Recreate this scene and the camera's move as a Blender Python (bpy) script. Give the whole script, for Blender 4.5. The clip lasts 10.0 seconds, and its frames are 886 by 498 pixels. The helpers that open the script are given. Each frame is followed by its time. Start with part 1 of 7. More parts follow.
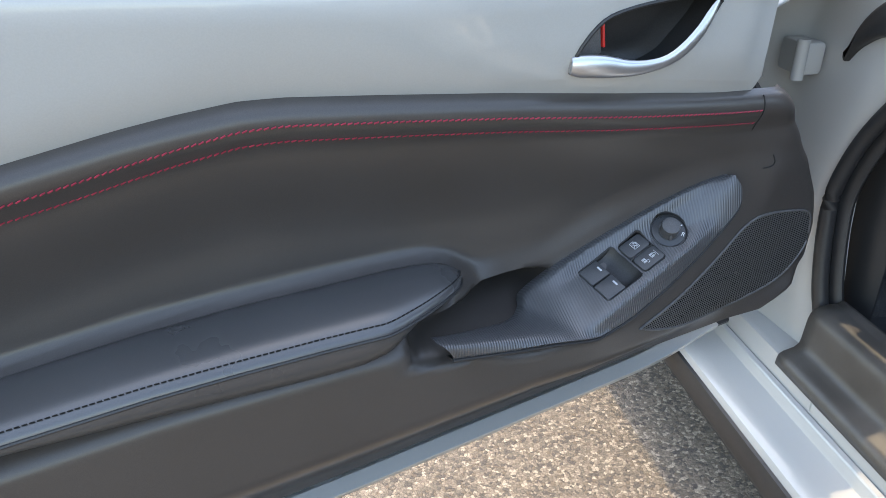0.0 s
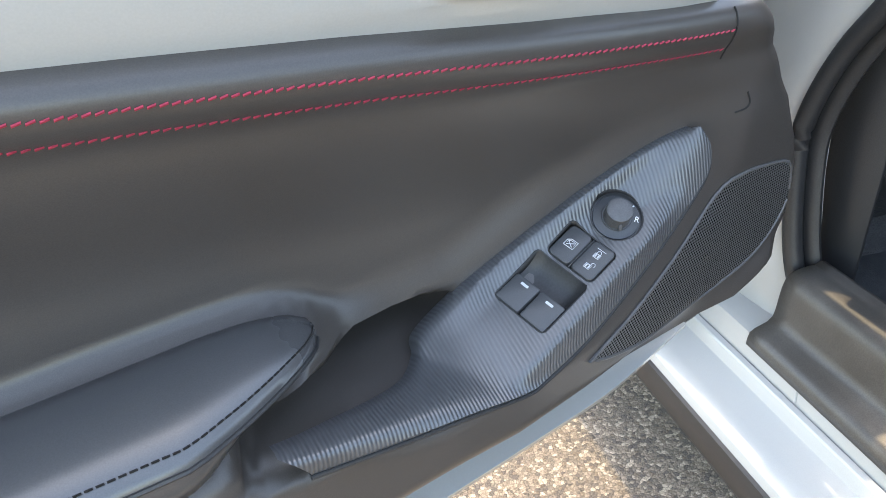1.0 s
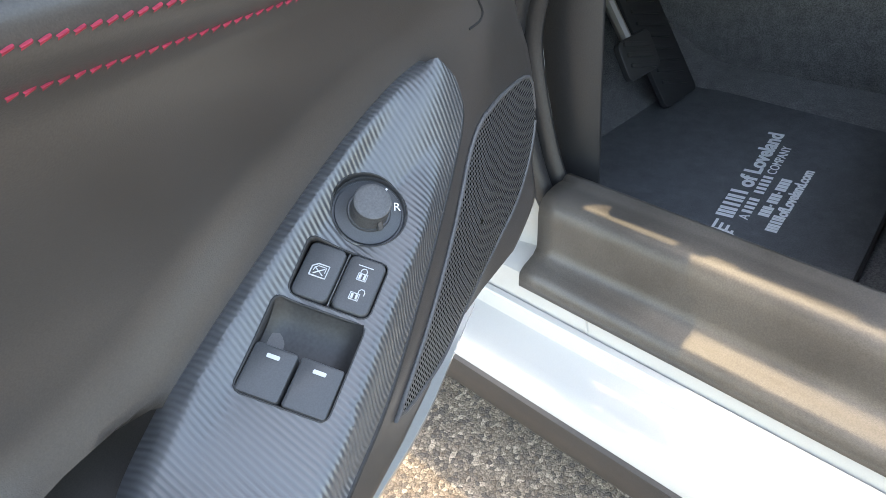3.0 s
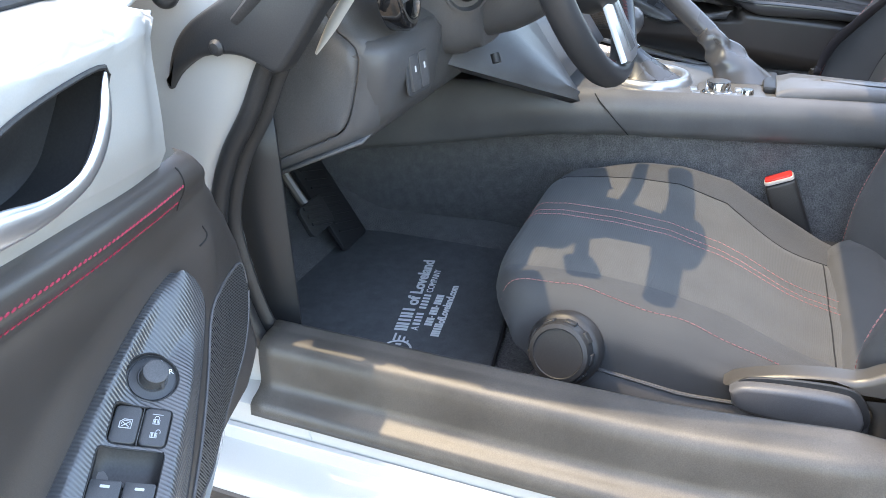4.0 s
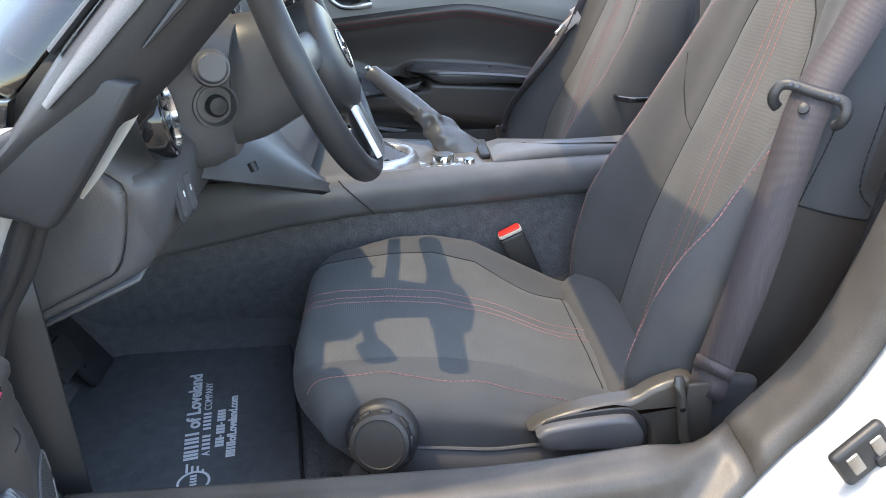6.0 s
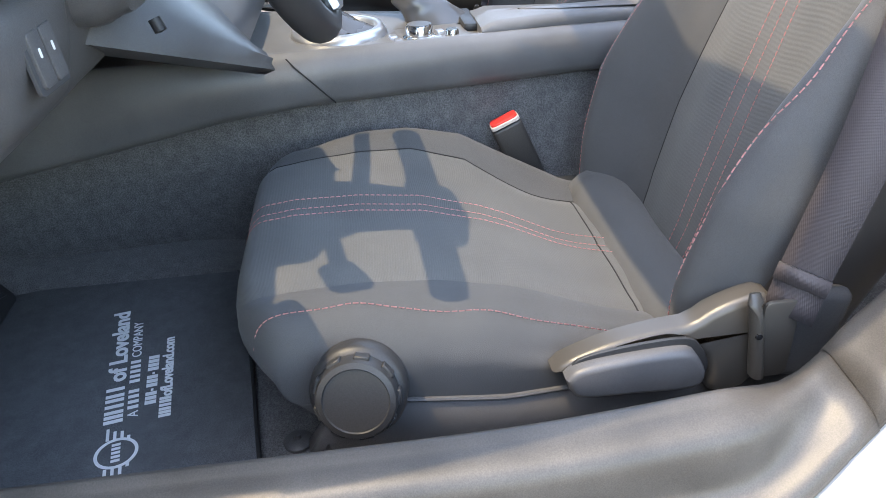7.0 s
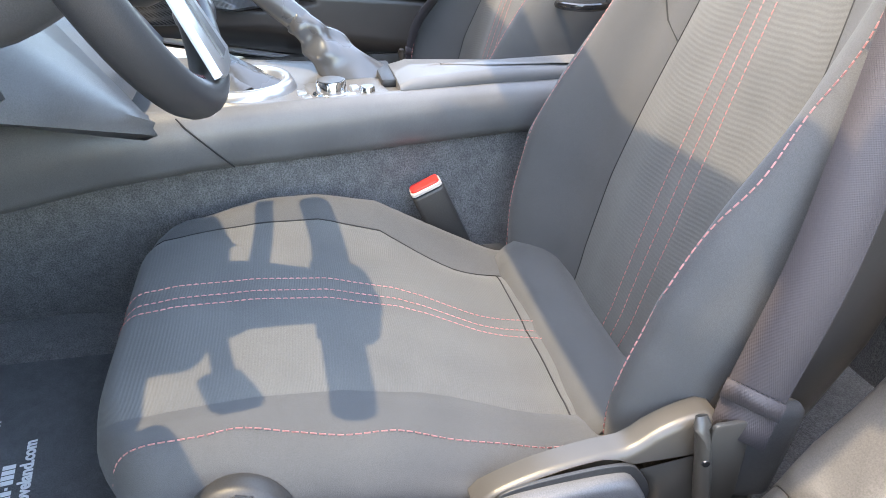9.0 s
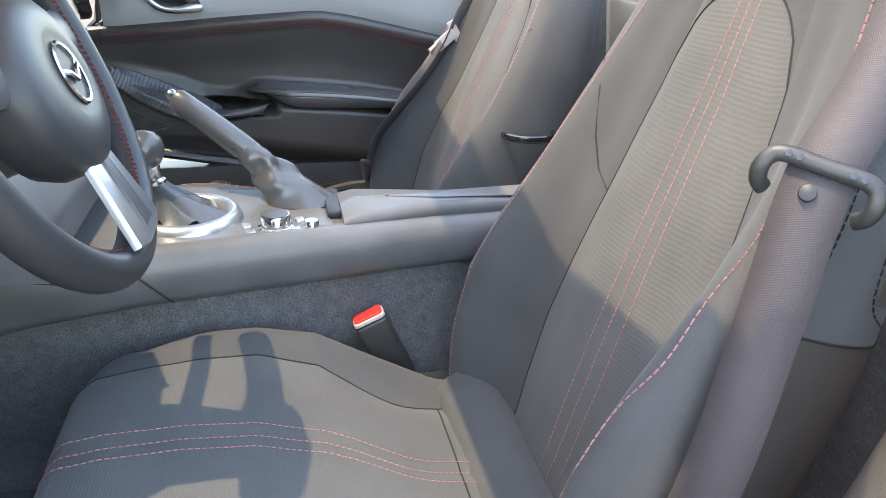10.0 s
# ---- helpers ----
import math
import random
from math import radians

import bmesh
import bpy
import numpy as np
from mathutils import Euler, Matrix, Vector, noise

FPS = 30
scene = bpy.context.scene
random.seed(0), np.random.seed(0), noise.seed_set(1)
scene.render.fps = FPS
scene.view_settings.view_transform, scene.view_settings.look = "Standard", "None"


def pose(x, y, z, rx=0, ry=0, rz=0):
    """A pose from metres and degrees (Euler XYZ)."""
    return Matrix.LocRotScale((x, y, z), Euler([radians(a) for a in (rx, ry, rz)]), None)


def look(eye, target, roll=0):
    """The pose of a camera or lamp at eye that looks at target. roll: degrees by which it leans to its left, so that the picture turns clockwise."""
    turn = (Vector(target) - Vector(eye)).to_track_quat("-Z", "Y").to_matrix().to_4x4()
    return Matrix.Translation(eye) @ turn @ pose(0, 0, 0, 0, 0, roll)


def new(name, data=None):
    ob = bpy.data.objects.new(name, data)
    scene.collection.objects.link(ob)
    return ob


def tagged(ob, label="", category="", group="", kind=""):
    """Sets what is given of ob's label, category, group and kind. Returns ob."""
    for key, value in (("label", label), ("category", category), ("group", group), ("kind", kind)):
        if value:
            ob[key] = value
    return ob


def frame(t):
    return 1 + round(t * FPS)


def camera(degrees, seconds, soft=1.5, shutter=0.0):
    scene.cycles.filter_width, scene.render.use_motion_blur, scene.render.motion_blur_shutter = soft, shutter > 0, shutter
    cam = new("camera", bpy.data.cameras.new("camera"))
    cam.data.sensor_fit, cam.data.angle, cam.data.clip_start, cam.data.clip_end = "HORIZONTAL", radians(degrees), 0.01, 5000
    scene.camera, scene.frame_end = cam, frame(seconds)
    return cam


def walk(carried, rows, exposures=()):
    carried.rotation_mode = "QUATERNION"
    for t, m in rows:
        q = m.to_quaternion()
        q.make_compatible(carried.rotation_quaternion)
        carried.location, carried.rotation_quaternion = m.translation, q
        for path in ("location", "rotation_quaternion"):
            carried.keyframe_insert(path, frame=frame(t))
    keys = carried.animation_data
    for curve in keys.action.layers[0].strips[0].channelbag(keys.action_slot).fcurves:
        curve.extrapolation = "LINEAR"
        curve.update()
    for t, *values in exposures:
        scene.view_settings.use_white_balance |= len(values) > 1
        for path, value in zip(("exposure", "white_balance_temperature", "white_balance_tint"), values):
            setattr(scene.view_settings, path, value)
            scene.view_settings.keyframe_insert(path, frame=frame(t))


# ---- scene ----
from mathutils.bvhtree import BVHTree

cam = camera(62.0, 10.0, 0.75)
PATH = [
    (0, (0.004, -0.048, 0.806), (0.276, 1.722, -0.084), 0.3),
    (0.5, (0.046, 0.045, 0.788), (0.401, 1.774, -0.152), -1.3),
    (1, (0.087, 0.16, 0.747), (0.537, 1.823, -0.269), -3.1),
    (1.5, (0.145, 0.238, 0.699), (0.639, 1.852, -0.375), -5.5),
    (2, (0.184, 0.285, 0.677), (0.719, 1.846, -0.453), -8.0),
    (2.2, (0.191, 0.293, 0.678), (0.784, 1.818, -0.473), -8.5),
    (3.3, (0.126, 0.303, 0.717), (1.363, 1.387, -0.42), -5.4),
    (3.5, (0.111, 0.278, 0.741), (1.462, 1.27, -0.35), -4.4),
    (4, (0.007, 0.199, 0.823), (1.646, 0.864, -0.111), -1.5),
    (4.5, (-0.056, 0.197, 0.897), (1.752, 0.536, 0.111), -0.4),
    (5, (-0.068, 0.253, 0.92), (1.802, 0.348, 0.217), 0.0),
    (5.5, (-0.062, 0.288, 0.914), (1.803, 0.249, 0.192), -0.4),
    (6, (-0.004, 0.302, 0.877), (1.82, 0.192, 0.063), -1.6),
    (6.2, (0.041, 0.31, 0.852), (1.839, 0.17, -0.013), -1.8),
    (7.3, (0.258, 0.31, 0.72), (1.949, 0.112, -0.329), -2.3),
    (7.5, (0.284, 0.309, 0.708), (1.963, 0.085, -0.355), -1.7),
    (8, (0.308, 0.301, 0.712), (1.979, 0.029, -0.354), -0.9),
    (8.5, (0.317, 0.288, 0.729), (2.006, -0.028, -0.294), -0.3),
    (9, (0.324, 0.27, 0.762), (2.039, -0.092, -0.201), 0.5),
    (9.5, (0.333, 0.246, 0.803), (2.078, -0.153, -0.09), 1.0),
    (10, (0.339, 0.212, 0.838), (2.129, -0.207, 0.049), 1.6),
]
walk(cam, [(t, look(eye, target, roll)) for t, eye, target, roll in PATH], [(0.0, 2.5, 7750, 8), (0.5, 2.68, 7850, 8), (1.0, 3.05, 8200, 8), (1.5, 3.28, 8600, 8), (2.2, 3.33, 8700, 8), (3.5, 3.27, 8300, 8), (4.0, 3.32, 7600, 8), (5.0, 3.08, 7450, 8), (6.0, 3.0, 7500, 8), (7.5, 3.58, 7550, 8), (8.5, 3.82, 7600, 8), (9.5, 3.85, 7750, 8), (10.0, 3.35, 7750, 8)])

# ---------------------------------------------------------------- light
world = bpy.data.worlds.new("sky")
scene.world = world
world.use_nodes = True
wn = world.node_tree.nodes
sky = wn.new("ShaderNodeTexSky")
sky.sky_type = "NISHITA"
sky.sun_disc = False
SUN = Vector((-0.05, 0.405, 1.0)).normalized()
sky.sun_elevation = math.asin(SUN.z)
sky.sun_rotation = math.atan2(SUN.x, SUN.y)
sky.air_density, sky.dust_density, sky.ozone_density = 1.0, 1.4, 1.4
wn["Background"].inputs["Strength"].default_value = 0.15
world.node_tree.links.new(sky.outputs[0], wn["Background"].inputs["Color"])
sun_data = bpy.data.lights.new("sun", "SUN")
sun_data.energy, sun_data.angle, sun_data.color = 0.54, radians(0.6), (1.0, 0.85, 0.64)
sun_lamp = new("sun", sun_data)
sun_lamp.matrix_world = look(SUN * 30, (0, 0, 0))

# ---------------------------------------------------------------- materials
def mat(name, color, rough=0.5, metal=0.0, coat=0.0, spec=0.5, grain=None, vary=0.12, vary_scale=6.0, sheen=0.0, speck=None):
    """A surface with colour variation at a coarse scale and relief at a fine one. grain: (kind, scale, strength, distance)."""
    m = bpy.data.materials.new(name)
    m.use_nodes = True
    nt = m.node_tree
    n, l = nt.nodes, nt.links
    b = n["Principled BSDF"]
    b.inputs["Metallic"].default_value = metal
    b.inputs["Specular IOR Level"].default_value = spec
    b.inputs["Coat Weight"].default_value = coat
    b.inputs["Coat Roughness"].default_value = 0.04
    b.inputs["Sheen Weight"].default_value = sheen
    tc = n.new("ShaderNodeTexCoord")
    big = n.new("ShaderNodeTexNoise")
    big.inputs["Scale"].default_value = vary_scale
    big.inputs["Detail"].default_value = 5
    l.new(tc.outputs["Object"], big.inputs["Vector"])
    ramp = n.new("ShaderNodeMapRange")
    ramp.inputs["From Min"].default_value, ramp.inputs["From Max"].default_value = 0.3, 0.7
    ramp.inputs["To Min"].default_value, ramp.inputs["To Max"].default_value = 1 - vary, 1 + vary
    l.new(big.outputs["Fac"], ramp.inputs["Value"])
    mul = n.new("ShaderNodeMix")
    mul.data_type, mul.blend_type = "RGBA", "MULTIPLY"
    mul.inputs["Factor"].default_value = 1
    mul.inputs["A"].default_value = (*color, 1)
    l.new(ramp.outputs[0], mul.inputs["B"])
    l.new(mul.outputs["Result"], b.inputs["Base Color"])
    if speck:
        fine = n.new("ShaderNodeTexNoise")
        fine.inputs["Scale"].default_value, fine.inputs["Detail"].default_value = speck[0], 3
        l.new(tc.outputs["Object"], fine.inputs["Vector"])
        fr = n.new("ShaderNodeMapRange")
        fr.inputs["From Min"].default_value, fr.inputs["From Max"].default_value = 0.32, 0.68
        fr.inputs["To Min"].default_value, fr.inputs["To Max"].default_value = 1 - speck[1], 1 + speck[1]
        l.new(fine.outputs["Fac"], fr.inputs["Value"])
        mul2 = n.new("ShaderNodeMix")
        mul2.data_type, mul2.blend_type = "RGBA", "MULTIPLY"
        mul2.inputs["Factor"].default_value = 1
        l.new(mul.outputs["Result"], mul2.inputs["A"]), l.new(fr.outputs[0], mul2.inputs["B"])
        l.new(mul2.outputs["Result"], b.inputs["Base Color"])
    rr = n.new("ShaderNodeMapRange")
    rr.inputs["To Min"].default_value, rr.inputs["To Max"].default_value = max(0.02, rough * 0.85), min(1, rough * 1.15)
    l.new(big.outputs["Fac"], rr.inputs["Value"])
    l.new(rr.outputs[0], b.inputs["Roughness"])
    if grain:
        kind, scale, strength, dist = grain
        bump = n.new("ShaderNodeBump")
        bump.inputs["Strength"].default_value, bump.inputs["Distance"].default_value = strength, dist
        if kind == "leather":
            t = n.new("ShaderNodeTexVoronoi")
            t.feature = "DISTANCE_TO_EDGE"
            t.inputs["Scale"].default_value = scale
            out = t.outputs["Distance"]
        elif kind == "noise":
            t = n.new("ShaderNodeTexNoise")
            t.inputs["Scale"].default_value = scale
            t.inputs["Detail"].default_value = 6
            out = t.outputs["Fac"]
        else:
            t = n.new("ShaderNodeTexVoronoi")
            t.inputs["Scale"].default_value = scale
            out = t.outputs["Distance"]
        l.new(tc.outputs["Object"], t.inputs["Vector"])
        l.new(out, bump.inputs["Height"])
        l.new(bump.outputs[0], b.inputs["Normal"])
    return m


def bars(m, direction, scale, strength, dist, mixed=0.0, dark=0.6, second=None):
    """Adds fine parallel ribs to a material (and a second set across them for a weave)."""
    nt = m.node_tree
    n, l = nt.nodes, nt.links
    b = n["Principled BSDF"]
    tc = n.new("ShaderNodeTexCoord")
    heights = []
    for d, s in ((direction, scale),) + (((second, scale),) if second else ()):
        dot = n.new("ShaderNodeVectorMath")
        dot.operation = "DOT_PRODUCT"
        dot.inputs[1].default_value = d
        l.new(tc.outputs["Object"], dot.inputs[0])
        k = n.new("ShaderNodeMath")
        k.operation = "MULTIPLY"
        k.inputs[1].default_value = s * 2 * math.pi
        l.new(dot.outputs["Value"], k.inputs[0])
        sn = n.new("ShaderNodeMath")
        sn.operation = "SINE"
        l.new(k.outputs[0], sn.inputs[0])
        heights.append(sn.outputs[0])
    h = heights[0]
    if second:
        mx = n.new("ShaderNodeMath")
        mx.operation = "MULTIPLY"
        l.new(heights[0], mx.inputs[0])
        l.new(heights[1], mx.inputs[1])
        h = mx.outputs[0]
    bump = n.new("ShaderNodeBump")
    bump.inputs["Strength"].default_value, bump.inputs["Distance"].default_value = strength, dist
    l.new(h, bump.inputs["Height"])
    if b.inputs["Normal"].links:
        l.new(b.inputs["Normal"].links[0].from_socket, bump.inputs["Normal"])
    l.new(bump.outputs[0], b.inputs["Normal"])
    if mixed:
        r = n.new("ShaderNodeMapRange")
        r.inputs["From Min"].default_value = -1
        r.inputs["To Min"].default_value = dark
        l.new(h, r.inputs["Value"])
        mul = n.new("ShaderNodeMix")
        mul.data_type, mul.blend_type = "RGBA", "MULTIPLY"
        mul.inputs["Factor"].default_value = mixed
        l.new(b.inputs["Base Color"].links[0].from_socket, mul.inputs["A"])
        l.new(r.outputs[0], mul.inputs["B"])
        l.new(mul.outputs["Result"], b.inputs["Base Color"])
    return m


PAINT = mat("pearl_white_paint", (0.43, 0.43, 0.417), 0.30, coat=0.7, vary=0.03, speck=(900, 0.025))
VINYL = mat("black_leatherette", (0.062, 0.054, 0.049), 0.33, grain=("leather", 1100, 0.22, 0.0003), vary=0.10, spec=0.6, speck=(1400, 0.12))
PLASTIC = mat("black_grained_plastic", (0.096, 0.095, 0.097), 0.38, grain=("leather", 1300, 0.35, 0.0003), vary=0.18, vary_scale=9, speck=(900, 0.18))
TRIM = mat("dusty_black_trim", (0.068, 0.063, 0.058), 0.40, grain=("leather", 1100, 0.45, 0.0003), vary=0.25, vary_scale=14, speck=(800, 0.20))
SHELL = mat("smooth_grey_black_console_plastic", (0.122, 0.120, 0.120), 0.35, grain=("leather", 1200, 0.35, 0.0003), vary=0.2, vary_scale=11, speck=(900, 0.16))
BLEACHED = mat("sun_bleached_scuttle_plastic", (0.155, 0.152, 0.15), 0.6, grain=("noise", 900, 0.15, 0.0003), vary=0.14, vary_scale=12, speck=(900, 0.06))
CARBON = bars(mat("ribbed_carbon_look", (0.084, 0.086, 0.091), 0.32, vary=0.10, spec=1.0), (1.0, 0.0, 0.06), 400, 0.4, 0.0005, 0.6, 0.45)


def holes(m, pitch, radius):
    """Punches staggered rows of round dark holes into a material, over the object's X and Z."""
    nt = m.node_tree
    n, l = nt.nodes, nt.links
    b = n["Principled BSDF"]

    def op(kind, a, c=None):
        k = n.new("ShaderNodeMath")
        k.operation = kind
        for i, v in enumerate((a, c)):
            if v is None:
                continue
            if isinstance(v, (int, float)):
                k.inputs[i].default_value = v
            else:
                l.new(v, k.inputs[i])
        return k.outputs[0]

    tc, sx = n.new("ShaderNodeTexCoord"), n.new("ShaderNodeSeparateXYZ")
    l.new(tc.outputs["Object"], sx.inputs[0])
    v = op("MULTIPLY", sx.outputs["Z"], 1 / (pitch * 0.866))
    row = op("FLOOR", v)
    u = op("ADD", op("MULTIPLY", sx.outputs["X"], 1 / pitch), op("MULTIPLY", row, 0.5))
    du, dv = op("SUBTRACT", op("FRACT", u), 0.5), op("MULTIPLY", op("SUBTRACT", op("FRACT", v), 0.5), 0.866)
    r = op("SQRT", op("ADD", op("MULTIPLY", du, du), op("MULTIPLY", dv, dv)))
    solid = n.new("ShaderNodeMapRange")
    solid.inputs["From Min"].default_value, solid.inputs["From Max"].default_value = radius * 0.85, radius * 1.1
    l.new(r, solid.inputs["Value"])
    mul = n.new("ShaderNodeMix")
    mul.data_type, mul.blend_type = "RGBA", "MIX"
    mul.inputs["A"].default_value = (0.006, 0.006, 0.006, 1)
    l.new(solid.outputs[0], mul.inputs["Factor"])
    l.new(b.inputs["Base Color"].links[0].from_socket, mul.inputs["B"])
    l.new(mul.outputs["Result"], b.inputs["Base Color"])
    l.new(op("MULTIPLY", solid.outputs[0], 0.5), b.inputs["Specular IOR Level"])
    bump = n.new("ShaderNodeBump")
    bump.inputs["Strength"].default_value, bump.inputs["Distance"].default_value = 0.6, 0.001
    l.new(solid.outputs[0], bump.inputs["Height"])
    l.new(bump.outputs[0], b.inputs["Normal"])
    return m


MESH = holes(mat("speaker_mesh", (0.095, 0.094, 0.095), 0.45), 0.0027, 0.34)
RUBBER = mat("black_rubber", (0.026, 0.026, 0.027), 0.45, grain=("noise", 300, 0.15, 0.0005), speck=(700, 0.2))
GLOSS = mat("gloss_black", (0.012, 0.012, 0.013), 0.09, coat=0.5, vary=0.05)
SWITCH = mat("satin_black_switch", (0.058, 0.060, 0.064), 0.36, grain=("noise", 1800, 0.15, 0.0002), speck=(1500, 0.12))
FABRIC = mat("charcoal_seat_cloth", (0.064, 0.064, 0.065), 0.85, grain=("noise", 1600, 0.5, 0.0006), sheen=0.10, vary=0.12, vary_scale=14, speck=(1300, 0.22))
WEAVE = bars(mat("ribbed_seat_cloth", (0.094, 0.093, 0.090), 0.88, sheen=0.10, vary=0.12, vary_scale=14, speck=(900, 0.14)), (0.0, 0.9, 0.9), 360, 0.18, 0.0005, 0.6, 0.88)
CARPET = mat("black_carpet", (0.124, 0.121, 0.120), 0.97, grain=("noise", 520, 0.6, 0.003), sheen=0.2, vary=0.2, vary_scale=60, speck=(520, 0.45))
MAT_PILE = mat("black_mat_pile", (0.112, 0.114, 0.119), 0.97, grain=("noise", 900, 0.5, 0.001), vary=0.15, vary_scale=60, speck=(900, 0.3))
RED_THREAD = mat("red_thread", (0.44, 0.040, 0.075), 0.7, vary=0.2, vary_scale=300)
SEAT_THREAD = mat("dusty_red_thread", (0.40, 0.18, 0.17), 0.8, vary=0.2, vary_scale=300)
RIM_THREAD = mat("dark_red_thread", (0.10, 0.035, 0.035), 0.7)
DARK_THREAD = mat("dark_thread", (0.012, 0.012, 0.013), 0.8)
WEBBING = bars(mat("grey_belt_webbing", (0.052, 0.044, 0.048), 0.60, vary=0.12, sheen=0.03, speck=(900, 0.10)), (0.1, 0.75, 0.65), 620, 0.25, 0.0005, 0.3, 0.7, (0.1, -0.65, 0.75))
CHROME = mat("chrome", (0.72, 0.72, 0.72), 0.14, metal=1.0, vary=0.03)
SATIN = mat("satin_silver", (0.62, 0.63, 0.65), 0.30, metal=0.9, vary=0.04)
RED = mat("red_release_plastic", (0.62, 0.035, 0.030), 0.35, vary=0.06)
CLEAR_GREY = mat("pale_grey_plastic", (0.46, 0.42, 0.40), 0.35)
SYMBOL = mat("pale_switch_print", (0.55, 0.56, 0.58), 0.6, vary=0.05)
PRINT = mat("white_print", (0.88, 0.88, 0.88), 0.6, vary=0.05)
LEATHER = mat("smooth_black_leather", (0.062, 0.062, 0.064), 0.28, grain=("leather", 900, 0.15, 0.0003), vary=0.12, spec=0.9, speck=(1300, 0.12))
WHEEL_LEATHER = mat("dark_wheel_leather", (0.036, 0.036, 0.038), 0.40, grain=("leather", 900, 0.25, 0.0003), vary=0.15, spec=0.5, speck=(1100, 0.15))
STEEL = mat("dull_steel", (0.42, 0.40, 0.37), 0.38, metal=0.9)
BRONZE_GREY = mat("grey_bracket_plastic", (0.066, 0.060, 0.053), 0.30, grain=("leather", 1200, 0.3, 0.0003))


def glass_mat(name, tint, ior=1.5):
    m = bpy.data.materials.new(name)
    m.use_nodes = True
    n, l = m.node_tree.nodes, m.node_tree.links
    out = n["Material Output"]
    tr, gl, fr, mix = (n.new("ShaderNode" + k) for k in ("BsdfTransparent", "BsdfGlossy", "Fresnel", "MixShader"))
    tr.inputs["Color"].default_value = (*tint, 1)
    gl.inputs["Roughness"].default_value = 0.0
    fr.inputs["IOR"].default_value = ior
    l.new(fr.outputs[0], mix.inputs[0]), l.new(tr.outputs[0], mix.inputs[1]), l.new(gl.outputs[0], mix.inputs[2])
    l.new(mix.outputs[0], out.inputs["Surface"])
    return m


GLASS = glass_mat("windscreen_glass", (0.34, 0.40, 0.42), 1.75)
SIDE_GLASS = glass_mat("mirror_quarter_glass", (0.55, 0.62, 0.62))


def ground_mat():
    """Coarse asphalt under the car, pale bare dirt from some metres beyond it."""
    m = bpy.data.materials.new("asphalt_and_dirt")
    m.use_nodes = True
    n, l = m.node_tree.nodes, m.node_tree.links
    b = n["Principled BSDF"]
    b.inputs["Roughness"].default_value = 0.9
    geo = n.new("ShaderNodeNewGeometry")
    def stones(scale):
        v = n.new("ShaderNodeTexVoronoi")
        v.inputs["Scale"].default_value = scale
        v.inputs["Randomness"].default_value = 1.0
        l.new(wob.outputs[0], v.inputs["Vector"])
        return v

    warp = n.new("ShaderNodeTexNoise")
    warp.inputs["Scale"].default_value, warp.inputs["Detail"].default_value = 320, 3
    l.new(geo.outputs["Position"], warp.inputs["Vector"])
    wob = n.new("ShaderNodeVectorMath")
    wob.operation = "MULTIPLY_ADD"
    wob.inputs[1].default_value = (0.004, 0.004, 0.004)
    l.new(warp.outputs["Color"], wob.inputs[0]), l.new(geo.outputs["Position"], wob.inputs[2])
    vor = stones(190)
    ramp = n.new("ShaderNodeValToRGB")
    ramp.color_ramp.interpolation = "CONSTANT"
    ramp.color_ramp.elements[0].color = (0.105, 0.090, 0.077, 1)
    ramp.color_ramp.elements[1].position, ramp.color_ramp.elements[1].color = 0.86, (0.36, 0.30, 0.235, 1)
    for p, c in ((0.16, (0.155, 0.130, 0.106)), (0.34, (0.195, 0.160, 0.126)), (0.52, (0.230, 0.188, 0.146)), (0.70, (0.150, 0.118, 0.090)), (0.78, (0.26, 0.212, 0.164))):
        ramp.color_ramp.elements.new(p).color = (*c, 1)
    sep = n.new("ShaderNodeSeparateColor")
    l.new(vor.outputs["Color"], sep.inputs[0])
    l.new(sep.outputs[0], ramp.inputs[0])
    edge = stones(190)
    edge.feature = "DISTANCE_TO_EDGE"
    gap = n.new("ShaderNodeMapRange")
    gap.inputs["From Max"].default_value = 0.16
    gap.inputs["To Min"].default_value = 0.55
    l.new(edge.outputs["Distance"], gap.inputs["Value"])
    grit = n.new("ShaderNodeTexNoise")
    grit.inputs["Scale"].default_value, grit.inputs["Detail"].default_value = 520, 6
    l.new(geo.outputs["Position"], grit.inputs["Vector"])
    grain = n.new("ShaderNodeMapRange")
    grain.inputs["From Min"].default_value, grain.inputs["From Max"].default_value = 0.30, 0.70
    grain.inputs["To Min"].default_value, grain.inputs["To Max"].default_value = 0.75, 2.0
    l.new(grit.outputs["Fac"], grain.inputs["Value"])
    both = n.new("ShaderNodeMath")
    both.operation = "MULTIPLY"
    l.new(gap.outputs[0], both.inputs[0]), l.new(grain.outputs[0], both.inputs[1])
    mul = n.new("ShaderNodeMix")
    mul.data_type, mul.blend_type = "RGBA", "MULTIPLY"
    mul.inputs["Factor"].default_value = 1
    l.new(ramp.outputs[0], mul.inputs["A"]), l.new(both.outputs[0], mul.inputs["B"])
    patch = n.new("ShaderNodeTexNoise")
    patch.inputs["Scale"].default_value, patch.inputs["Detail"].default_value = 0.7, 8
    l.new(geo.outputs["Position"], patch.inputs["Vector"])
    dirt = n.new("ShaderNodeValToRGB")
    dirt.color_ramp.elements[0].position, dirt.color_ramp.elements[0].color = 0.35, (0.135, 0.094, 0.062, 1)
    dirt.color_ramp.elements[1].position, dirt.color_ramp.elements[1].color = 0.65, (0.19, 0.138, 0.094, 1)
    l.new(patch.outputs["Fac"], dirt.inputs[0])
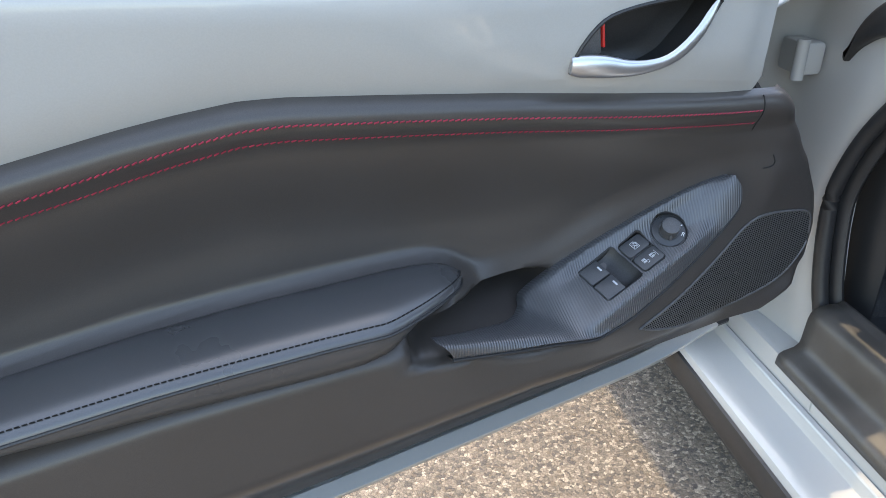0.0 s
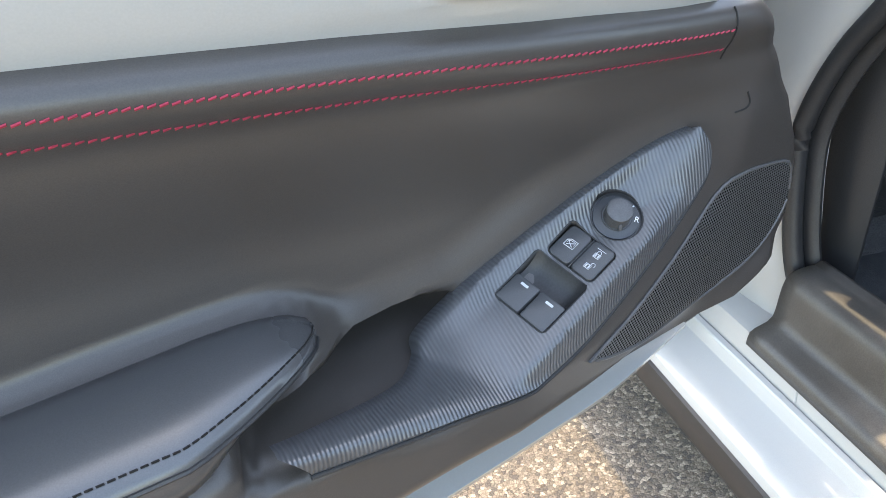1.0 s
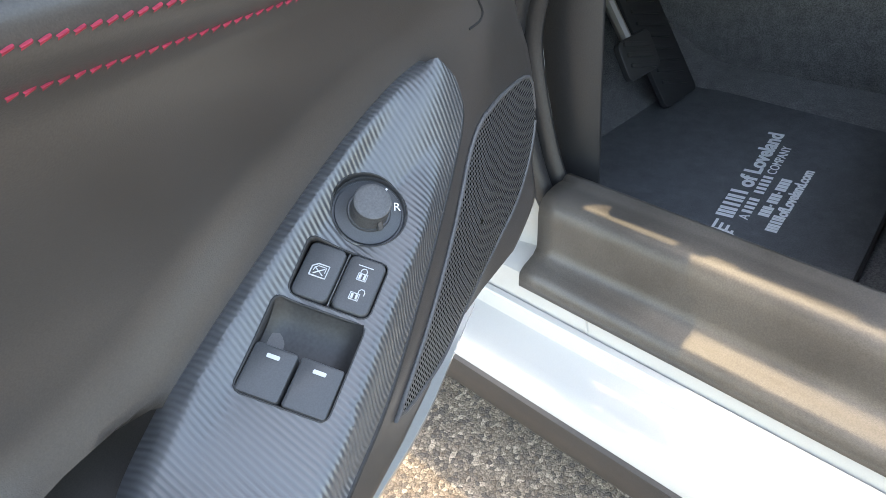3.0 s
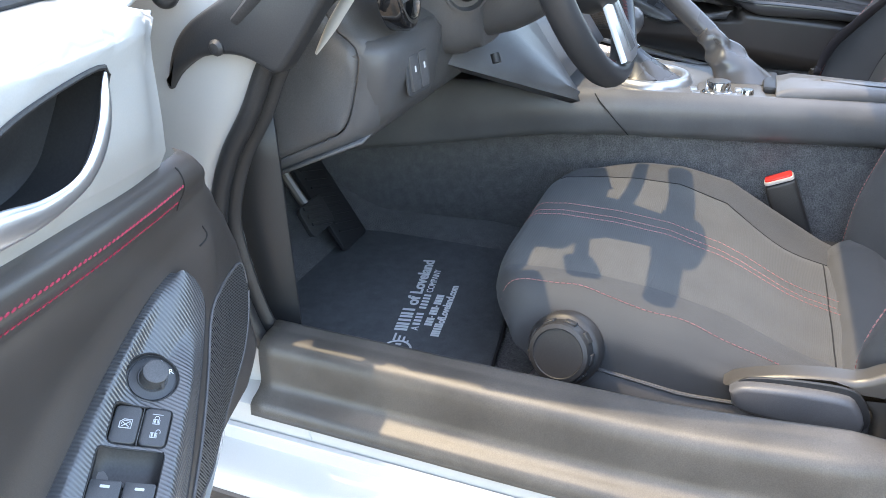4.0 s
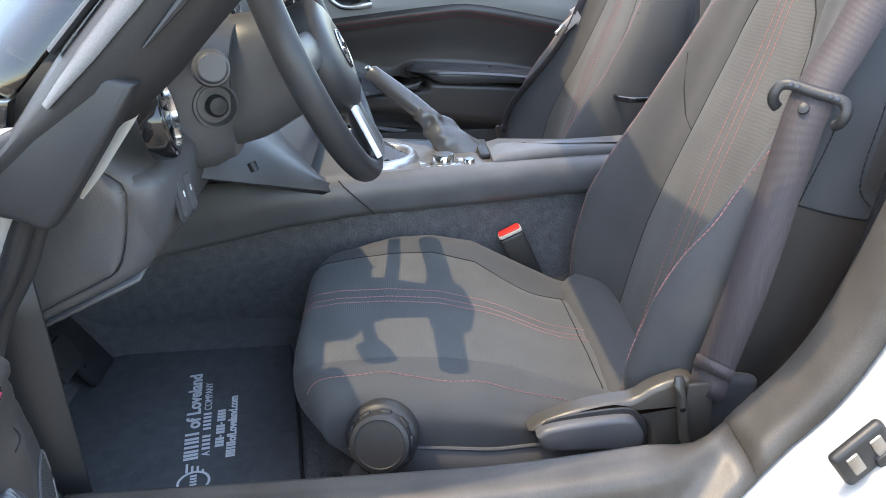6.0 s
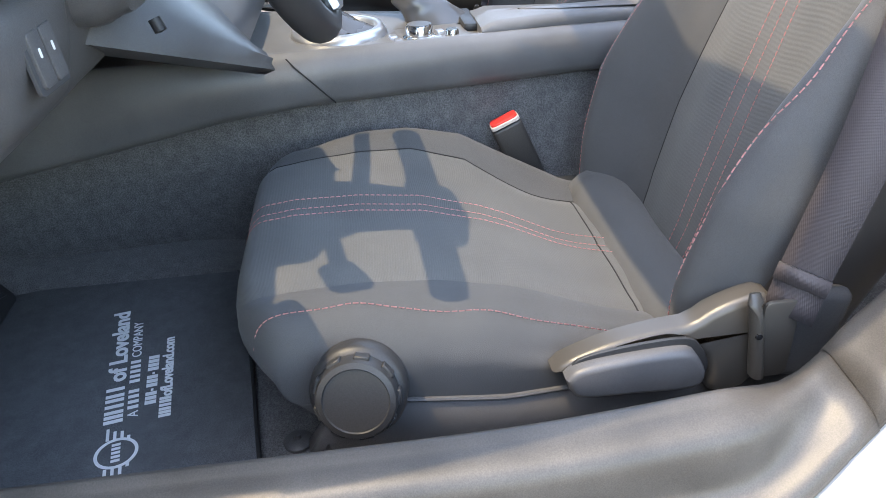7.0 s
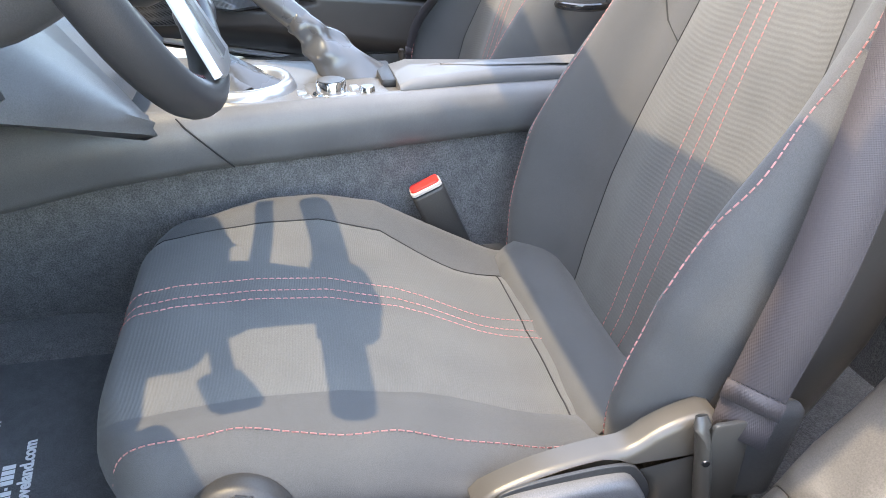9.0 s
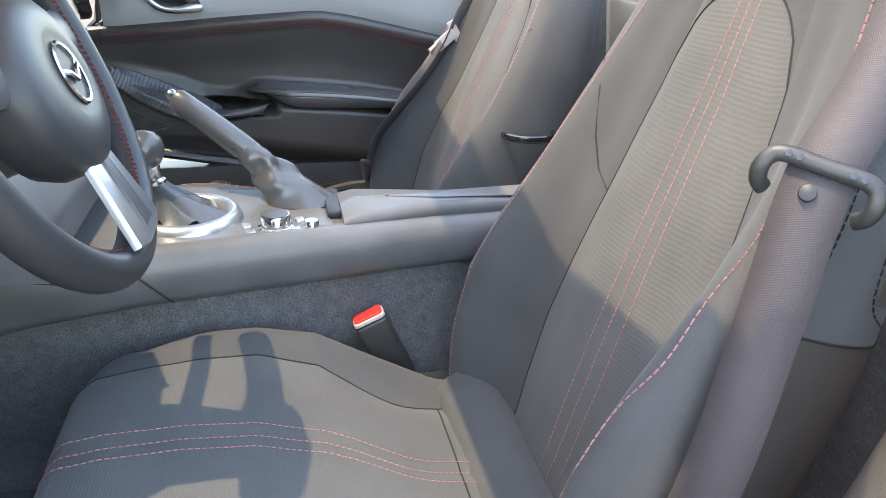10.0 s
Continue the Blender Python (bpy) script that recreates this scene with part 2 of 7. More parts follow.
    sx = n.new("ShaderNodeSeparateXYZ")
    l.new(geo.outputs["Position"], sx.inputs[0])
    far = n.new("ShaderNodeMapRange")
    far.inputs["From Min"].default_value, far.inputs["From Max"].default_value = 5.0, 7.0
    l.new(sx.outputs["X"], far.inputs["Value"])
    mix = n.new("ShaderNodeMix")
    mix.data_type = "RGBA"
    l.new(far.outputs[0], mix.inputs["Factor"])
    l.new(mul.outputs["Result"], mix.inputs["A"]), l.new(dirt.outputs[0], mix.inputs["B"])
    l.new(mix.outputs["Result"], b.inputs["Base Color"])
    bump = n.new("ShaderNodeBump")
    bump.inputs["Strength"].default_value, bump.inputs["Distance"].default_value = 0.7, 0.006
    rough_h = n.new("ShaderNodeMath")
    rough_h.operation = "ADD"
    l.new(edge.outputs["Distance"], rough_h.inputs[0]), l.new(grit.outputs["Fac"], rough_h.inputs[1])
    l.new(rough_h.outputs[0], bump.inputs["Height"])
    l.new(bump.outputs[0], b.inputs["Normal"])
    return m


GROUND = ground_mat()

# ---------------------------------------------------------------- builders
def lerp_table(x, table):
    """Smooth value at x from rows of (x, value)."""
    xs, ys = [r[0] for r in table], [r[1] for r in table]
    return float(np.interp(x, xs, ys))


def smooth(x, a, b):
    k = min(1.0, max(0.0, (x - a) / (b - a)))
    return k * k * (3 - 2 * k)


def spline(pts, n):
    """n points along a Catmull-Rom curve through pts, evenly by length."""
    p = [Vector(q) for q in pts]
    p = [2 * p[0] - p[1]] + p + [2 * p[-1] - p[-2]]
    fine = []
    for i in range(1, len(p) - 2):
        for k in range(16):
            t = k / 16
            a, b, c, d = p[i - 1], p[i], p[i + 1], p[i + 2]
            fine.append(0.5 * (2 * b + (c - a) * t + (2 * a - 5 * b + 4 * c - d) * t * t + (3 * b - a - 3 * c + d) * t ** 3))
    fine.append(p[-2])
    acc = [0.0]
    for a, b in zip(fine, fine[1:]):
        acc.append(acc[-1] + (b - a).length)
    out, j = [], 0
    for k in range(n):
        s = acc[-1] * k / (n - 1)
        while j < len(acc) - 2 and acc[j + 1] < s:
            j += 1
        f = (s - acc[j]) / max(1e-9, acc[j + 1] - acc[j])
        out.append(fine[j].lerp(fine[j + 1], f))
    return out


def grid(rows, close_u=False, close_v=False, cap=False):
    """A mesh over rows of points."""
    bm = bmesh.new()
    v = [[bm.verts.new(p) for p in r] for r in rows]
    nr, nc = len(v), len(v[0])
    for i in range(nr if close_v else nr - 1):
        for j in range(nc if close_u else nc - 1):
            bm.faces.new((v[i][j], v[i][(j + 1) % nc], v[(i + 1) % nr][(j + 1) % nc], v[(i + 1) % nr][j]))
    if cap:
        bm.faces.new(v[0][::-1]), bm.faces.new(v[-1])
    return bm


def tube(path, radius, n=10, flat=1.0, up=(0, 0, 1), cap=True, close=False):
    """A round or flattened bar along a path; radius: a number or one for each point."""
    path = [Vector(p) for p in path]
    rows = []
    for i, p in enumerate(path):
        a, b = path[i - 1 if (i or close) else 0], path[(i + 1) % len(path) if (close or i < len(path) - 1) else i]
        d = (b - a).normalized()
        side = d.cross(Vector(up))
        side = side.normalized() if side.length > 1e-4 else d.orthogonal().normalized()
        top = side.cross(d).normalized()
        r = radius[i] if isinstance(radius, (list, tuple)) else radius
        rows.append([p + side * r * math.cos(t) + top * r * flat * math.sin(t) for t in (2 * math.pi * k / n for k in range(n))])
    bm = grid(rows, close_u=True, close_v=close, cap=cap and not close)
    bmesh.ops.recalc_face_normals(bm, faces=bm.faces)
    return bm


def lathe(profile, place=(0, 0, 0), axis=(0, 0, 1), n=28, ring=False):
    """Turned form: rows of (radius, height) about an axis."""
    q = Vector(axis).to_track_quat("Z", "Y")
    rows = [[Vector(place) + q @ Vector((r * math.cos(t), r * math.sin(t), h)) for t in (2 * math.pi * k / n for k in range(n))] for r, h in profile]
    bm = grid(rows, close_u=True, close_v=ring)
    bm.verts.ensure_lookup_table()
    if profile[-1][0] > 1e-5 and not ring:
        bm.faces.new(bm.verts[-n:])
    if profile[0][0] > 1e-5 and not ring:
        bm.faces.new(bm.verts[:n][::-1])
    bmesh.ops.recalc_face_normals(bm, faces=bm.faces)
    return bm


def box(size, m=None, bevel=0.003, seg=2):
    bm = bmesh.new()
    bmesh.ops.create_cube(bm, size=1)
    bmesh.ops.scale(bm, vec=size, verts=bm.verts)
    if bevel:
        bmesh.ops.bevel(bm, geom=bm.edges[:], offset=min(bevel, min(size) * 0.45), segments=seg, affect="EDGES", profile=0.5)
    if m is not None:
        bm.transform(m)
    return bm


def slab(outline, frame_m, depth, bevel=0.0015, seg=2):
    """A plate: a closed outline in the XY plane of frame_m, raised by depth along its Z."""
    bm = bmesh.new()
    f = bm.faces.new([bm.verts.new((p[0], p[1], 0)) for p in outline])
    r = bmesh.ops.extrude_face_region(bm, geom=[f])
    bmesh.ops.translate(bm, vec=(0, 0, depth), verts=[g for g in r["geom"] if isinstance(g, bmesh.types.BMVert)])
    bmesh.ops.recalc_face_normals(bm, faces=bm.faces)
    if bevel:
        top = [e for e in bm.edges if all(v.co.z > depth * 0.5 for v in e.verts) == (depth > 0) and len(e.link_faces) == 2 and e.calc_face_angle(0) > 0.9]
        bmesh.ops.bevel(bm, geom=top, offset=bevel, segments=seg, affect="EDGES", profile=0.5)
    bm.transform(frame_m)
    bmesh.ops.recalc_face_normals(bm, faces=bm.faces)
    return bm


def rounded(w, h, r, n=5):
    """The outline of a rectangle with round corners, about its centre."""
    out = []
    for cx, cy, a in ((w / 2 - r, h / 2 - r, 0), (-w / 2 + r, h / 2 - r, 90), (-w / 2 + r, -h / 2 + r, 180), (w / 2 - r, -h / 2 + r, 270)):
        for k in range(n + 1):
            t = radians(a + 90 * k / n)
            out.append((cx + r * math.cos(t), cy + r * math.sin(t)))
    return out


def join(*parts):
    """Several meshes of one part in one bmesh."""
    out = bmesh.new()
    for b in parts:
        tmp = bpy.data.meshes.new("tmp")
        b.to_mesh(tmp)
        b.free()
        out.from_mesh(tmp)
        bpy.data.meshes.remove(tmp)
    return out


def thing(name, label, category, place=(0, 0, 0), group="", kind="", m=None):
    ob = new(name)
    ob.empty_display_size = 0.05
    ob.matrix_basis = m if m is not None else Matrix.Translation(place)
    return tagged(ob, label, category, group, kind)


def root_of(ob):
    while ob.parent:
        ob = ob.parent
    return ob


def part(name, bm, material, parent=None, label="", flat=False, local=False, thick=0.0, kind="", sharp=40):
    """Links a bmesh as one mesh object under a thing or under a part of it. Points are given in the world, or in the thing's own axes."""
    if parent is not None and not local:
        bm.transform(root_of(parent).matrix_basis.inverted())
    me = bpy.data.meshes.new(name)
    bm.to_mesh(me)
    bm.free()
    me.materials.append(material)
    me.polygons.foreach_set("use_smooth", [not flat] * len(me.polygons))
    if not flat:
        me.set_sharp_from_angle(angle=radians(sharp))
    ob = new(name, me)
    if thick:
        s = ob.modifiers.new("thickness", "SOLIDIFY")
        s.thickness, s.offset = thick, -1
    if parent is not None:
        ob.parent = parent
    return tagged(ob, label, kind=kind)


def dashes(paths, normal_fn, length, gap, width, height=0.0006, skew=0.0):
    """Sewn thread: short raised dashes along paths. normal_fn gives the surface's normal at a point."""
    verts, faces = [], []
    for path in paths:
        total = sum((b - a).length for a, b in zip(path, path[1:]))
        n = max(2, int(total / (length + gap)))
        fine = spline(path, n * 4 + 1)
        for k in range(n):
            a, b = fine[4 * k], fine[4 * k + 3]
            d = (b - a).normalized()
            nrm = Vector(normal_fn((a + b) / 2)).normalized()
            side = d.cross(nrm).normalized()
            if skew:
                a, b = a + side * skew, b - side * skew
            base = len(verts)
            for p, up in ((a, 0.2), (a.lerp(b, 0.5), 1.0), (b, 0.2)):
                verts += [p - side * width / 2 - nrm * height * 0.6, p + nrm * height * up, p + side * width / 2 - nrm * height * 0.6]
            for q in (0, 3):
                faces += [(base + q, base + q + 3, base + q + 4, base + q + 1), (base + q + 1, base + q + 4, base + q + 5, base + q + 2)]
    me = bpy.data.meshes.new("thread")
    me.from_pydata([tuple(v) for v in verts], [], faces)
    bm = bmesh.new()
    bm.from_mesh(me)
    bpy.data.meshes.remove(me)
    return bm


def cut_hole(bm, loop, m, keep=None):
    """Cuts a convex outline (in the XY plane of m) out of a mesh, and takes away the faces inside it."""
    inv = m.inverted()
    bm.transform(inv)
    n = len(loop)
    cx, cy = sum(p[0] for p in loop) / n, sum(p[1] for p in loop) / n
    planes = []
    for (ax, ay), (bx, by) in zip(loop, loop[1:] + loop[:1]):
        nx, ny = by - ay, ax - bx
        if nx * (cx - ax) + ny * (cy - ay) > 0:
            nx, ny = -nx, -ny
        planes.append((Vector((ax, ay, 0)), Vector((nx, ny, 0)).normalized()))
    far = max(math.hypot(p[0] - cx, p[1] - cy) for p in loop) * 1.3
    for co, no in planes:
        faces = [f for f in bm.faces if (keep is None or keep(m @ f.calc_center_median())) and min(math.hypot(v.co.x - cx, v.co.y - cy) for v in f.verts) < far + 0.03]
        geom = list({g for f in faces for g in list(f.verts) + list(f.edges)}) + faces
        bmesh.ops.bisect_plane(bm, geom=geom, dist=1e-6, plane_co=co, plane_no=no)
    gone = []
    for f in bm.faces:
        c = f.calc_center_median()
        if all((c - co).dot(no) < 0 for co, no in planes) and (keep is None or keep(m @ c)):
            gone.append(f)
    bmesh.ops.delete(bm, geom=gone, context="FACES")
    bm.transform(m)


def letters(text, size, m, depth=0.0006, align="LEFT", spacing=1.0, bold=0.0):
    """Raised print with the built-in font, as a mesh."""
    cu = bpy.data.curves.new("print", "FONT")
    cu.body, cu.size, cu.extrude, cu.align_x, cu.space_character = text, size, depth, align, spacing
    cu.resolution_u, cu.offset = 3, bold
    ob = bpy.data.objects.new("print", cu)
    scene.collection.objects.link(ob)
    dg = bpy.context.evaluated_depsgraph_get()
    me = bpy.data.meshes.new_from_object(ob.evaluated_get(dg))
    bm = bmesh.new()
    bm.from_mesh(me)
    bpy.data.objects.remove(ob)
    bpy.data.curves.remove(cu)
    bpy.data.meshes.remove(me)
    bm.transform(m)
    return bm

# ---------------------------------------------------------------- ground and distance
bm = bmesh.new()
for ring in ((-400, -400), (400, -400), (400, 400), (-400, 400)):
    bm.verts.new((*ring, 0))
bm.faces.new(bm.verts)
tagged(part("ground", bm, GROUND, flat=True), "sunlit grey-brown gravelly asphalt turning to bare pale dirt", "ground", kind="structure")

# ---------------------------------------------------------------- car body
MID = 1.30
car = thing("car_body", "white two-seat roadster body, roof folded down, windscreen up", "car", (MID, 0.6, 0))


def sweep_yz(profile, path, ny=1):
    """A profile of (x, height) carried along a path of (y, z) that may turn upwards; height stands square to the path."""
    rows = []
    for i, (y, z) in enumerate(path):
        a, b = path[max(0, i - 1)], path[min(len(path) - 1, i + 1)]
        d = Vector((b[0] - a[0], b[1] - a[1])).normalized()
        nrm = Vector((d.y, -d.x)) if d.x < 0 else Vector((-d.y, d.x))
        if nrm.y < 0:
            nrm = -nrm
        rows.append([(x, y + nrm.x * h, z + nrm.y * h) for x, h in profile])
    bm = grid(rows)
    bmesh.ops.recalc_face_normals(bm, faces=bm.faces)
    return bm


CREST = spline([(0, 0.668, 0.334), (0, 0.50, 0.333), (0, 0.35, 0.332), (0, 0.20, 0.334), (0, 0.07, 0.345), (0, -0.02, 0.356), (0, -0.065, 0.372), (0, -0.105, 0.410), (0, -0.138, 0.465), (0, -0.166, 0.54), (0, -0.190, 0.63), (0, -0.212, 0.74)], 60)
SCUFF = [(0.550, -0.084), (0.551, -0.072), (0.5550, -0.0662), (0.5705, -0.0605), (0.5765, -0.0555), (0.5785, -0.046), (0.5805, -0.018), (0.5845, -0.0075), (0.594, -0.0015), (0.616, 0.0), (0.634, -0.010), (0.690, -0.165)]
SCUFF_REAR = [(0.588, -0.020), (0.589, -0.012), (0.592, -0.007), (0.597, -0.003), (0.606, 0.0), (0.625, 0.001), (0.650, 0.0), (0.666, -0.006), (0.675, -0.020), (0.684, -0.050), (0.690, -0.090), (0.694, -0.120)]
JAMB = [(0.600, -0.022), (0.585, -0.024), (0.570, -0.030), (0.553, -0.034), (0.530, -0.034), (0.508, -0.040), (0.492, -0.058), (0.482, -0.095), (0.478, -0.16)]


def along_crest(lo, hi, straight, rear, lift=0.0):
    """The sill's moulding between two stations of the crest line: it changes from one profile to another as it turns up."""
    rows = []
    for i, p in enumerate(CREST):
        if not lo <= p.y <= hi:
            continue
        a, b = CREST[max(0, i - 1)], CREST[min(len(CREST) - 1, i + 1)]
        d = (b - a).normalized()
        nrm = Vector((0, -d.z, d.y)) if d.y > 0 else Vector((0, d.z, -d.y))
        k = smooth(-p.y, -0.06, 0.09)
        row = []
        for (x0, h0), (x1, h1) in zip(straight, rear):
            x, h = x0 + (x1 - x0) * k, h0 + (h1 - h0) * k + lift
            row.append((x, p.y + nrm.y * h, p.z + nrm.z * h))
        rows.append(spline(row, 44))
    bm = grid(rows)
    bmesh.ops.recalc_face_normals(bm, faces=bm.faces)
    if sum(f.normal.z * f.calc_area() for f in bm.faces) < 0:
        bmesh.ops.reverse_faces(bm, faces=bm.faces)
    return bm


ROCKER = [(0.560, 0.150), (0.500, 0.165), (0.4895, 0.180), (0.4885, 0.190), (0.4905, 0.1975), (0.497, 0.2025), (0.508, 0.2055), (0.512, 0.2062), (0.538, 0.2115), (0.5415, 0.2135), (0.543, 0.217), (0.5445, 0.2275), (0.546, 0.2295), (0.5515, 0.2310), (0.5522, 0.2285), (0.5535, 0.2285), (0.5540, 0.2325), (0.556, 0.246), (0.559, 0.257), (0.566, 0.2605), (0.60, 0.262)]
part("rocker_panel", sweep_yz(ROCKER, [(0.95, 0), (0.6, 0), (0.3, 0), (0.0, 0.004), (-0.12, 0.01), (-0.4, 0.02), (-0.9, 0.02)]), PAINT, car, "white painted door sill with pressed steps", sharp=28)
part("lower_skirt", sweep_yz([(0.60, 0.10), (0.545, 0.095), (0.508, 0.115), (0.487, 0.150), (0.4835, 0.174), (0.4848, 0.185), (0.4893, 0.1872), (0.51, 0.172)], [(0.95, 0), (0.4, 0), (-0.3, 0), (-0.9, 0)]), RUBBER, car, "black skirt under the sill")
part("sill_joint", tube([(0.5605, 0.597, 0.2575), (0.5572, 0.596, 0.250), (0.5548, 0.594, 0.240), (0.5535, 0.592, 0.2325)], 0.0014, 8), PAINT, car, "sealed joint across the sill")
part("scuff_trim", along_crest(-0.062, 0.70, SCUFF, SCUFF_REAR), TRIM, car, "dusty black scuff plate along the sill", thick=0.003, sharp=60)
part("rear_jamb_trim", along_crest(-0.30, -0.035, SCUFF, SCUFF_REAR, 0.0016), TRIM, car, "dusty black plastic trim curving up behind the door opening", thick=0.003, sharp=60)
part("rear_jamb", along_crest(-0.30, 0.06, [(x, h - 0.055) for x, h in JAMB], JAMB), PAINT, car, "white painted latch pillar", thick=0.002)
part("quarter_panel", grid([[(MID - (MID - 0.478 + 0.03 * smooth(-y, 0.2, 0.9)) * (1 - 0.14 * smooth(-y, 0.7, 1.5) ** 1.5) + 0.05 * smooth(z, 0.70, 0.81) ** 2, y, z) for z in (max(0.16, 0.30 + (0.36 ** 2 - (y + 0.72) ** 2) ** 0.5 if abs(y + 0.72) < 0.36 else 0.16) * (1 - q) + 0.81 * q for q in np.linspace(0, 1, 14))] for y in np.linspace(-0.20, -1.5, 40)]), PAINT, car, thick=-0.004)
SM = pose(0.524, -0.121, 0.409, 52, 0, 10)
striker = part("striker_base", join(box((0.012, 0.048, 0.060), SM, 0.006, 3), box((0.014, 0.020, 0.020), SM @ pose(-0.004, -0.018, 0.012), 0.006)), RUBBER, car, "dark striker base plate with two slots")
for z in (-0.013, 0.014):
    part("striker_slot", box((0.004, 0.026, 0.013), SM @ pose(-0.0062, 0.002, z), 0.003), STEEL, striker)

# floor and tunnel
floor_z = 0.172
bm = grid([[(x, y, floor_z + 0.19 * smooth(y, 0.80, 1.08) ** 1.2 + 0.02 * smooth(x, 1.12, 1.2)) for x in np.linspace(0.66, 1.99, 40)] for y in np.linspace(-0.45, 1.12, 44)])
tagged(part("floor", bm, CARPET), "black carpeted cabin floor", "floor", kind="structure")
for s in (-1, 1):
    rows = []
    for y in np.linspace(1.05, -0.40, 20):
        rows.append([(MID + s * (MID - lerp_table(y, [(-0.34, 1.27), (0.0, 1.243), (0.2, 1.205), (0.38, 1.168), (0.50, 1.15), (0.62, 1.14), (0.9, 1.12)]) - 0.020 + 0.012 * (1 - k / 7) ** 2 - 0.03 * smooth(y, 0.3, 0.5) - 0.085 * smooth(y, 0.35, 0.6) * (1 - k / 7)), y, 0.165 + (0.440 - 0.165) * k / 7) for k in range(8)])
    part("tunnel_carpet", grid(rows), CARPET, car, "black carpet on the side of the tunnel", thick=0.004)
bm = grid([[(x, -0.40 - 0.02 * math.sin(3 * x), z) for x in np.linspace(0.62, 1.98, 12)] for z in np.linspace(0.16, 0.80, 8)])
tagged(part("wall_rear", bm, CARPET), "dark carpeted bulkhead behind the seats", "bulkhead", kind="structure")
part("rear_deck", grid([[(MID + (x - MID) * (1 - 0.14 * smooth(-y, 0.7, 1.5) ** 1.5), y, 0.80 + 0.03 * math.sin((y + 1.6) * 2)) for x in np.linspace(0.47, 2.13, 14)] for y in np.linspace(-0.40, -1.5, 10)]), PAINT, car, thick=0.004)
part("folded_roof", grid([[(x, -0.42 - 0.30 * k / 8, 0.80 + 0.05 * math.sin(math.pi * k / 8) + 0.004 * math.sin(40 * x)) for k in range(9)] for x in np.linspace(0.62, 1.98, 24)]), RUBBER, car, "folded black soft top", thick=0.004)
bm = grid([[(x, 1.10, z) for x in np.linspace(0.62, 1.98, 6)] for z in np.linspace(0.15, 0.74, 6)])
tagged(part("wall_front", bm, CARPET), "dark footwell bulkhead", "bulkhead", kind="structure")

# hinge pillar, fender and bonnet
OPENING = [(0.235, 0.664), (0.26, 0.668), (0.279, 0.673), (0.302, 0.686), (0.33, 0.698), (0.36, 0.704), (0.42, 0.716), (0.465, 0.720), (0.51, 0.710), (0.545, 0.697), (0.567, 0.683), (0.60, 0.662), (0.65, 0.634), (0.70, 0.598), (0.735, 0.575)]
rows = []
for k in range(25):
    z = 0.235 + 0.50 * k / 24
    e, dy = lerp_table(z, OPENING), 0.04 * math.sin(k / 24 * math.pi)
    rows.append(spline([(0.634, e - 0.014, z), (0.616, e - 0.004, z), (0.603, e + 0.012, z), (0.597, e + 0.034, z), (0.590, 0.762 + dy, z), (0.582, 0.786 + dy, z), (0.560, 0.806 + dy, z), (0.535, 0.83 + dy, z), (0.515, 0.86 + dy, z)], 22))
part("hinge_pillar", grid(rows), PAINT, car, "white painted hinge pillar", thick=0.003)
for z in (0.38, 0.62):
    part("hinge", join(box((0.03, 0.050, 0.040), pose(0.572, 0.785, z), 0.006), tube([(0.556, 0.762, z - 0.024), (0.556, 0.762, z + 0.024)], 0.0075, 12)), PAINT, car, "white painted door hinge")

def taper(x, y):
    """The body draws in towards the nose and the tail."""
    k = 1 - 0.16 * smooth(y, 1.9, 2.62) ** 1.5 - 0.14 * smooth(-y, 0.7, 1.5) ** 1.5
    return MID + (x - MID) * k


fender = []
for y in np.linspace(0.69, 2.35, 28):
    arch = max(0.0, 1 - ((y - 1.62) / 0.36) ** 2) ** 0.5 * 0.36
    lo = max(0.17, 0.30 + arch if abs(y - 1.62) < 0.36 else 0.17)
    lo = max(lo, 0.44 * (1 - smooth(y, 0.74, 0.86)))
    bulge = 0.035 * math.exp(-((y - 1.62) / 0.45) ** 2)
    fender.append([(taper(0.462 - bulge * math.sin(math.pi * k / 10) - 0.012 * math.sin(math.pi * k / 10) + 0.11 * smooth(k, 8, 10), y), y, lo + (0.745 + 0.045 * math.exp(-((y - 1.6) / 0.4) ** 2) - 0.10 * smooth(y, 1.8, 2.4) - lo) * k / 10) for k in range(11)])
part("fender", grid(fender), PAINT, car, "white front fender", thick=-0.004)
def bonnet_z(x, y):
    d = abs(x - MID)
    return 0.765 + 0.055 * (1 - (d / 0.78) ** 2) + 0.05 * math.exp(-(((d - 0.62) / 0.16) ** 2)) * math.exp(-((y - 1.6) / 0.5) ** 2) - 0.20 * smooth(y, 1.5, 2.6) - 0.03 * smooth(d, 0.66, 0.76)


part("bonnet", grid([[(taper(x, y), y + 0.10 * smooth(y, 2.0, 2.5) * (1 - ((x - MID) / 0.76) ** 2), bonnet_z(x, y)) for x in np.linspace(0.55, 2.05, 40)] for y in np.linspace(0.98, 2.45, 30)]), PAINT, car, "white bonnet with raised fender crests", thick=0.006)
nose = []
for x in np.linspace(0.52, 2.08, 28):
    f = 1 - ((x - MID) / 0.80) ** 2
    y0 = 2.45 + 0.10 * f
    z0 = bonnet_z(min(2.05, max(0.55, x)), 2.45)
    nose.append([(taper(x, 2.45), y0 + dy * (0.5 + 0.5 * f), z) for dy, z in ((0.0, z0), (0.05, z0 - 0.03), (0.09, z0 - 0.10), (0.10, 0.42), (0.08, 0.30), (0.03, 0.19), (-0.05, 0.16))])
part("front_bumper", grid(nose), PAINT, car, "white front bumper", thick=0.004)
tail = []
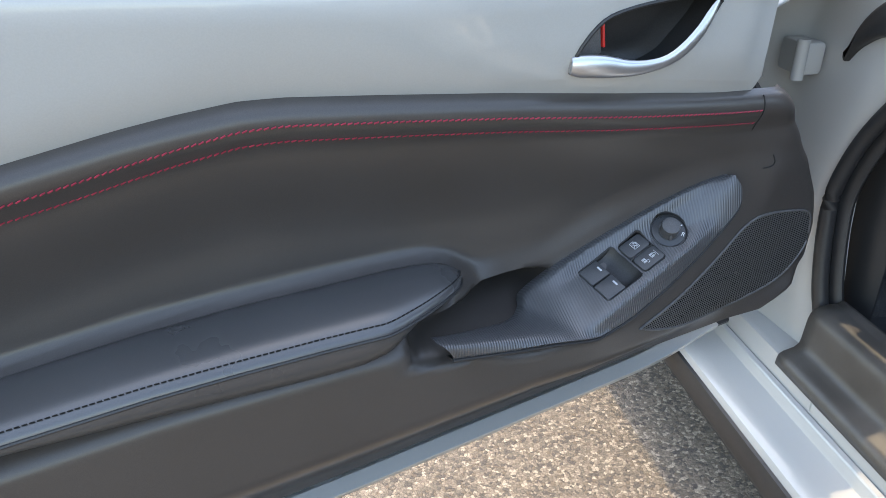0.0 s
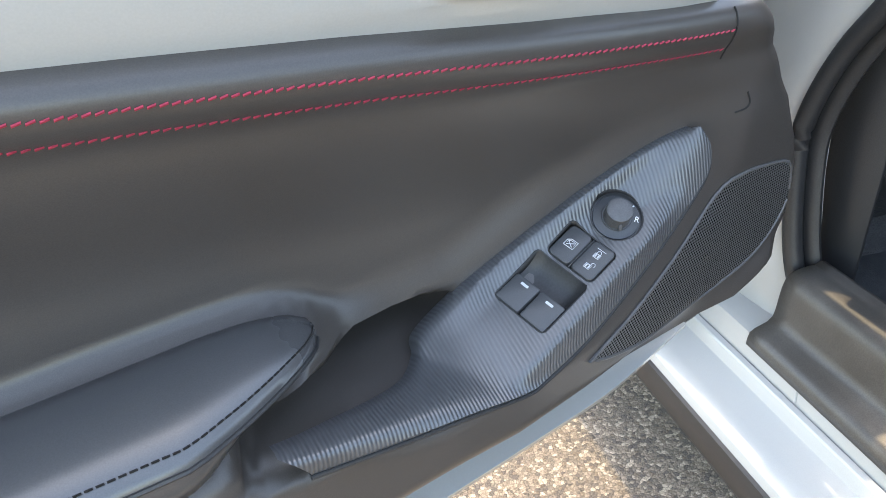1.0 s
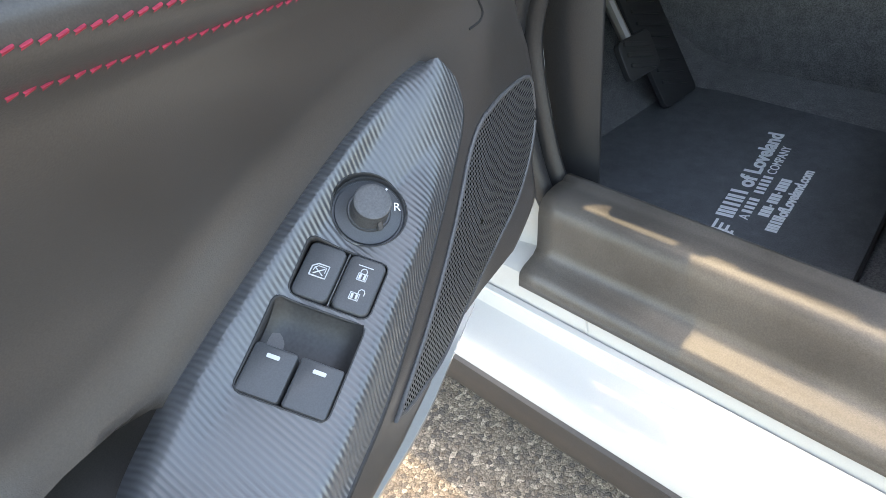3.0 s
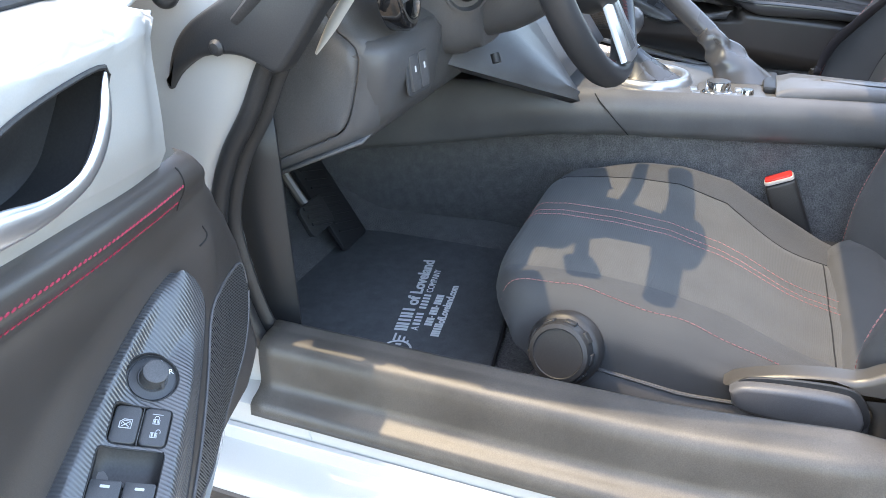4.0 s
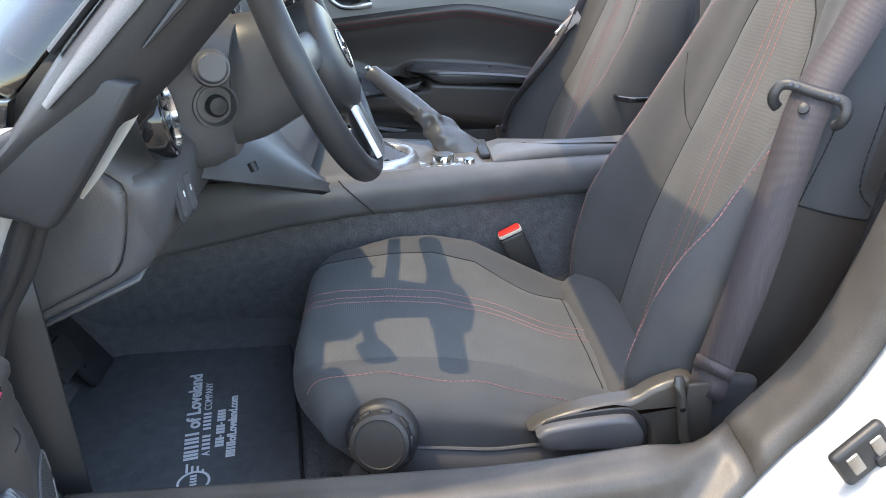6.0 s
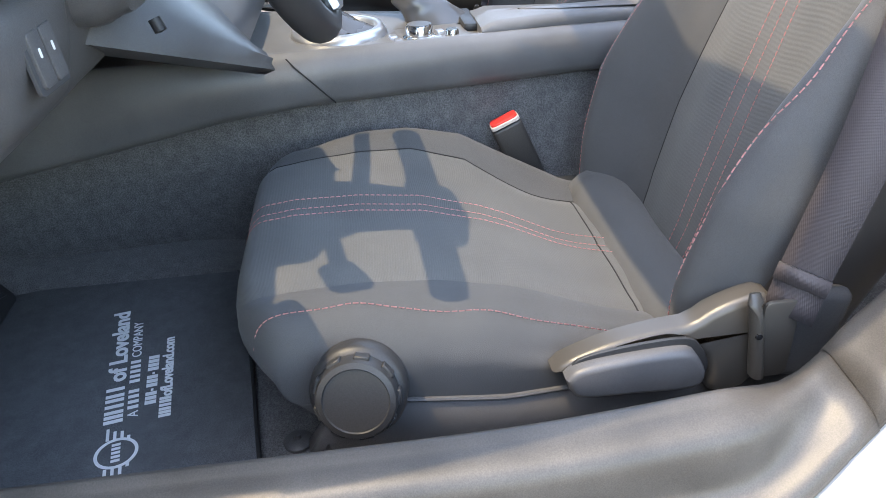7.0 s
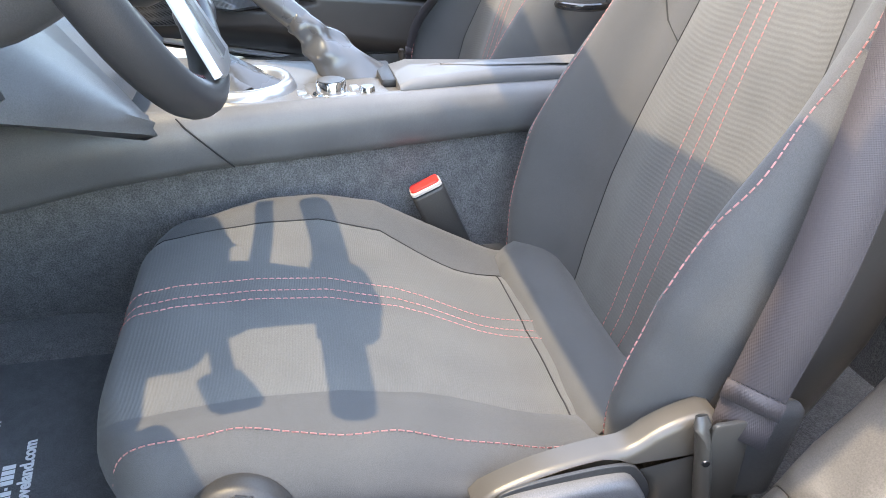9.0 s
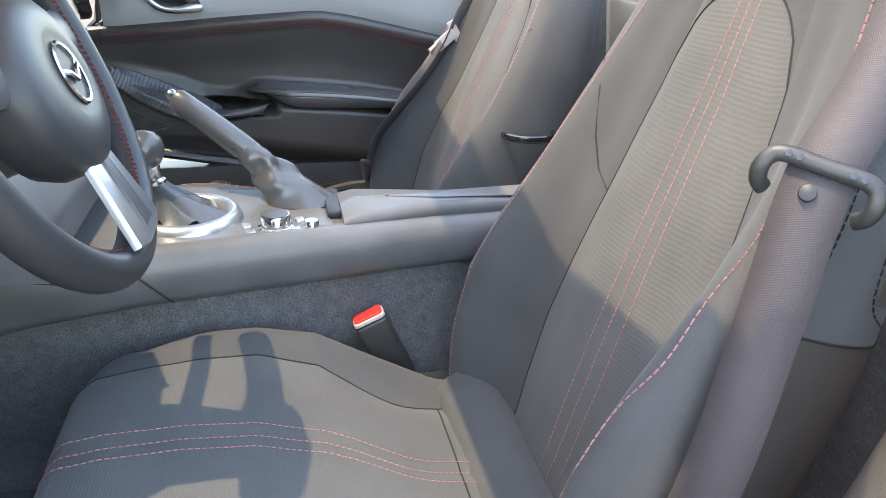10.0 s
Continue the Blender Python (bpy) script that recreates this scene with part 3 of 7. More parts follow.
for x in np.linspace(0.50, 2.10, 28):
    f = 1 - ((x - MID) / 0.82) ** 2
    tail.append([(taper(x, -1.5), -1.5 - (0.10 + dy) * (0.4 + 0.6 * f), z) for dy, z in ((-0.10, 0.815), (-0.02, 0.80), (0.03, 0.76), (0.05, 0.66), (0.06, 0.48), (0.04, 0.34), (-0.02, 0.22))])
part("rear_bumper", grid(tail), PAINT, car, "white rear bumper", thick=0.004)
for x, s in ((0.545, -1), (2 * MID - 0.545, 1)):
    for y in (1.62, -0.72):
        w = part("wheel", lathe([(0.20, -0.095), (0.285, -0.095), (0.305, -0.06), (0.310, 0.0), (0.305, 0.06), (0.285, 0.095), (0.215, 0.095), (0.205, 0.05), (0, 0.04)], (x, y, 0.310), (s, 0, 0), 36), RUBBER, car, "black tyre")
        part("rim", lathe([(0.212, 0.045), (0.208, 0.085), (0.17, 0.07), (0.06, 0.085), (0, 0.085)], (x, y, 0.310), (s, 0, 0), 28), SATIN, w, "alloy rim")

# cowl and wipers
part("cowl", grid([[(x, (0.580 + 0.30 * (1 - abs((x - MID) / 0.70) ** 3)) * (1 - k / 6) + 1.02 * k / 6, 0.760 + 0.030 * (1 - ((x - MID) / 0.8) ** 2) - 0.010 * math.sin(math.pi * k / 6)) for k in range(7)] for x in np.linspace(0.65, 1.95, 30)]), BLEACHED, car, "sun-bleached grey plastic scuttle below the windscreen", thick=0.004)
YZ_PLATE = Matrix(((0, 0, -1, 0), (1, 0, 0, 0), (0, 1, 0, 0), (0, 0, 0, 1)))
part("cowl_corner", slab([(0.604, 0.756), (0.650, 0.754), (0.704, 0.757), (0.709, 0.731), (0.660, 0.728), (0.613, 0.730)][::-1], Matrix.Translation((0.608, 0, 0)) @ YZ_PLATE, 0.014, 0.002), GLOSS, car, "gloss black corner cover of the scuttle")
part("scuttle_end", slab([(p.x, p.y) for p in spline([(0.700, 0.766, 0), (0.708, 0.773, 0), (0.732, 0.780, 0), (0.78, 0.782, 0), (0.86, 0.782, 0), (0.86, 0.770, 0), (0.78, 0.770, 0), (0.736, 0.764, 0), (0.708, 0.760, 0)], 30)][::-1], Matrix.Translation((0.72, 0, 0)) @ YZ_PLATE, 0.135, 0.004, 3), BLEACHED, car, "pale rounded end of the scuttle")
# solid dark block in place of the shade inside the open gap
part("scuttle_gap_shade", box((0.09, 0.10, 0.007), pose(0.655, 0.705, 0.7605), 0.002), RUBBER, car)
part("fender_liner", slab([(0.830, 0.758), (0.713, 0.762), (0.716, 0.752), (0.727, 0.732), (0.741, 0.712), (0.762, 0.694), (0.796, 0.682), (0.830, 0.676)], Matrix.Translation((0.606, 0, 0)) @ YZ_PLATE, 0.012, 0.003), TRIM, car, "dark plastic liner behind the door hinge")
part("liner_plug", lathe([(0.0135, 0), (0.0135, 0.002), (0.0115, 0.0034), (0.0100, 0.0022), (0, 0.0026)], (0.594, 0.765, 0.737), (-1, 0, 0), 24), RUBBER, car, "round black plug")
part("bump_stop", lathe([(0.0125, 0), (0.0125, 0.006), (0.0113, 0.011), (0.008, 0.0145), (0.003, 0.0162), (0, 0.0165)], (0.572, 0.697, 0.719), (-0.75, -0.60, 0.2)), RUBBER, car, "round black rubber bump stop")

# windscreen: pillars, header and glass
def pillar_line(s, t):
    """Point on the windscreen's side edge; t runs from the base to the header."""
    base, top = Vector((0.600, 0.592, 0.742)), Vector((0.655, 0.135, 1.145))
    p = base.lerp(top, t) + Vector((0, 0, 0.018 * math.sin(math.pi * t)))
    return Vector((MID + s * (MID - p.x), p.y, p.z))


for s in (-1, 1):
    rows = []
    for k in range(15):
        t = -0.10 + 1.12 * k / 14
        c = pillar_line(s, t)
        e = 0.25 + 0.75 * smooth(t, -0.10, 0.10)
        prof = ((-0.005, -0.002, 0.018), (-0.022, -0.012, 0.018), (-0.030, -0.022, 0.008), (-0.026, -0.034, -0.006), (-0.012, -0.046, -0.024), (0.012, -0.052, -0.038), (0.034, -0.042, -0.038), (0.042, -0.020, -0.018), (0.030, -0.004, 0.010))
        rows.append([c + Vector((-s * a * (0.5 + 0.5 * e), b * e, d * e)) for a, b, d in prof])
    p = part("windscreen_pillar", grid(rows, close_u=True, cap=True), RUBBER, car, "black trim along the raked windscreen pillar", sharp=50)
    part("pillar_strip", tube([pillar_line(s, 0.0 + 1.0 * k / 12) + Vector((s * 0.026, -0.024, 0.013)) for k in range(13)], [0.004, 0.010] + [0.012] * 11, 10, 0.40, up=(s * 0.8, 0.45, 0.5)), PLASTIC, p, "grey finisher strip")
    part("glass_edge", tube([pillar_line(s, 0.06 + 0.94 * k / 12) + Vector((s * 0.012, -0.004, 0.024)) for k in range(13)], 0.008, 8, 0.5), RUBBER, p, "black edge of the windscreen glass")
    part("pillar_seal", tube([pillar_line(s, 0.14 + 0.86 * k / 12) + Vector((s * 0.024, -0.038, -0.012)) for k in range(13)], [0.001, 0.004] + [0.005] * 11, 8), RUBBER, p)
# foot of the driver's pillar: dark cover sweeping down over the white jamb
part("pillar_foot", slab([(p.x, p.y) for p in spline([(0.499, 0.768, 0), (0.530, 0.775, 0), (0.561, 0.758, 0), (0.590, 0.742, 0), (0.619, 0.729, 0), (0.655, 0.711, 0), (0.690, 0.690, 0), (0.712, 0.664, 0), (0.726, 0.624, 0), (0.712, 0.639, 0), (0.698, 0.650, 0), (0.676, 0.661, 0), (0.641, 0.665, 0), (0.617, 0.660, 0), (0.594, 0.650, 0), (0.575, 0.668, 0), (0.538, 0.715, 0)], 60)][::-1], Matrix.Translation((0.602, 0, 0)) @ YZ_PLATE, 0.022, 0.006, 3), RUBBER, car, "dark pillar foot cover with a bolt")
part("pillar_bolt", lathe([(0.008, 0), (0.008, 0.003), (0.005, 0.006), (0, 0.0065)], (0.581, 0.655, 0.672), (-1, 0, 0), 12), RUBBER, car)
# side of the footwell
part("kick_panel", grid([[(0.664 + 0.02 * (j / 8) ** 2, 0.66 + 0.44 * j / 8, 0.16 + 0.44 * i / 6) for j in range(9)] for i in range(7)]), RUBBER, car, "dark side panel of the footwell", thick=0.004)
# seal round the door opening, hanging from the pillar to the sill
SEAL = spline([(0.612, 0.44, 0.840), (0.614, 0.530, 0.752), (0.615, 0.588, 0.70), (0.613, 0.626, 0.65), (0.611, 0.652, 0.60), (0.609, 0.682, 0.555), (0.607, 0.702, 0.51), (0.605, 0.712, 0.465), (0.604, 0.708, 0.42), (0.604, 0.695, 0.36), (0.606, 0.682, 0.32), (0.611, 0.666, 0.285), (0.620, 0.650, 0.262)], 60)
part("opening_seal", tube(SEAL, 0.010, 10), RUBBER, car, "black rubber seal round the door opening")
part("opening_flange", tube([p + Vector((0.020, 0.0, -0.002)) for p in SEAL], 0.015, 12, 0.6, up=(1, 0, 0)), RUBBER, car)
header = []
for x in np.linspace(-1, 1, 25):
    c = Vector((MID + x * 0.70, 0.135 + 0.05 * (1 - x * x), 1.150 + 0.022 * (1 - x * x)))
    header.append([c + Vector((0, b, d)) for b, d in ((0.06, 0.002), (0.04, 0.020), (0.016, 0.026), (-0.006, 0.014), (-0.008, -0.012), (0.016, -0.026), (0.05, -0.026))])
part("windscreen_header", grid(header, close_u=True, cap=True), TRIM, car, "black windscreen header rail")
glass = grid([[pillar_line(-1, t).lerp(pillar_line(1, t), (x + 1) / 2) + Vector((0, -0.006 + (0.30 - 0.18 * max(0.0, t)) * (1 - abs(x) ** 3), 0.020 + 0.018 * (1 - x * x))) for x in np.linspace(-0.985, 0.985, 24)] for t in np.linspace(-0.05, 1.0, 14)])
windscreen = part("windscreen", glass, GLASS, car, "raked windscreen glass reflecting the sky", thick=0.004)
windscreen.visible_shadow = False
part("mirror_interior", join(box((0.20, 0.03, 0.062), pose(MID, 0.21, 1.065, 20), 0.014, 3), tube([(MID, 0.235, 1.075), (MID, 0.27, 1.11)], 0.009, 8)), RUBBER, car, "black interior mirror")

# unseen visors, added to widen the header's shadow on the backrests
for x0, x1 in ((0.71, 1.20), (1.40, 1.89)):
    v = grid([[(x0 + (x1 - x0) * j / 10, 0.175 + 0.125 * i / 6, 1.118 - 0.118 * i / 6) for j in range(11)] for i in range(7)])
    part("sun_visor", v, PLASTIC, car, "black sun visor folded up", thick=0.014)

# wipers lie on the scuttle
def wiper(points, blade):
    w = thing("wiper", "black wiper arm with blade lying on the windscreen", "wiper", points[0], "windscreen wipers")
    part("arm", tube(spline(points, 16), [0.010 - 0.005 * k / 15 for k in range(16)], 8, 0.45), RUBBER, w)
    part("blade", join(tube(spline(blade, 14), 0.0065, 8, 1.5), tube([p + Vector((0, -0.004, -0.012)) for p in spline(blade, 14)], 0.003, 6)), RUBBER, w)
    part("pivot_cap", lathe([(0.009, -0.014), (0.009, 0.002), (0.007, 0.004), (0, 0.005)], points[0]), RUBBER, w)


wiper([(0.640, 0.790, 0.790), (0.70, 0.806, 0.806), (0.786, 0.832, 0.818), (0.96, 0.885, 0.836), (1.12, 0.93, 0.846)], [(0.70, 0.83, 0.812), (0.80, 0.845, 0.824), (1.0, 0.90, 0.846), (1.20, 0.935, 0.862)])
wiper([(1.28, 0.97, 0.820), (1.36, 0.985, 0.846), (1.58, 0.95, 0.856), (1.74, 0.88, 0.846)], [(1.39, 0.955, 0.862), (1.59, 0.91, 0.862), (1.86, 0.78, 0.836)])
# passenger side of the body shell
for name, pts in (("far_sill", [(2.17, 0.12), (2.18, 0.2), (2.12, 0.27), (2.07, 0.34), (2.01, 0.34), (1.98, 0.17)]),):
    part(name, sweep_yz(pts, [(0.95, 0), (0.3, 0), (-0.35, 0), (-0.9, 0)]), TRIM, car, thick=0.003)
part("far_quarter", grid([[(MID + (0.865 + 0.02 * math.sin(math.pi * k / 8)) * (1 - 0.14 * smooth(-y, 0.7, 1.5) ** 1.5) - 0.05 * smooth(k, 6.6, 8) ** 2, y, (0.30 + (0.36 ** 2 - (y + 0.72) ** 2) ** 0.5 if abs(y + 0.72) < 0.36 else 0.16) * (1 - k / 8) + 0.81 * k / 8) for k in range(9)] for y in np.linspace(-0.25, -1.5, 40)]), PAINT, car, thick=0.004)
part("far_post", box((0.09, 0.10, 0.50), pose(2.02, -0.30, 0.55, -8), 0.02, 3), TRIM, car, "dark post behind the passenger door")
part("far_fender", grid([[(taper(2.130 + 0.03 * math.sin(math.pi * k / 8) - 0.10 * smooth(k, 6, 8), y), y, (0.30 + (0.36 ** 2 - (y - 1.62) ** 2) ** 0.5 if abs(y - 1.62) < 0.36 else 0.17) * (1 - k / 8) + (0.755 + 0.045 * math.exp(-((y - 1.6) / 0.4) ** 2) - 0.10 * smooth(y, 1.8, 2.4)) * k / 8) for k in range(9)] for y in np.linspace(0.80, 2.35, 28)]), PAINT, car, thick=0.004)

# ---------------------------------------------------------------- doors
TOP = [(-0.20, 0.640), (-0.10, 0.640), (0.0, 0.641), (0.055, 0.644), (0.17, 0.653), (0.275, 0.663), (0.365, 0.670), (0.444, 0.6755), (0.475, 0.6755), (0.517, 0.670), (0.552, 0.664), (0.618, 0.650), (0.80, 0.610)]
BOTTOM = [(-0.20, 0.42), (-0.12, 0.408), (-0.087, 0.402), (-0.045, 0.397), (0.0, 0.395), (0.1, 0.381), (0.2, 0.363), (0.316, 0.343), (0.4, 0.328), (0.5, 0.312), (0.80, 0.268)]
FRONT = [(0.0, -0.012), (0.157, -0.044), (0.357, -0.088), (0.527, -0.112), (0.70, -0.124), (0.846, -0.121), (0.95, -0.098), (1.0, -0.060)]
SHOULDER = [(-0.12, 0.562), (-0.018, 0.560), (0.031, 0.562), (0.073, 0.554), (0.125, 0.531), (0.178, 0.504), (0.21, 0.490), (0.25, 0.484), (0.28, 0.486), (0.295, 0.492), (0.31, 0.504), (0.33, 0.510), (0.36, 0.510), (0.42, 0.506), (0.494, 0.500), (0.56, 0.494), (0.66, 0.479), (0.80, 0.452)]
SWELL = [(-0.12, -0.031), (-0.108, -0.027), (-0.025, -0.013), (0.02, -0.002), (0.084, 0.013), (0.14, 0.026), (0.20, 0.037), (0.25, 0.040), (0.40, 0.037), (0.80, 0.030)]


def panel_depth(u, z):
    """How far the trim stands inwards at u along the door and height z."""
    top, low, sh, big = lerp_table(u, TOP), lerp_table(u, BOTTOM), lerp_table(u, SHOULDER), lerp_table(u, SWELL)
    roll = 0.006 * math.sin(math.pi * min(1, max(0, (top - z) / 0.030))) - 0.004 * smooth(top - z, 0.028, 0.040)
    dish = -0.034 * smooth(top - z, 0.015, 0.125) * (0.45 + 0.55 * smooth(u, -0.03, 0.09)) - 0.016 * smooth(-u, 0.0, 0.10) * smooth(top - z, 0.02, 0.10)
    w = roll + dish
    tall = 0.030 - 0.012 * smooth(u, 0.24, 0.32)
    over = 1 - smooth(z, sh - 0.004, sh + tall)
    shelf = -0.012 if u > 0.30 else lerp_table(u, [(-0.11, -0.030), (-0.02, -0.008), (0.06, -0.022), (0.12, -0.029), (0.25, -0.030), (0.28, -0.026), (0.30, -0.012)])
    w = w + (shelf - w) * over
    out = smooth(sh - z, 0.0, 0.085 - 0.043 * smooth(u, 0.10, 0.24))
    w = w + (big - w) * out
    mid = low + lerp_table(u, [(-0.1, 0.030), (0.1, 0.040), (0.25, 0.070), (0.8, 0.080)])
    w = w - (big + 0.012) * smooth(max(0.0, mid - z), 0.0, mid - low)
    w = w - 0.006 * (1 - smooth(u, -0.02, 0.14)) * smooth(z, 0.565, 0.625)
    hole = smooth(u, 0.205, 0.225) * (1 - smooth(u, 0.350, 0.372)) * smooth(z, 0.456, 0.466) * (1 - smooth(z, 0.480, 0.489))
    return w - 0.070 * hole


POD_TOP = [(0.0305, -0.0135, 0.5590), (0.034, -0.0168, 0.5592), (0.0552, -0.018, 0.5543), (0.0865, -0.021, 0.5431), (0.1365, -0.024, 0.5212), (0.1798, -0.024, 0.5025), (0.2112, -0.020, 0.4893), (0.243, -0.014, 0.4735), (0.250, -0.002, 0.4665), (0.272, 0.018, 0.468), (0.327, 0.036, 0.479), (0.352, 0.044, 0.486)]
POD_LOW = [(0.0300, -0.0130, 0.5590), (0.0252, -0.0095, 0.5560), (0.0232, -0.005, 0.5480), (0.0275, 0.0, 0.5345), (0.047, 0.005, 0.517), (0.0885, 0.014, 0.4891), (0.1449, 0.028, 0.4644), (0.1843, 0.036, 0.4536), (0.2032, 0.040, 0.4529), (0.24, 0.043, 0.459), (0.29, 0.045, 0.4645), (0.338, 0.046, 0.470)]
SPEAKER = [(0.1427, 0.4383), (0.0954, 0.4545), (0.0476, 0.4798), (0.0051, 0.505), (-0.0185, 0.5119), (-0.060, 0.507), (-0.0965, 0.4974), (-0.104, 0.478), (-0.103, 0.4557), (-0.0716, 0.4286), (-0.0023, 0.4175), (0.0687, 0.4187), (0.115, 0.428)]


BOWL = [(0.226, 0.676), (0.222, 0.694), (0.206, 0.714), (0.185, 0.722), (0.155, 0.727), (0.115, 0.730), (0.100, 0.727), (0.104, 0.716), (0.118, 0.698), (0.134, 0.681), (0.156, 0.672), (0.19, 0.671)]


def build_door(label, m, s):
    """A door in its own axes: x rearwards from the front of the trim, y inwards (s: +1 or -1), z up."""
    door = thing("door", label, "car door", m=m, group="car doors")

    def P(u, w, z):
        return Vector((u, s * w, z))

    def add(name, bm, material, parent=door, text="", **kw):
        if s < 0:
            bmesh.ops.reverse_faces(bm, faces=bm.faces)
        return part(name, bm, material, parent, text, local=True, **kw)

    # painted shell: inner upper, top edge, outer skin, bottom lip
    rows = []
    for u in np.linspace(0.006, 0.83, 58):
        t, lo = lerp_table(u, TOP), lerp_table(u, BOTTOM)
        crown = 0.752 + 0.012 * smooth(u, 0.3, 0.8)
        e = 0.4 + 0.6 * smooth(u, 0.0, 0.06)
        lip = 0.022 * (1 - smooth(u, -0.03, 0.12))
        drop = 0.010 * (1 - smooth(u, 0.0, 0.055))
        prof = [(-0.014, t - 0.02), (-0.004, t + 0.002), (0.002, t + 0.012), (0.010 * e, t + 0.035), (0.014 * e, crown - 0.030 - drop * 0.7), (0.017 * e, crown - 0.014 - drop), (0.012 * e, crown - 0.004 - drop), (-0.004, crown - drop), (-0.05, crown + 0.002 - drop * 0.5), (-0.062, crown + 0.001), (-0.078, crown - 0.006), (-0.10, crown - 0.06), (-0.118, 0.60), (-0.118, 0.50), (-0.100, lo + 0.06), (-0.086, lo + 0.006), (-0.070, lo - 0.010), (-0.045, lo - 0.0135), (-0.012 - lip, lo - 0.0135), (0.003 - lip, lo - 0.0115), (0.004 - lip, lo - 0.007), (-0.012 - lip, lo - 0.004)]
        bend = 0.005 * (1 - smooth(u, -0.02, 0.10))
        back = 0.022 * (1 - smooth(u, 0.006, 0.085))
        rows.append([P(u + back * smooth(0.748 - z, 0.0, 0.022) * (w > -0.02) * (i < 8), w - bend * (z > 0.60), z) for i, (w, z) in enumerate(prof)])
    bm = grid(rows)
    bmesh.ops.recalc_face_normals(bm, faces=bm.faces)
    cut_hole(bm, BOWL, Matrix(((1, 0, 0, 0), (0, 0, s, 0), (0, 1, 0, 0), (0, 0, 0, 1))), lambda c: s * c.y > -0.03)
    shell = part("shell", bm, PAINT, door, "pearl white painted door metal", local=True, sharp=70)
    def nose(v):
        u = lerp_table(v, FRONT)
        return u, lerp_table(u, TOP) + (lerp_table(u, BOTTOM) - lerp_table(u, TOP)) * v

    rows = []
    for i in range(17):
        u, z = nose(i / 16)
        rows.append([P(u + 0.016 + 0.012 * (j / 6) ** 2, -0.044 - 0.080 * j / 6, z) for j in range(7)])
    for k in range(1, 7):
        zk = 0.636 + 0.106 * k / 6
        rows.insert(0, [P(0.005 + 0.022 * smooth(0.748 - zk, 0.0, 0.022) * (1 - j / 6) + 0.012 * (j / 6) ** 2, -0.004 - 0.105 * j / 6, zk) for j in range(7)])
    part("front_edge", grid(rows), PAINT, door, local=True, thick=0.002)
    part("belt_seal", tube([P(u, -0.056, 0.7565 + 0.012 * smooth(u, 0.3, 0.8)) for u in np.linspace(-0.02, 0.82, 40)], 0.006, 8, 0.7), RUBBER, door, "black weather strip along the window slot", local=True)
    part("bottom_seal", tube([P(u, -0.010 - 0.022 * (1 - smooth(u, -0.03, 0.12)), lerp_table(u, BOTTOM) - 0.0165) for u in np.linspace(-0.02, 0.80, 30)], 0.0048, 8, 1.0), RUBBER, door, "black rubber seal along the door's lower lip", local=True)
    part("edge_seal", tube([P(0.012, -0.040, 0.735), P(0.020, -0.044, 0.70), P(0.010, -0.046, 0.65)] + [P(nose(t)[0] + 0.008, -0.052, nose(t)[1]) for t in np.linspace(0.05, 0.95, 12)], 0.008, 8), RUBBER, door, "black rubber edge seal", local=True)

    # moulded trim panel
    rows = []
    for i in range(73):
        v = i / 72
        uf = lerp_table(v, FRONT)
        row = []
        for j in range(101):
            u = uf + (0.80 - uf) * (j / 100)
            top, low = lerp_table(u, TOP), lerp_table(u, BOTTOM)
            z = top + (low - top) * v
            w = panel_depth(u, z) - 0.009 * smooth(0.05 - (u - uf), 0.038, 0.05) - 0.006 * (1 - smooth(v, 0, 0.02))
            row.append(P(u, w, z))
        rows.append(row)
    bm = grid(rows)
    bmesh.ops.recalc_face_normals(bm, faces=bm.faces)
    panel = part("trim_panel", bm, VINYL, door, "black leatherette door trim panel", local=True, sharp=75)
    # joint between the leatherette skin and the moulded end piece
    def skin_w(u, z):
        top, low = lerp_table(u, TOP), lerp_table(u, BOTTOM)
        v = min(1.0, max(0.0, (top - z) / (top - low)))
        return panel_depth(u, z) - 0.009 * smooth(0.05 - (u - lerp_table(v, FRONT)), 0.038, 0.05) - 0.006 * (1 - smooth(v, 0, 0.02))

    for run in ([(0.0195, 0.638, 0), (0.0190, 0.62, 0), (0.0175, 0.604, 0)], [(-0.016, 0.575, 0), (-0.0185, 0.568, 0), (-0.015, 0.564, 0), (-0.006, 0.5625, 0)]):
        part("end_joint", tube([P(q.x, skin_w(q.x, q.y) + 0.0002, q.y) for q in spline(run, 20)], 0.0006, 6), DARK_THREAD, panel, local=True)

    # twin red stitching
    def on_panel(u, z, up=0.0008):
        return P(u, panel_depth(u, z) + up, z)

    def stitch_normal(p):
        return P(0, 1, 0.25)

    one = [on_panel(u, lerp_table(u, TOP) - 0.0175 - 0.006 * smooth(u, 0.44, 0.60)) for u in np.linspace(0.021, 0.79, 60)]
    two = [on_panel(u, lerp_table(u, TOP) - 0.0305 - 0.007 * smooth(u, 0.44, 0.60)) for u in np.linspace(0.021, 0.79, 60)]
    add("red_stitching", dashes([one, two], stitch_normal, 0.0038, 0.0010, 0.0013, 0.0009, 0.0005), RED_THREAD, panel, "twin rows of red stitching", flat=True)

    # arm pad
    rows = []
    n = 50
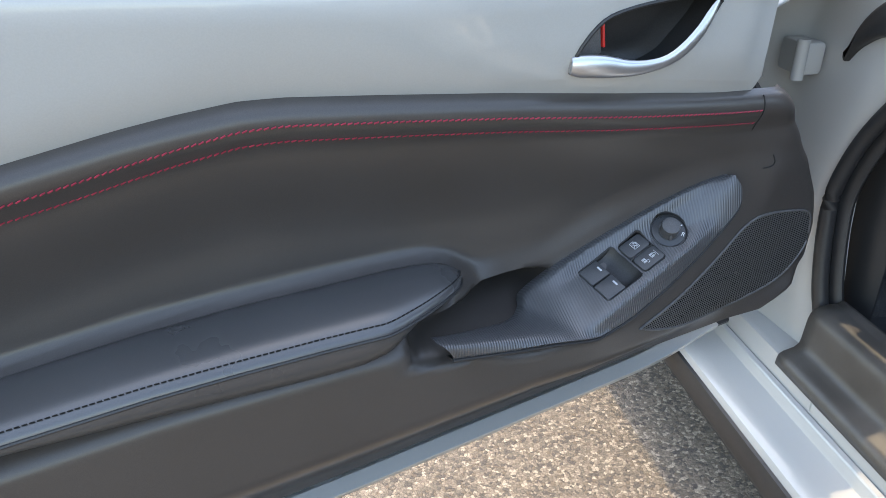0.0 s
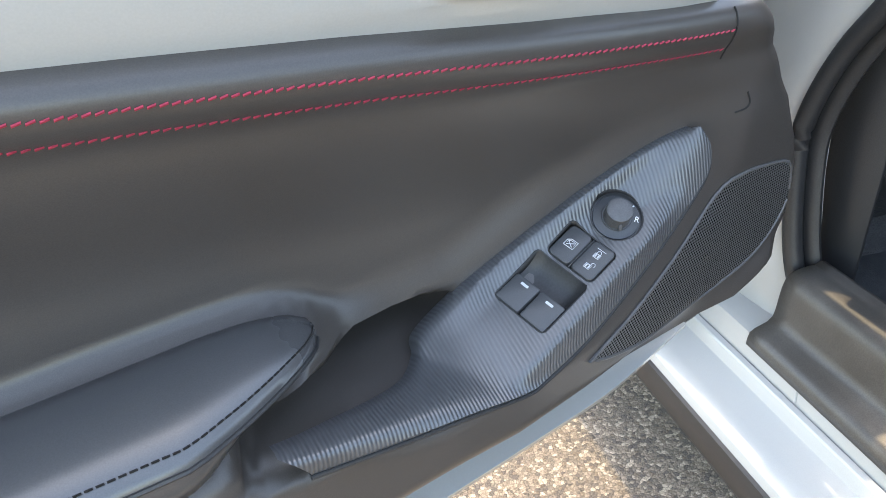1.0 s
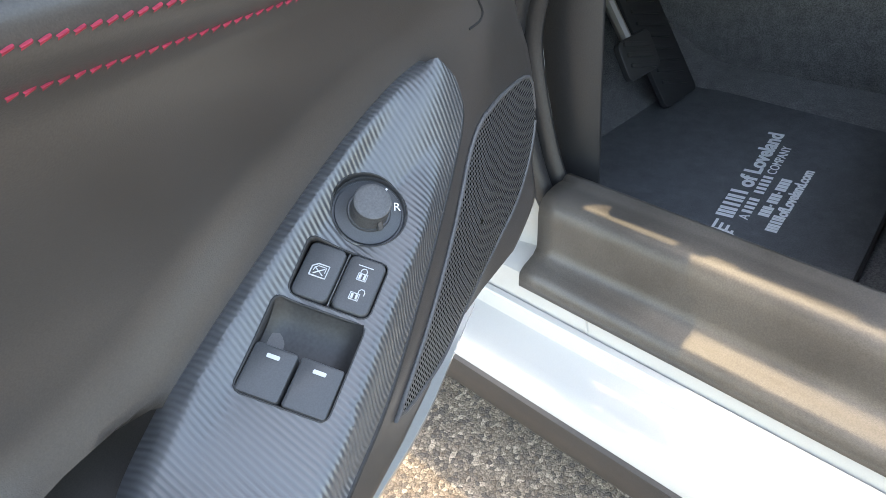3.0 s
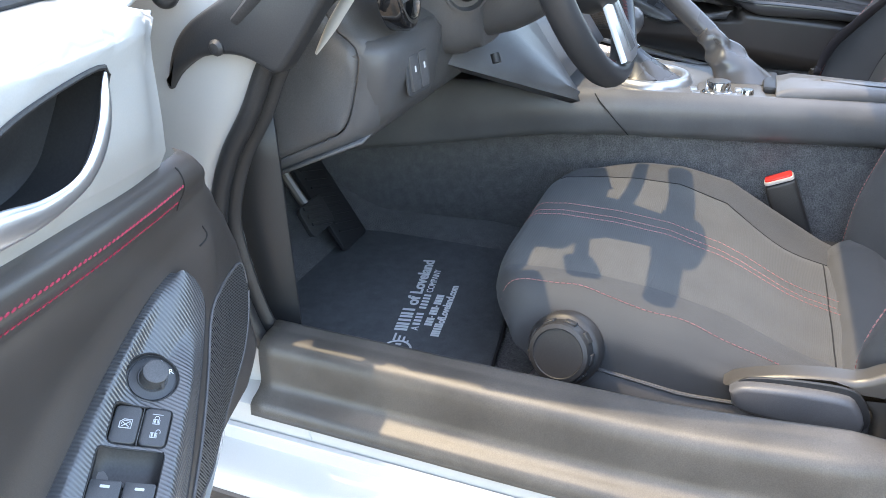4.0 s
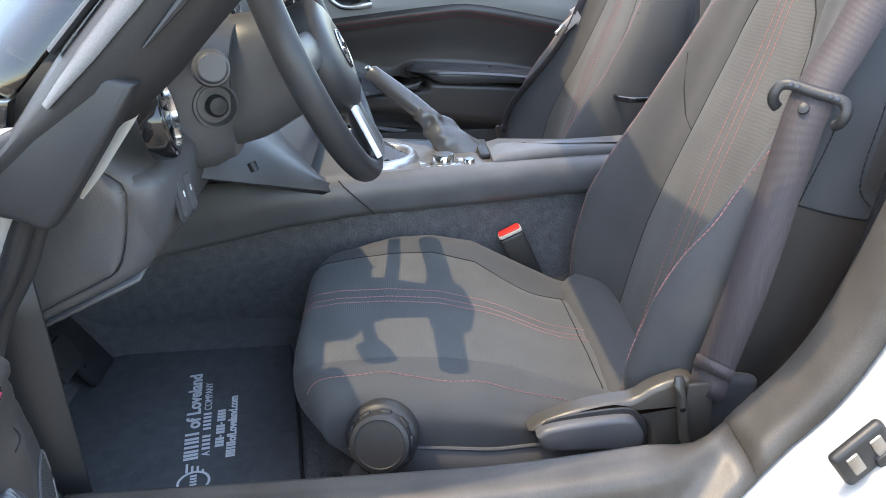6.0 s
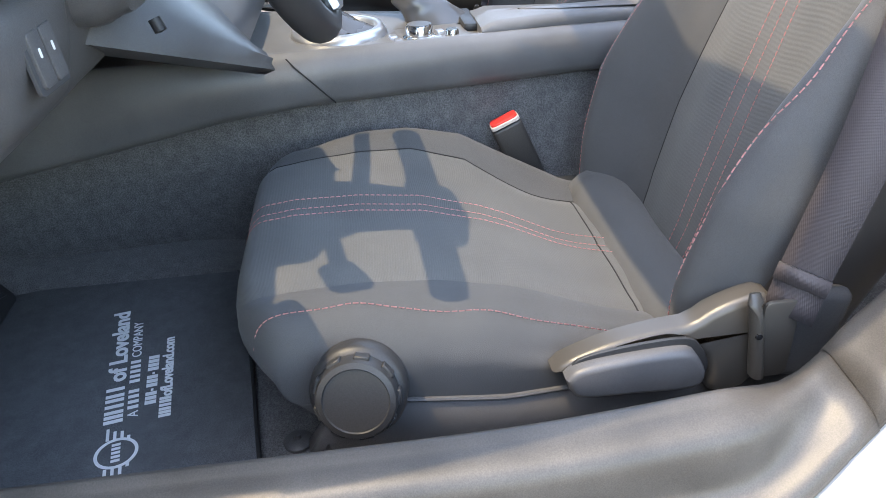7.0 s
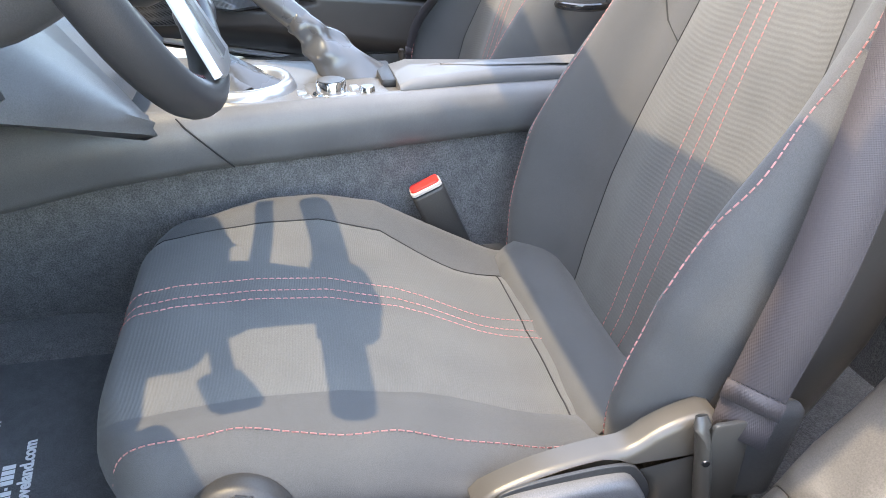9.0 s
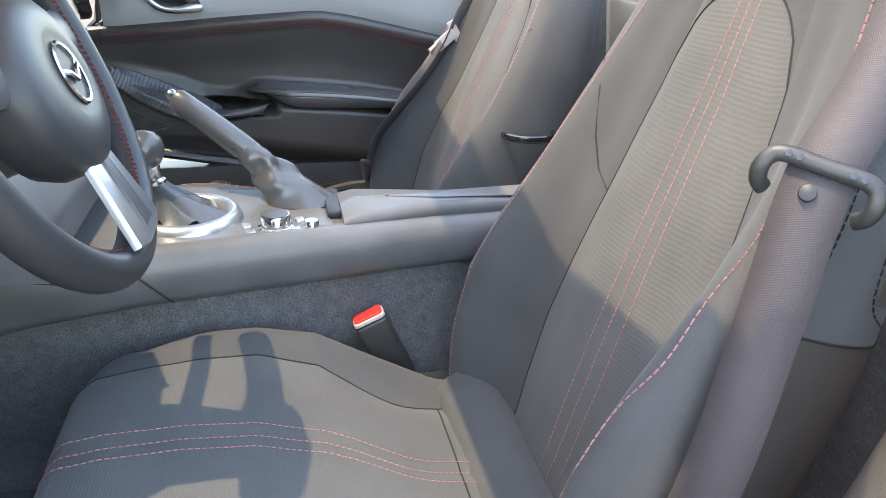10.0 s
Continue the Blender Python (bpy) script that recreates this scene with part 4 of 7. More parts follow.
    for i in range(n + 1):
        t = i / n
        u = 0.308 + (0.80 - 0.308) * t ** 1.25
        tip = min(1.0, (u - 0.308) / 0.080) ** 0.62
        zt = lerp_table(u, [(0.308, 0.511), (0.316, 0.516), (0.325, 0.5185), (0.340, 0.5205), (0.364, 0.5205), (0.426, 0.516), (0.497, 0.511), (0.561, 0.504), (0.66, 0.489), (0.80, 0.462)])
        ze = lerp_table(u, [(0.308, 0.511), (0.330, 0.5115), (0.357, 0.5095), (0.39, 0.508), (0.438, 0.506), (0.50, 0.502), (0.56, 0.497), (0.65, 0.486), (0.80, 0.464)])
        zb = lerp_table(u, [(0.308, 0.509), (0.335, 0.504), (0.362, 0.494), (0.383, 0.483), (0.41, 0.4745), (0.45, 0.472), (0.55, 0.470), (0.66, 0.466), (0.80, 0.450)])
        we = -0.008 + 0.056 * tip
        hi, dz = 0.0062 * tip, ze - zt
        prof = [(-0.032, zt - 0.006), (-0.022, zt - 0.001), (-0.022 + 0.22 * (we + 0.022), zt + dz * 0.10 + hi * 0.8), (-0.022 + 0.48 * (we + 0.022), zt + dz * 0.36 + hi), (-0.022 + 0.76 * (we + 0.022), zt + dz * 0.70 + hi * 0.8), (we - 0.002, ze + 0.0006), (we + 0.001, ze - 0.004), (we + 0.0005, ze * 0.55 + zb * 0.45), (we - 0.004, zb + 0.004), (we - 0.012, zb), (-0.03, zb - 0.004)]
        rows.append([P(u, w, z) for w, z in prof])
    bm = grid(rows)
    bmesh.ops.recalc_face_normals(bm, faces=bm.faces)
    pad = part("arm_pad", bm, LEATHER, door, "padded black arm rest with dark stitching", local=True, sharp=80)
    edge = [Vector(r[4]).lerp(Vector(r[5]), 0.82) + P(0, 0.0004, 0.0012) for r in rows]
    seam = [Vector(r[6]) + P(0, 0.0004, -0.001) for r in rows]
    add("pad_stitching", dashes([edge], lambda p: P(0, 0.7, 0.7), 0.0026, 0.0020, 0.0011, 0.0009), DARK_THREAD, pad, "dark stitching", flat=True)
    add("pad_piping", tube(seam, 0.0014, 6), RUBBER, pad)

    # switch fields lie on the pod's sloping face
    along = P(0.950, 0.215, -0.228).normalized()
    across = P(0.463, -0.545, 0.70)
    across = (across - along * across.dot(along)).normalized()
    up = along.cross(across).normalized()
    if up.y * s < 0:
        up = -up

    # switch pod with pull handle
    slide, field_up = P(0.575, 0.655, 0.485).normalized(), P(0.284, 0.387, 0.877).normalized()
    A, B = spline([P(*p) for p in POD_TOP], 110), spline([P(*p) for p in POD_LOW], 110)
    rows = []
    for a, b in zip(A, B):
        d = b - a
        bulge = P(0, 0.7, 0.7)
        row = [a + P(0, -0.012, -0.004), a + P(0, -0.002, 0.0)]
        for k in range(25):
            f = k / 24
            q = a + d * f + bulge * 0.0045 * math.sin(math.pi * f) + P(0, 0.003, 0)
            off = (P(0.1476, 0.0014, 0.4965) - q).dot(field_up) / slide.dot(field_up)
            flat = smooth(f, 0.0, 0.22) * (1 - smooth(f, 0.80, 1.0)) * smooth(q.x, 0.04, 0.09) * (1 - smooth(q.x, 0.185, 0.235))
            row.append(q + slide * flat * min(0.012, max(-0.004, off)))
        row += [b + P(0, 0.001, -0.003), b + P(0, -0.012, -0.007)]
        rows.append(row)
    bm = grid(rows)
    bmesh.ops.recalc_face_normals(bm, faces=bm.faces)
    # the switches lie flush in the pod's face
    face_tree = BVHTree.FromBMesh(bm)

    def at(c, level=0.25):
        """A frame on the pod's face at c, turned partly towards the switch field's plane."""
        o = P(*c) + up * 0.0035
        p, nrm = face_tree.ray_cast(o + slide * 0.03, -slide)[:2]
        if nrm.dot(up) < 0:
            nrm = -nrm
        nrm = nrm.lerp(field_up, level).normalized()
        x = (along - nrm * along.dot(nrm)).normalized()
        return Matrix.Translation(p) @ Matrix((x, nrm.cross(x), nrm)).transposed().to_4x4()

    def recess(outline, m, depth):
        """Opens a hole in the pod's face and returns its walls."""
        cut_hole(bm, outline, m, lambda c: True)
        wide = max(math.hypot(*q) for q in outline) + 0.004
        n = m.col[2].to_3d()
        walls = bmesh.new()
        for e in [e for e in bm.edges if e.is_boundary and ((e.verts[0].co + e.verts[1].co) / 2 - m.translation).length < wide]:
            a0, a1 = e.verts[0].co, e.verts[1].co
            walls.faces.new([walls.verts.new(q) for q in (a0 + n * 0.0002, a1 + n * 0.0002, a1 - n * depth, a0 - n * depth)])
        bmesh.ops.remove_doubles(walls, verts=walls.verts, dist=1e-5)
        bmesh.ops.recalc_face_normals(walls, faces=walls.faces)
        return walls

    WELL, LOCKS, DIAL = at((0.1735, 0.0100, 0.4930)), at((0.1382, 0.0050, 0.5062)), at((0.1095, 0.0035, 0.5230), 0.6)
    wall = recess(rounded(0.0440, 0.0412, 0.004, 3), WELL, 0.014)
    if s > 0:
        lock_wall = recess(rounded(0.0282, 0.0372, 0.0042, 3), LOCKS, 0.006)
        dial_wall = recess([(0.0176 * math.cos(a), 0.0176 * math.sin(a)) for a in np.linspace(0, 2 * math.pi, 33)[:-1]], DIAL, 0.008)
    pod = part("switch_pod", bm, CARBON, door, "ribbed carbon-look switch panel and pull handle", local=True, sharp=60)
    add("pod_rim", tube([b + P(0, 0.0016, -0.0036) for b in B], 0.0016, 8), RUBBER, pod)

    well = part("window_switch_well", wall, RUBBER, pod, "dark recessed window switch well", local=True, thick=0.0008, sharp=50)
    part("well_bottom", slab(rounded(0.047, 0.045, 0.004), WELL @ Matrix.Translation((0, 0, -0.0135)), 0.002, 0), SWITCH, well, local=True)
    scoop = grid([[WELL @ Vector((-0.0208 + 0.0205 * i / 8, y, -0.0095 + 0.0090 * (1 - i / 8) ** 3 + 0.004 * (abs(y) / 0.0195) ** 6)) for y in np.linspace(-0.0195, 0.0195, 15)] for i in range(9)])
    bmesh.ops.recalc_face_normals(scoop, faces=scoop.faces)
    part("well_floor", scoop, RUBBER, well, "hollow finger scoop", local=True)
    for du in (-0.0100, 0.0100):
        c = WELL @ Matrix.Translation((0.0102, du, 0.0004)) @ pose(0, 0, 0, 0, -3, 0)
        b = add("window_switch", slab(rounded(0.0220, 0.0188, 0.0016), c @ Matrix.Translation((0, 0, -0.0105)), 0.0112, 0.0012), SWITCH, pod, "black rocker window switch")
        if s > 0:
            part("tick", slab(rounded(0.0018, 0.0056, 0.0005), c @ Matrix.Translation((-0.0064, 0, 0.0008)), 0.0002, 0), SYMBOL, b, "white tick mark", local=True, flat=True)
    if s > 0:
        field = part("button_recess", lock_wall, RUBBER, pod, local=True, thick=0.0006)
        part("recess_bottom", slab(rounded(0.032, 0.041, 0.004), LOCKS @ Matrix.Translation((0, 0, -0.0062)), 0.002, 0), RUBBER, field, local=True)
        part("divider", box((0.0262, 0.0007, 0.004), LOCKS @ Matrix.Translation((0, 0, -0.0018)), 0.0002, 1), PLASTIC, field, local=True)
        for k, du in enumerate((-0.0091, 0.0091)):
            c = LOCKS @ Matrix.Translation((0, du, 0.0))
            b = part("lock_button", slab(rounded(0.0264, 0.0166, 0.0034), c @ Matrix.Translation((0, 0, -0.004)), 0.0056, 0.0012, 3), SWITCH, pod, "black square switch with white symbol", local=True)
            t = c @ Matrix.Translation((0, 0, 0.0017)) @ pose(0, 0, 0, 0, 0, 90)
            if k == 1:
                sym = slab(rounded(0.0068, 0.0004, 0.00015), t @ pose(0, 0.0088, 0), 0.0001, 0)
                for dy, open_by in ((0.0038, 0.0), (-0.0056, 0.0024)):
                    shackle = [(-0.0013 + open_by, 0.0012), (-0.0013 + open_by, 0.0029), (-0.0006 + open_by, 0.0038), (0.0006 + open_by, 0.0038), (0.0013 + open_by, 0.0029), (0.0013 + open_by, 0.0012)]
                    body = [(-0.0020, -0.0018), (0.0020, -0.0018), (0.0020, 0.0014), (-0.0020, 0.0014), (-0.0020, -0.0018)]
                    sym = join(sym, *[tube([t @ Vector((x, y + dy, 0.0001)) for x, y in run], r, 5) for run, r in ((shackle, 0.00024), (body, 0.00030), ([(-0.0010, 0.0009), (-0.0010, -0.0013)], 0.0006), ([(0.0010, 0.0009), (0.0010, -0.0013)], 0.0006))])
            else:
                ring = [(-0.0036, -0.0028), (-0.0036, 0.0014), (-0.0014, 0.0032), (0.0036, 0.0032), (0.0036, -0.0028), (-0.0036, -0.0028)]
                inner = [(-0.0025, -0.0004), (-0.0023, 0.0012), (-0.0010, 0.0022), (0.0026, 0.0022), (0.0026, -0.0004)]
                sym = join(*[tube([t @ Vector((x, y, 0)) for x, y in run], r, 5) for run, r in ((ring, 0.00034), (inner, 0.00022), ([(-0.0022, -0.0018), (0.0022, 0.0016)], 0.00028), ([(-0.0022, 0.0012), (0.0022, -0.0018)], 0.00028))])
            part("symbol", sym, SYMBOL, b, "white switch symbol", local=True, flat=True)
        c = DIAL @ Matrix.Scale(0.96, 4) @ pose(0, 0, 0, 0, 0, 25)
        part("dial_recess", dial_wall, RUBBER, pod, local=True, thick=0.0006)
        ring = part("mirror_dial", lathe([(0.0181, -0.0070), (0.0181, 0.0004), (0.0175, 0.0008), (0.0171, 0.0004), (0.0169, -0.0018), (0.0162, -0.0018), (0.0158, -0.0010), (0.0130, -0.0006), (0.0105, 0.0002), (0.0100, 0.0010), (0, 0.0014)], (0, 0, 0), (0, 0, 1), 40), SWITCH, pod, "round black mirror control", local=True)
        ring.data.transform(c)
        knob = part("dial_knob", lathe([(0.0094, 0.000), (0.0092, 0.0024), (0.0088, 0.0050), (0.0088, 0.0088), (0.0090, 0.0108), (0.0087, 0.0120), (0.0074, 0.0126), (0.0030, 0.0122), (0, 0.0122)], (0, 0, 0), (0, 0, 1), 36), PLASTIC, ring, "turning knob", local=True)
        knob.data.transform(c)
        part("dial_ridge", slab(rounded(0.0024, 0.0055, 0.0006), c @ pose(0.0080, 0.0040, 0.004, 62, 0, 117), 0.0016, 0.0004), PLASTIC, ring, local=True)
        part("letter", letters("R", 0.0058, c @ pose(-0.0012, 0.0118, -0.0003, 0, 0, 90), 0.0001), PRINT, ring, "white letter R", local=True, flat=True)
        part("mark", slab(rounded(0.0010, 0.0020, 0.0004), c @ pose(-0.0115, 0.0085, -0.0003, 0, 0, 50), 0.0002, 0), PRINT, ring, local=True, flat=True)

    # speaker grille set into the front of the trim
    rim_pts = [(p.x, p.y) for p in spline([(a, b, 0) for a, b in SPEAKER + SPEAKER[:1]], 60)][:-1]
    cu, cz = sum(p[0] for p in rim_pts) / 59, sum(p[1] for p in rim_pts) / 59
    rows = []
    for k in range(9):
        f = 1 - k / 8.2
        rows.append([P(cu + (a - cu) * f, skin_w(cu + (a - cu) * f, cz + (b - cz) * f) + 0.0012 + 0.0012 * (1 - f), cz + (b - cz) * f) for a, b in rim_pts])
    bm = grid(rows, close_u=True)
    bmesh.ops.recalc_face_normals(bm, faces=bm.faces)
    grille = part("speaker_grille", bm, MESH, door, "black perforated speaker grille", local=True)
    add("grille_rim", tube([P(a, skin_w(a, b) + 0.0010, b) for a, b in rim_pts], 0.0013, 8, close=True), PLASTIC, grille)

    # release handle in its bowl
    edge = [(p.x, p.y) for p in spline([(a, b, 0) for a, b in BOWL + BOWL[:1]], 48)][:-1]
    bu, bz = 0.165, 0.700

    def skin(u, z):
        t = lerp_table(u, TOP)
        return lerp_table(z, [(t, 0.0), (t + 0.035, 0.010), (0.722, 0.014), (0.738, 0.017), (0.75, 0.012)])

    rows = []
    for k in range(7):
        f = 1 - 0.12 * k / 6 - 0.45 * max(0, k - 4) / 2
        rows.append([P(bu + (a - bu) * f, skin(a, b) + 0.0015 - 0.030 * min(1, k / 4.5), bz + (b - bz) * f) for a, b in edge])
    bm = grid(rows, close_u=True)
    bm.verts.ensure_lookup_table()
    bm.faces.new(bm.verts[-47:])
    bmesh.ops.recalc_face_normals(bm, faces=bm.faces)
    cup = part("handle_bowl", bm, RUBBER, door, "dark bowl of the inside release handle", local=True)
    add("bowl_rim", tube([P(a, skin(a, b) + 0.0008, b) for a, b in edge], 0.0016, 8, close=True), RUBBER, cup)
    lever = spline([P(0.228, 0.009, 0.682), P(0.205, 0.013, 0.681), P(0.175, 0.016, 0.678), P(0.145, 0.019, 0.683), P(0.122, 0.020, 0.701), P(0.103, 0.016, 0.726)], 22)
    add("release_lever", tube(lever, [0.0065, 0.0085, 0.0088, 0.0088, 0.0085, 0.0080, 0.0072, 0.0064, 0.0058, 0.0052, 0.0048, 0.0046, 0.0046, 0.0048, 0.005, 0.005, 0.005, 0.0048, 0.0045, 0.004, 0.003, 0.0015], 12, 0.55, up=(0, 1, 0)), SATIN, cup, "chrome release lever")
    tab = add("lock_tab", box((0.022, 0.016, 0.026), pose(0.210, s * -0.004, 0.699, 0, 8, 0), 0.003), PLASTIC, cup, "black lock tab")
    add("lock_marker", box((0.0022, 0.014, 0.020), pose(0.1985, s * -0.002, 0.703, 0, 8, 0), 0.0006), RED, tab, "red lock marker")
    return door


DOOR_AT = Matrix(((-0.9735, 0.2288, 0, 0.404), (-0.2288, -0.9735, 0, 0.553), (0, 0, 1, 0), (0, 0, 0, 1)))
build_door("white car door standing wide open with black leatherette trim and red stitching", DOOR_AT, 1)
FAR_DOOR = Matrix(((0, 1, 0, 2.025), (-1, 0, 0, 0.576), (0, 0, 1, 0), (0, 0, 0, 1)))
build_door("closed white passenger door with black leatherette trim and red stitching", FAR_DOOR, -1)

# ---------------------------------------------------------------- seats
SEAT_C, SEAT_PITCH = 0.972, 0.656


def build_seat(label, cx, s):
    """A bucket seat about cx; s = +1: its outer side lies towards smaller x, -1: towards larger x."""
    seat = thing("seat", label, "car seat", (cx, 0.15, floor_z), "front seats")

    def X(d):
        return cx + s * d  # d < 0: outer side

    def top_z(y):
        return lerp_table(y, [(-0.06, 0.248), (0.0, 0.262), (0.06, 0.282), (0.15, 0.318), (0.25, 0.348), (0.33, 0.361), (0.40, 0.366), (0.46, 0.360)])

    def section(y):
        zc, q = top_z(y), smooth(y, 0.05, 0.40)
        zo = lerp_table(y, [(-0.06, 0.280), (0.0, 0.287), (0.07, 0.294), (0.12, 0.310), (0.22, 0.341), (0.35, 0.361), (0.41, 0.364), (0.46, 0.360)])
        zi = lerp_table(y, [(-0.06, 0.262), (0.025, 0.279), (0.11, 0.326), (0.18, 0.366), (0.25, 0.381), (0.32, 0.381), (0.375, 0.374), (0.41, 0.366), (0.46, 0.360)])
        return [(-0.214, 0.200), (-0.222, 0.228), (-0.227, 0.258), (-0.228, 0.55 * zo + 0.45 * 0.262), (-0.222, zo - 0.024), (-0.210, zo - 0.009), (-0.190, zo + 0.001), (-0.160, 0.5 * zo + 0.5 * zc + 0.001), (-0.11, zc + 0.002), (-0.05, zc + 0.004), (0.0, zc + 0.003), (0.05, zc + 0.004), (0.11, zc + 0.003), (0.140, 0.75 * zc + 0.25 * zi), (0.165, 0.3 * zc + 0.7 * zi), (0.190, zi), (0.212, zi - 0.008), (0.230, zi - 0.040), (0.236, 0.270), (0.232, 0.235), (0.222, 0.200)]

    def ring(y, f=1.0, dy=0.0, lift=0.0):
        near = smooth(y, 0.28, 0.425)
        pts = []
        for d, z in section(y):
            back = 0.050 * (max(0.0, abs(d) - 0.12) / 0.11) ** 2 + 0.050 * smooth(0.31 - z, 0.0, 0.10)
            pts.append((X(d * (1 - 0.03 * near)), y + dy - near * back, 0.20 + lift + (z - 0.20) * f))
        return spline(pts, 81)

    ys = [(y, 1.0, 0.0) for y in np.linspace(-0.07, 0.415, 34)]
    for k in range(1, 13):
        a = radians(155) * k / 12
        lift = 0.064 * (k / 12) ** 1.6
        ys.append((0.425, 1 - 0.27 * (1 - math.cos(a)) - lift / 0.16, 0.034 * math.sin(a) ** 0.9, lift))
    for k in range(1, 5):
        ys.append((0.425, 0.085 - 0.015 * k, 0.016 - 0.030 * k, 0.064))
    rings = [ring(*r) for r in ys]

    def strip(a, b, lift=0.0):
        rows = [[p.copy() for p in r[a:b + 1]] for r in rings]
        bm = grid(rows)
        bmesh.ops.recalc_face_normals(bm, faces=bm.faces)
        if sum(f.normal.z for f in bm.faces) < 0:
            bmesh.ops.reverse_faces(bm, faces=bm.faces)
        return bm

    i0, i1 = 23, 55
    # seams sink a little between the cushion's panels
    for r in rings:
        for i in (i0, i1):
            for k, d in ((-1, 0.0012), (0, 0.0032), (1, 0.0012)):
                r[i + k].z -= d
    for r in rings[4:40]:
        for k, d in ((-1, 0.001), (0, 0.004), (1, 0.001)):
            r[40 + k].z -= d * 0.5
    cushion = part("cushion", strip(i0, i1), WEAVE, seat, "ribbed charcoal cloth seat cushion", sharp=75)
    part("outer_bolster", strip(0, i0), FABRIC, cushion, "plain charcoal cloth side bolster", sharp=75)
    part("inner_bolster", strip(i1, 80), FABRIC, cushion, "plain charcoal cloth side bolster", sharp=75)
    part("panel_seam", tube([r[i1] + Vector((0, 0, 0.0002)) for r in rings[6:44]], 0.0009, 6), DARK_THREAD, cushion)
    rear = min(range(20), key=lambda j: abs(rings[j][40].y - 0.030))
    part("roll_seam", tube([rings[rear][i] + Vector((0, 0, 0.0002)) for i in range(i0, i1 + 1)], 0.0010, 6), DARK_THREAD, cushion)
    up = lambda p: (0, 0.05, 1)
    c1, c0, c2 = ([r[i] + Vector((0, 0, 0.001)) for r in rings[5:41]] for i in (38, 40, 42))
    part("cushion_stitching", dashes([c1, c0, c2], up, 0.0040, 0.0028, 0.0011, 0.0008), SEAT_THREAD, cushion, "three rows of red stitching", flat=True)
    o1 = [min(r[14:34], key=lambda p: abs(p.x - X(-0.192)) + 0.2 * abs(p.z - r[30].z)) + Vector((0, 0, 0.0012)) for r in rings[4:43]]
    o1 = spline(o1[::3], 60)
    part("bolster_stitching", dashes([o1], lambda p: (-0.5 * s, 0, 0.8), 0.0044, 0.0028, 0.0013, 0.0009), SEAT_THREAD, cushion, "red stitching on the bolster's edge", flat=True)
    # roll at the back of the cushion
    roll = []
    for d in np.linspace(-0.175, 0.175, 15):
        roll.append([(X(d), -0.02 + 0.048 * math.cos(a), 0.252 + 0.030 * (d / 0.175) ** 2 * 0.6 + 0.036 * math.sin(a)) for a in np.linspace(-0.5, math.pi, 12)])
    bm = grid(roll)
    bmesh.ops.recalc_face_normals(bm, faces=bm.faces)
    part("cushion_roll", bm, FABRIC, seat, "cloth roll at the back of the cushion", thick=0.002)

    # backrest: stations up a reclined line
    base, rise, fwd = Vector((0, -0.045, 0.225)), Vector((0, -0.295, 0.9555)), Vector((0, 0.9555, 0.295))
    LEN = 0.79

    def back_ring(h, f=1.0):
        half = lerp_table(h, [(0, 0.205), (0.08, 0.222), (0.20, 0.238), (0.34, 0.236), (0.44, 0.226), (0.52, 0.208), (0.60, 0.182), (0.66, 0.156), (0.72, 0.140), (0.79, 0.122)])
        b = lerp_table(h, [(0, 0.055), (0.1, 0.082), (0.2, 0.088), (0.28, 0.072), (0.37, 0.046), (0.46, 0.028), (0.54, 0.016), (0.60, 0.010), (0.79, 0.006)])
        bo = b + lerp_table(h, [(0, 0.010), (0.08, 0.024), (0.2, 0.026), (0.30, 0.024), (0.40, 0.018), (0.50, 0.008), (0.60, 0.0)])
        head = 0.046 * smooth(h, 0.632, 0.680)
        belly = 0.012 * math.sin(math.pi * min(1, h / 0.5))
        dep = lerp_table(h, [(0, 0.11), (0.3, 0.12), (0.5, 0.10), (0.6, 0.085), (0.79, 0.07)])
        k = half / 0.238
        prof = [(-0.190 * k, -dep), (-0.222 * k, -dep * 0.75), (-0.238 * k, -dep * 0.3), (-0.238 * k, bo * 0.30), (-0.230 * k, bo * 0.84), (-0.208 * k, bo), (-0.180 * k, bo * 0.74), (-0.148 * k, b * 0.2 + belly * 0.4), (-0.10 * k, belly * 0.8), (-0.05 * k, belly), (0, belly - 0.001), (0.05 * k, belly), (0.10 * k, belly * 0.8), (0.148 * k, b * 0.2 + belly * 0.4), (0.176 * k, b * 0.72), (0.200 * k, b), (0.222 * k, b * 0.86), (0.236 * k, b * 0.35), (0.238 * k, -dep * 0.3), (0.222 * k, -dep * 0.75), (0.190 * k, -dep)]
        c = base + rise * h
        return spline([Vector((X(d * f), 0, 0)) + Vector((0, c.y, c.z)) + fwd * ((w + head) * f - (1 - f) * 0.03) for d, w in prof], 81)

    hs = list(np.linspace(0.0, 0.745, 46))
    brings = [back_ring(h) for h in hs]
    for k in range(1, 9):
        a = math.pi / 2 * k / 8
        brings.append(back_ring(0.745 + 0.040 * math.sin(a), max(0.05, math.cos(a) ** 0.7)))
    for r in brings:
        for i in (29, 51):
            for k, d in ((-1, 0.0012), (0, 0.0034), (1, 0.0012)):
                r[i + k] -= fwd * d
    # groove between back and headrest
    for j, r in enumerate(brings):
        if 38 <= j <= 39:
            for i in range(22, 59):
                r[i] -= fwd * 0.005

    def bstrip(a, b, lo, hi):
        bm = grid([r[a:b + 1] for r in brings[lo:hi + 1]])
        bmesh.ops.recalc_face_normals(bm, faces=bm.faces)
        if sum(f.normal.y * f.calc_area() for f in bm.faces) < 0:
            bmesh.ops.reverse_faces(bm, faces=bm.faces)
        return bm

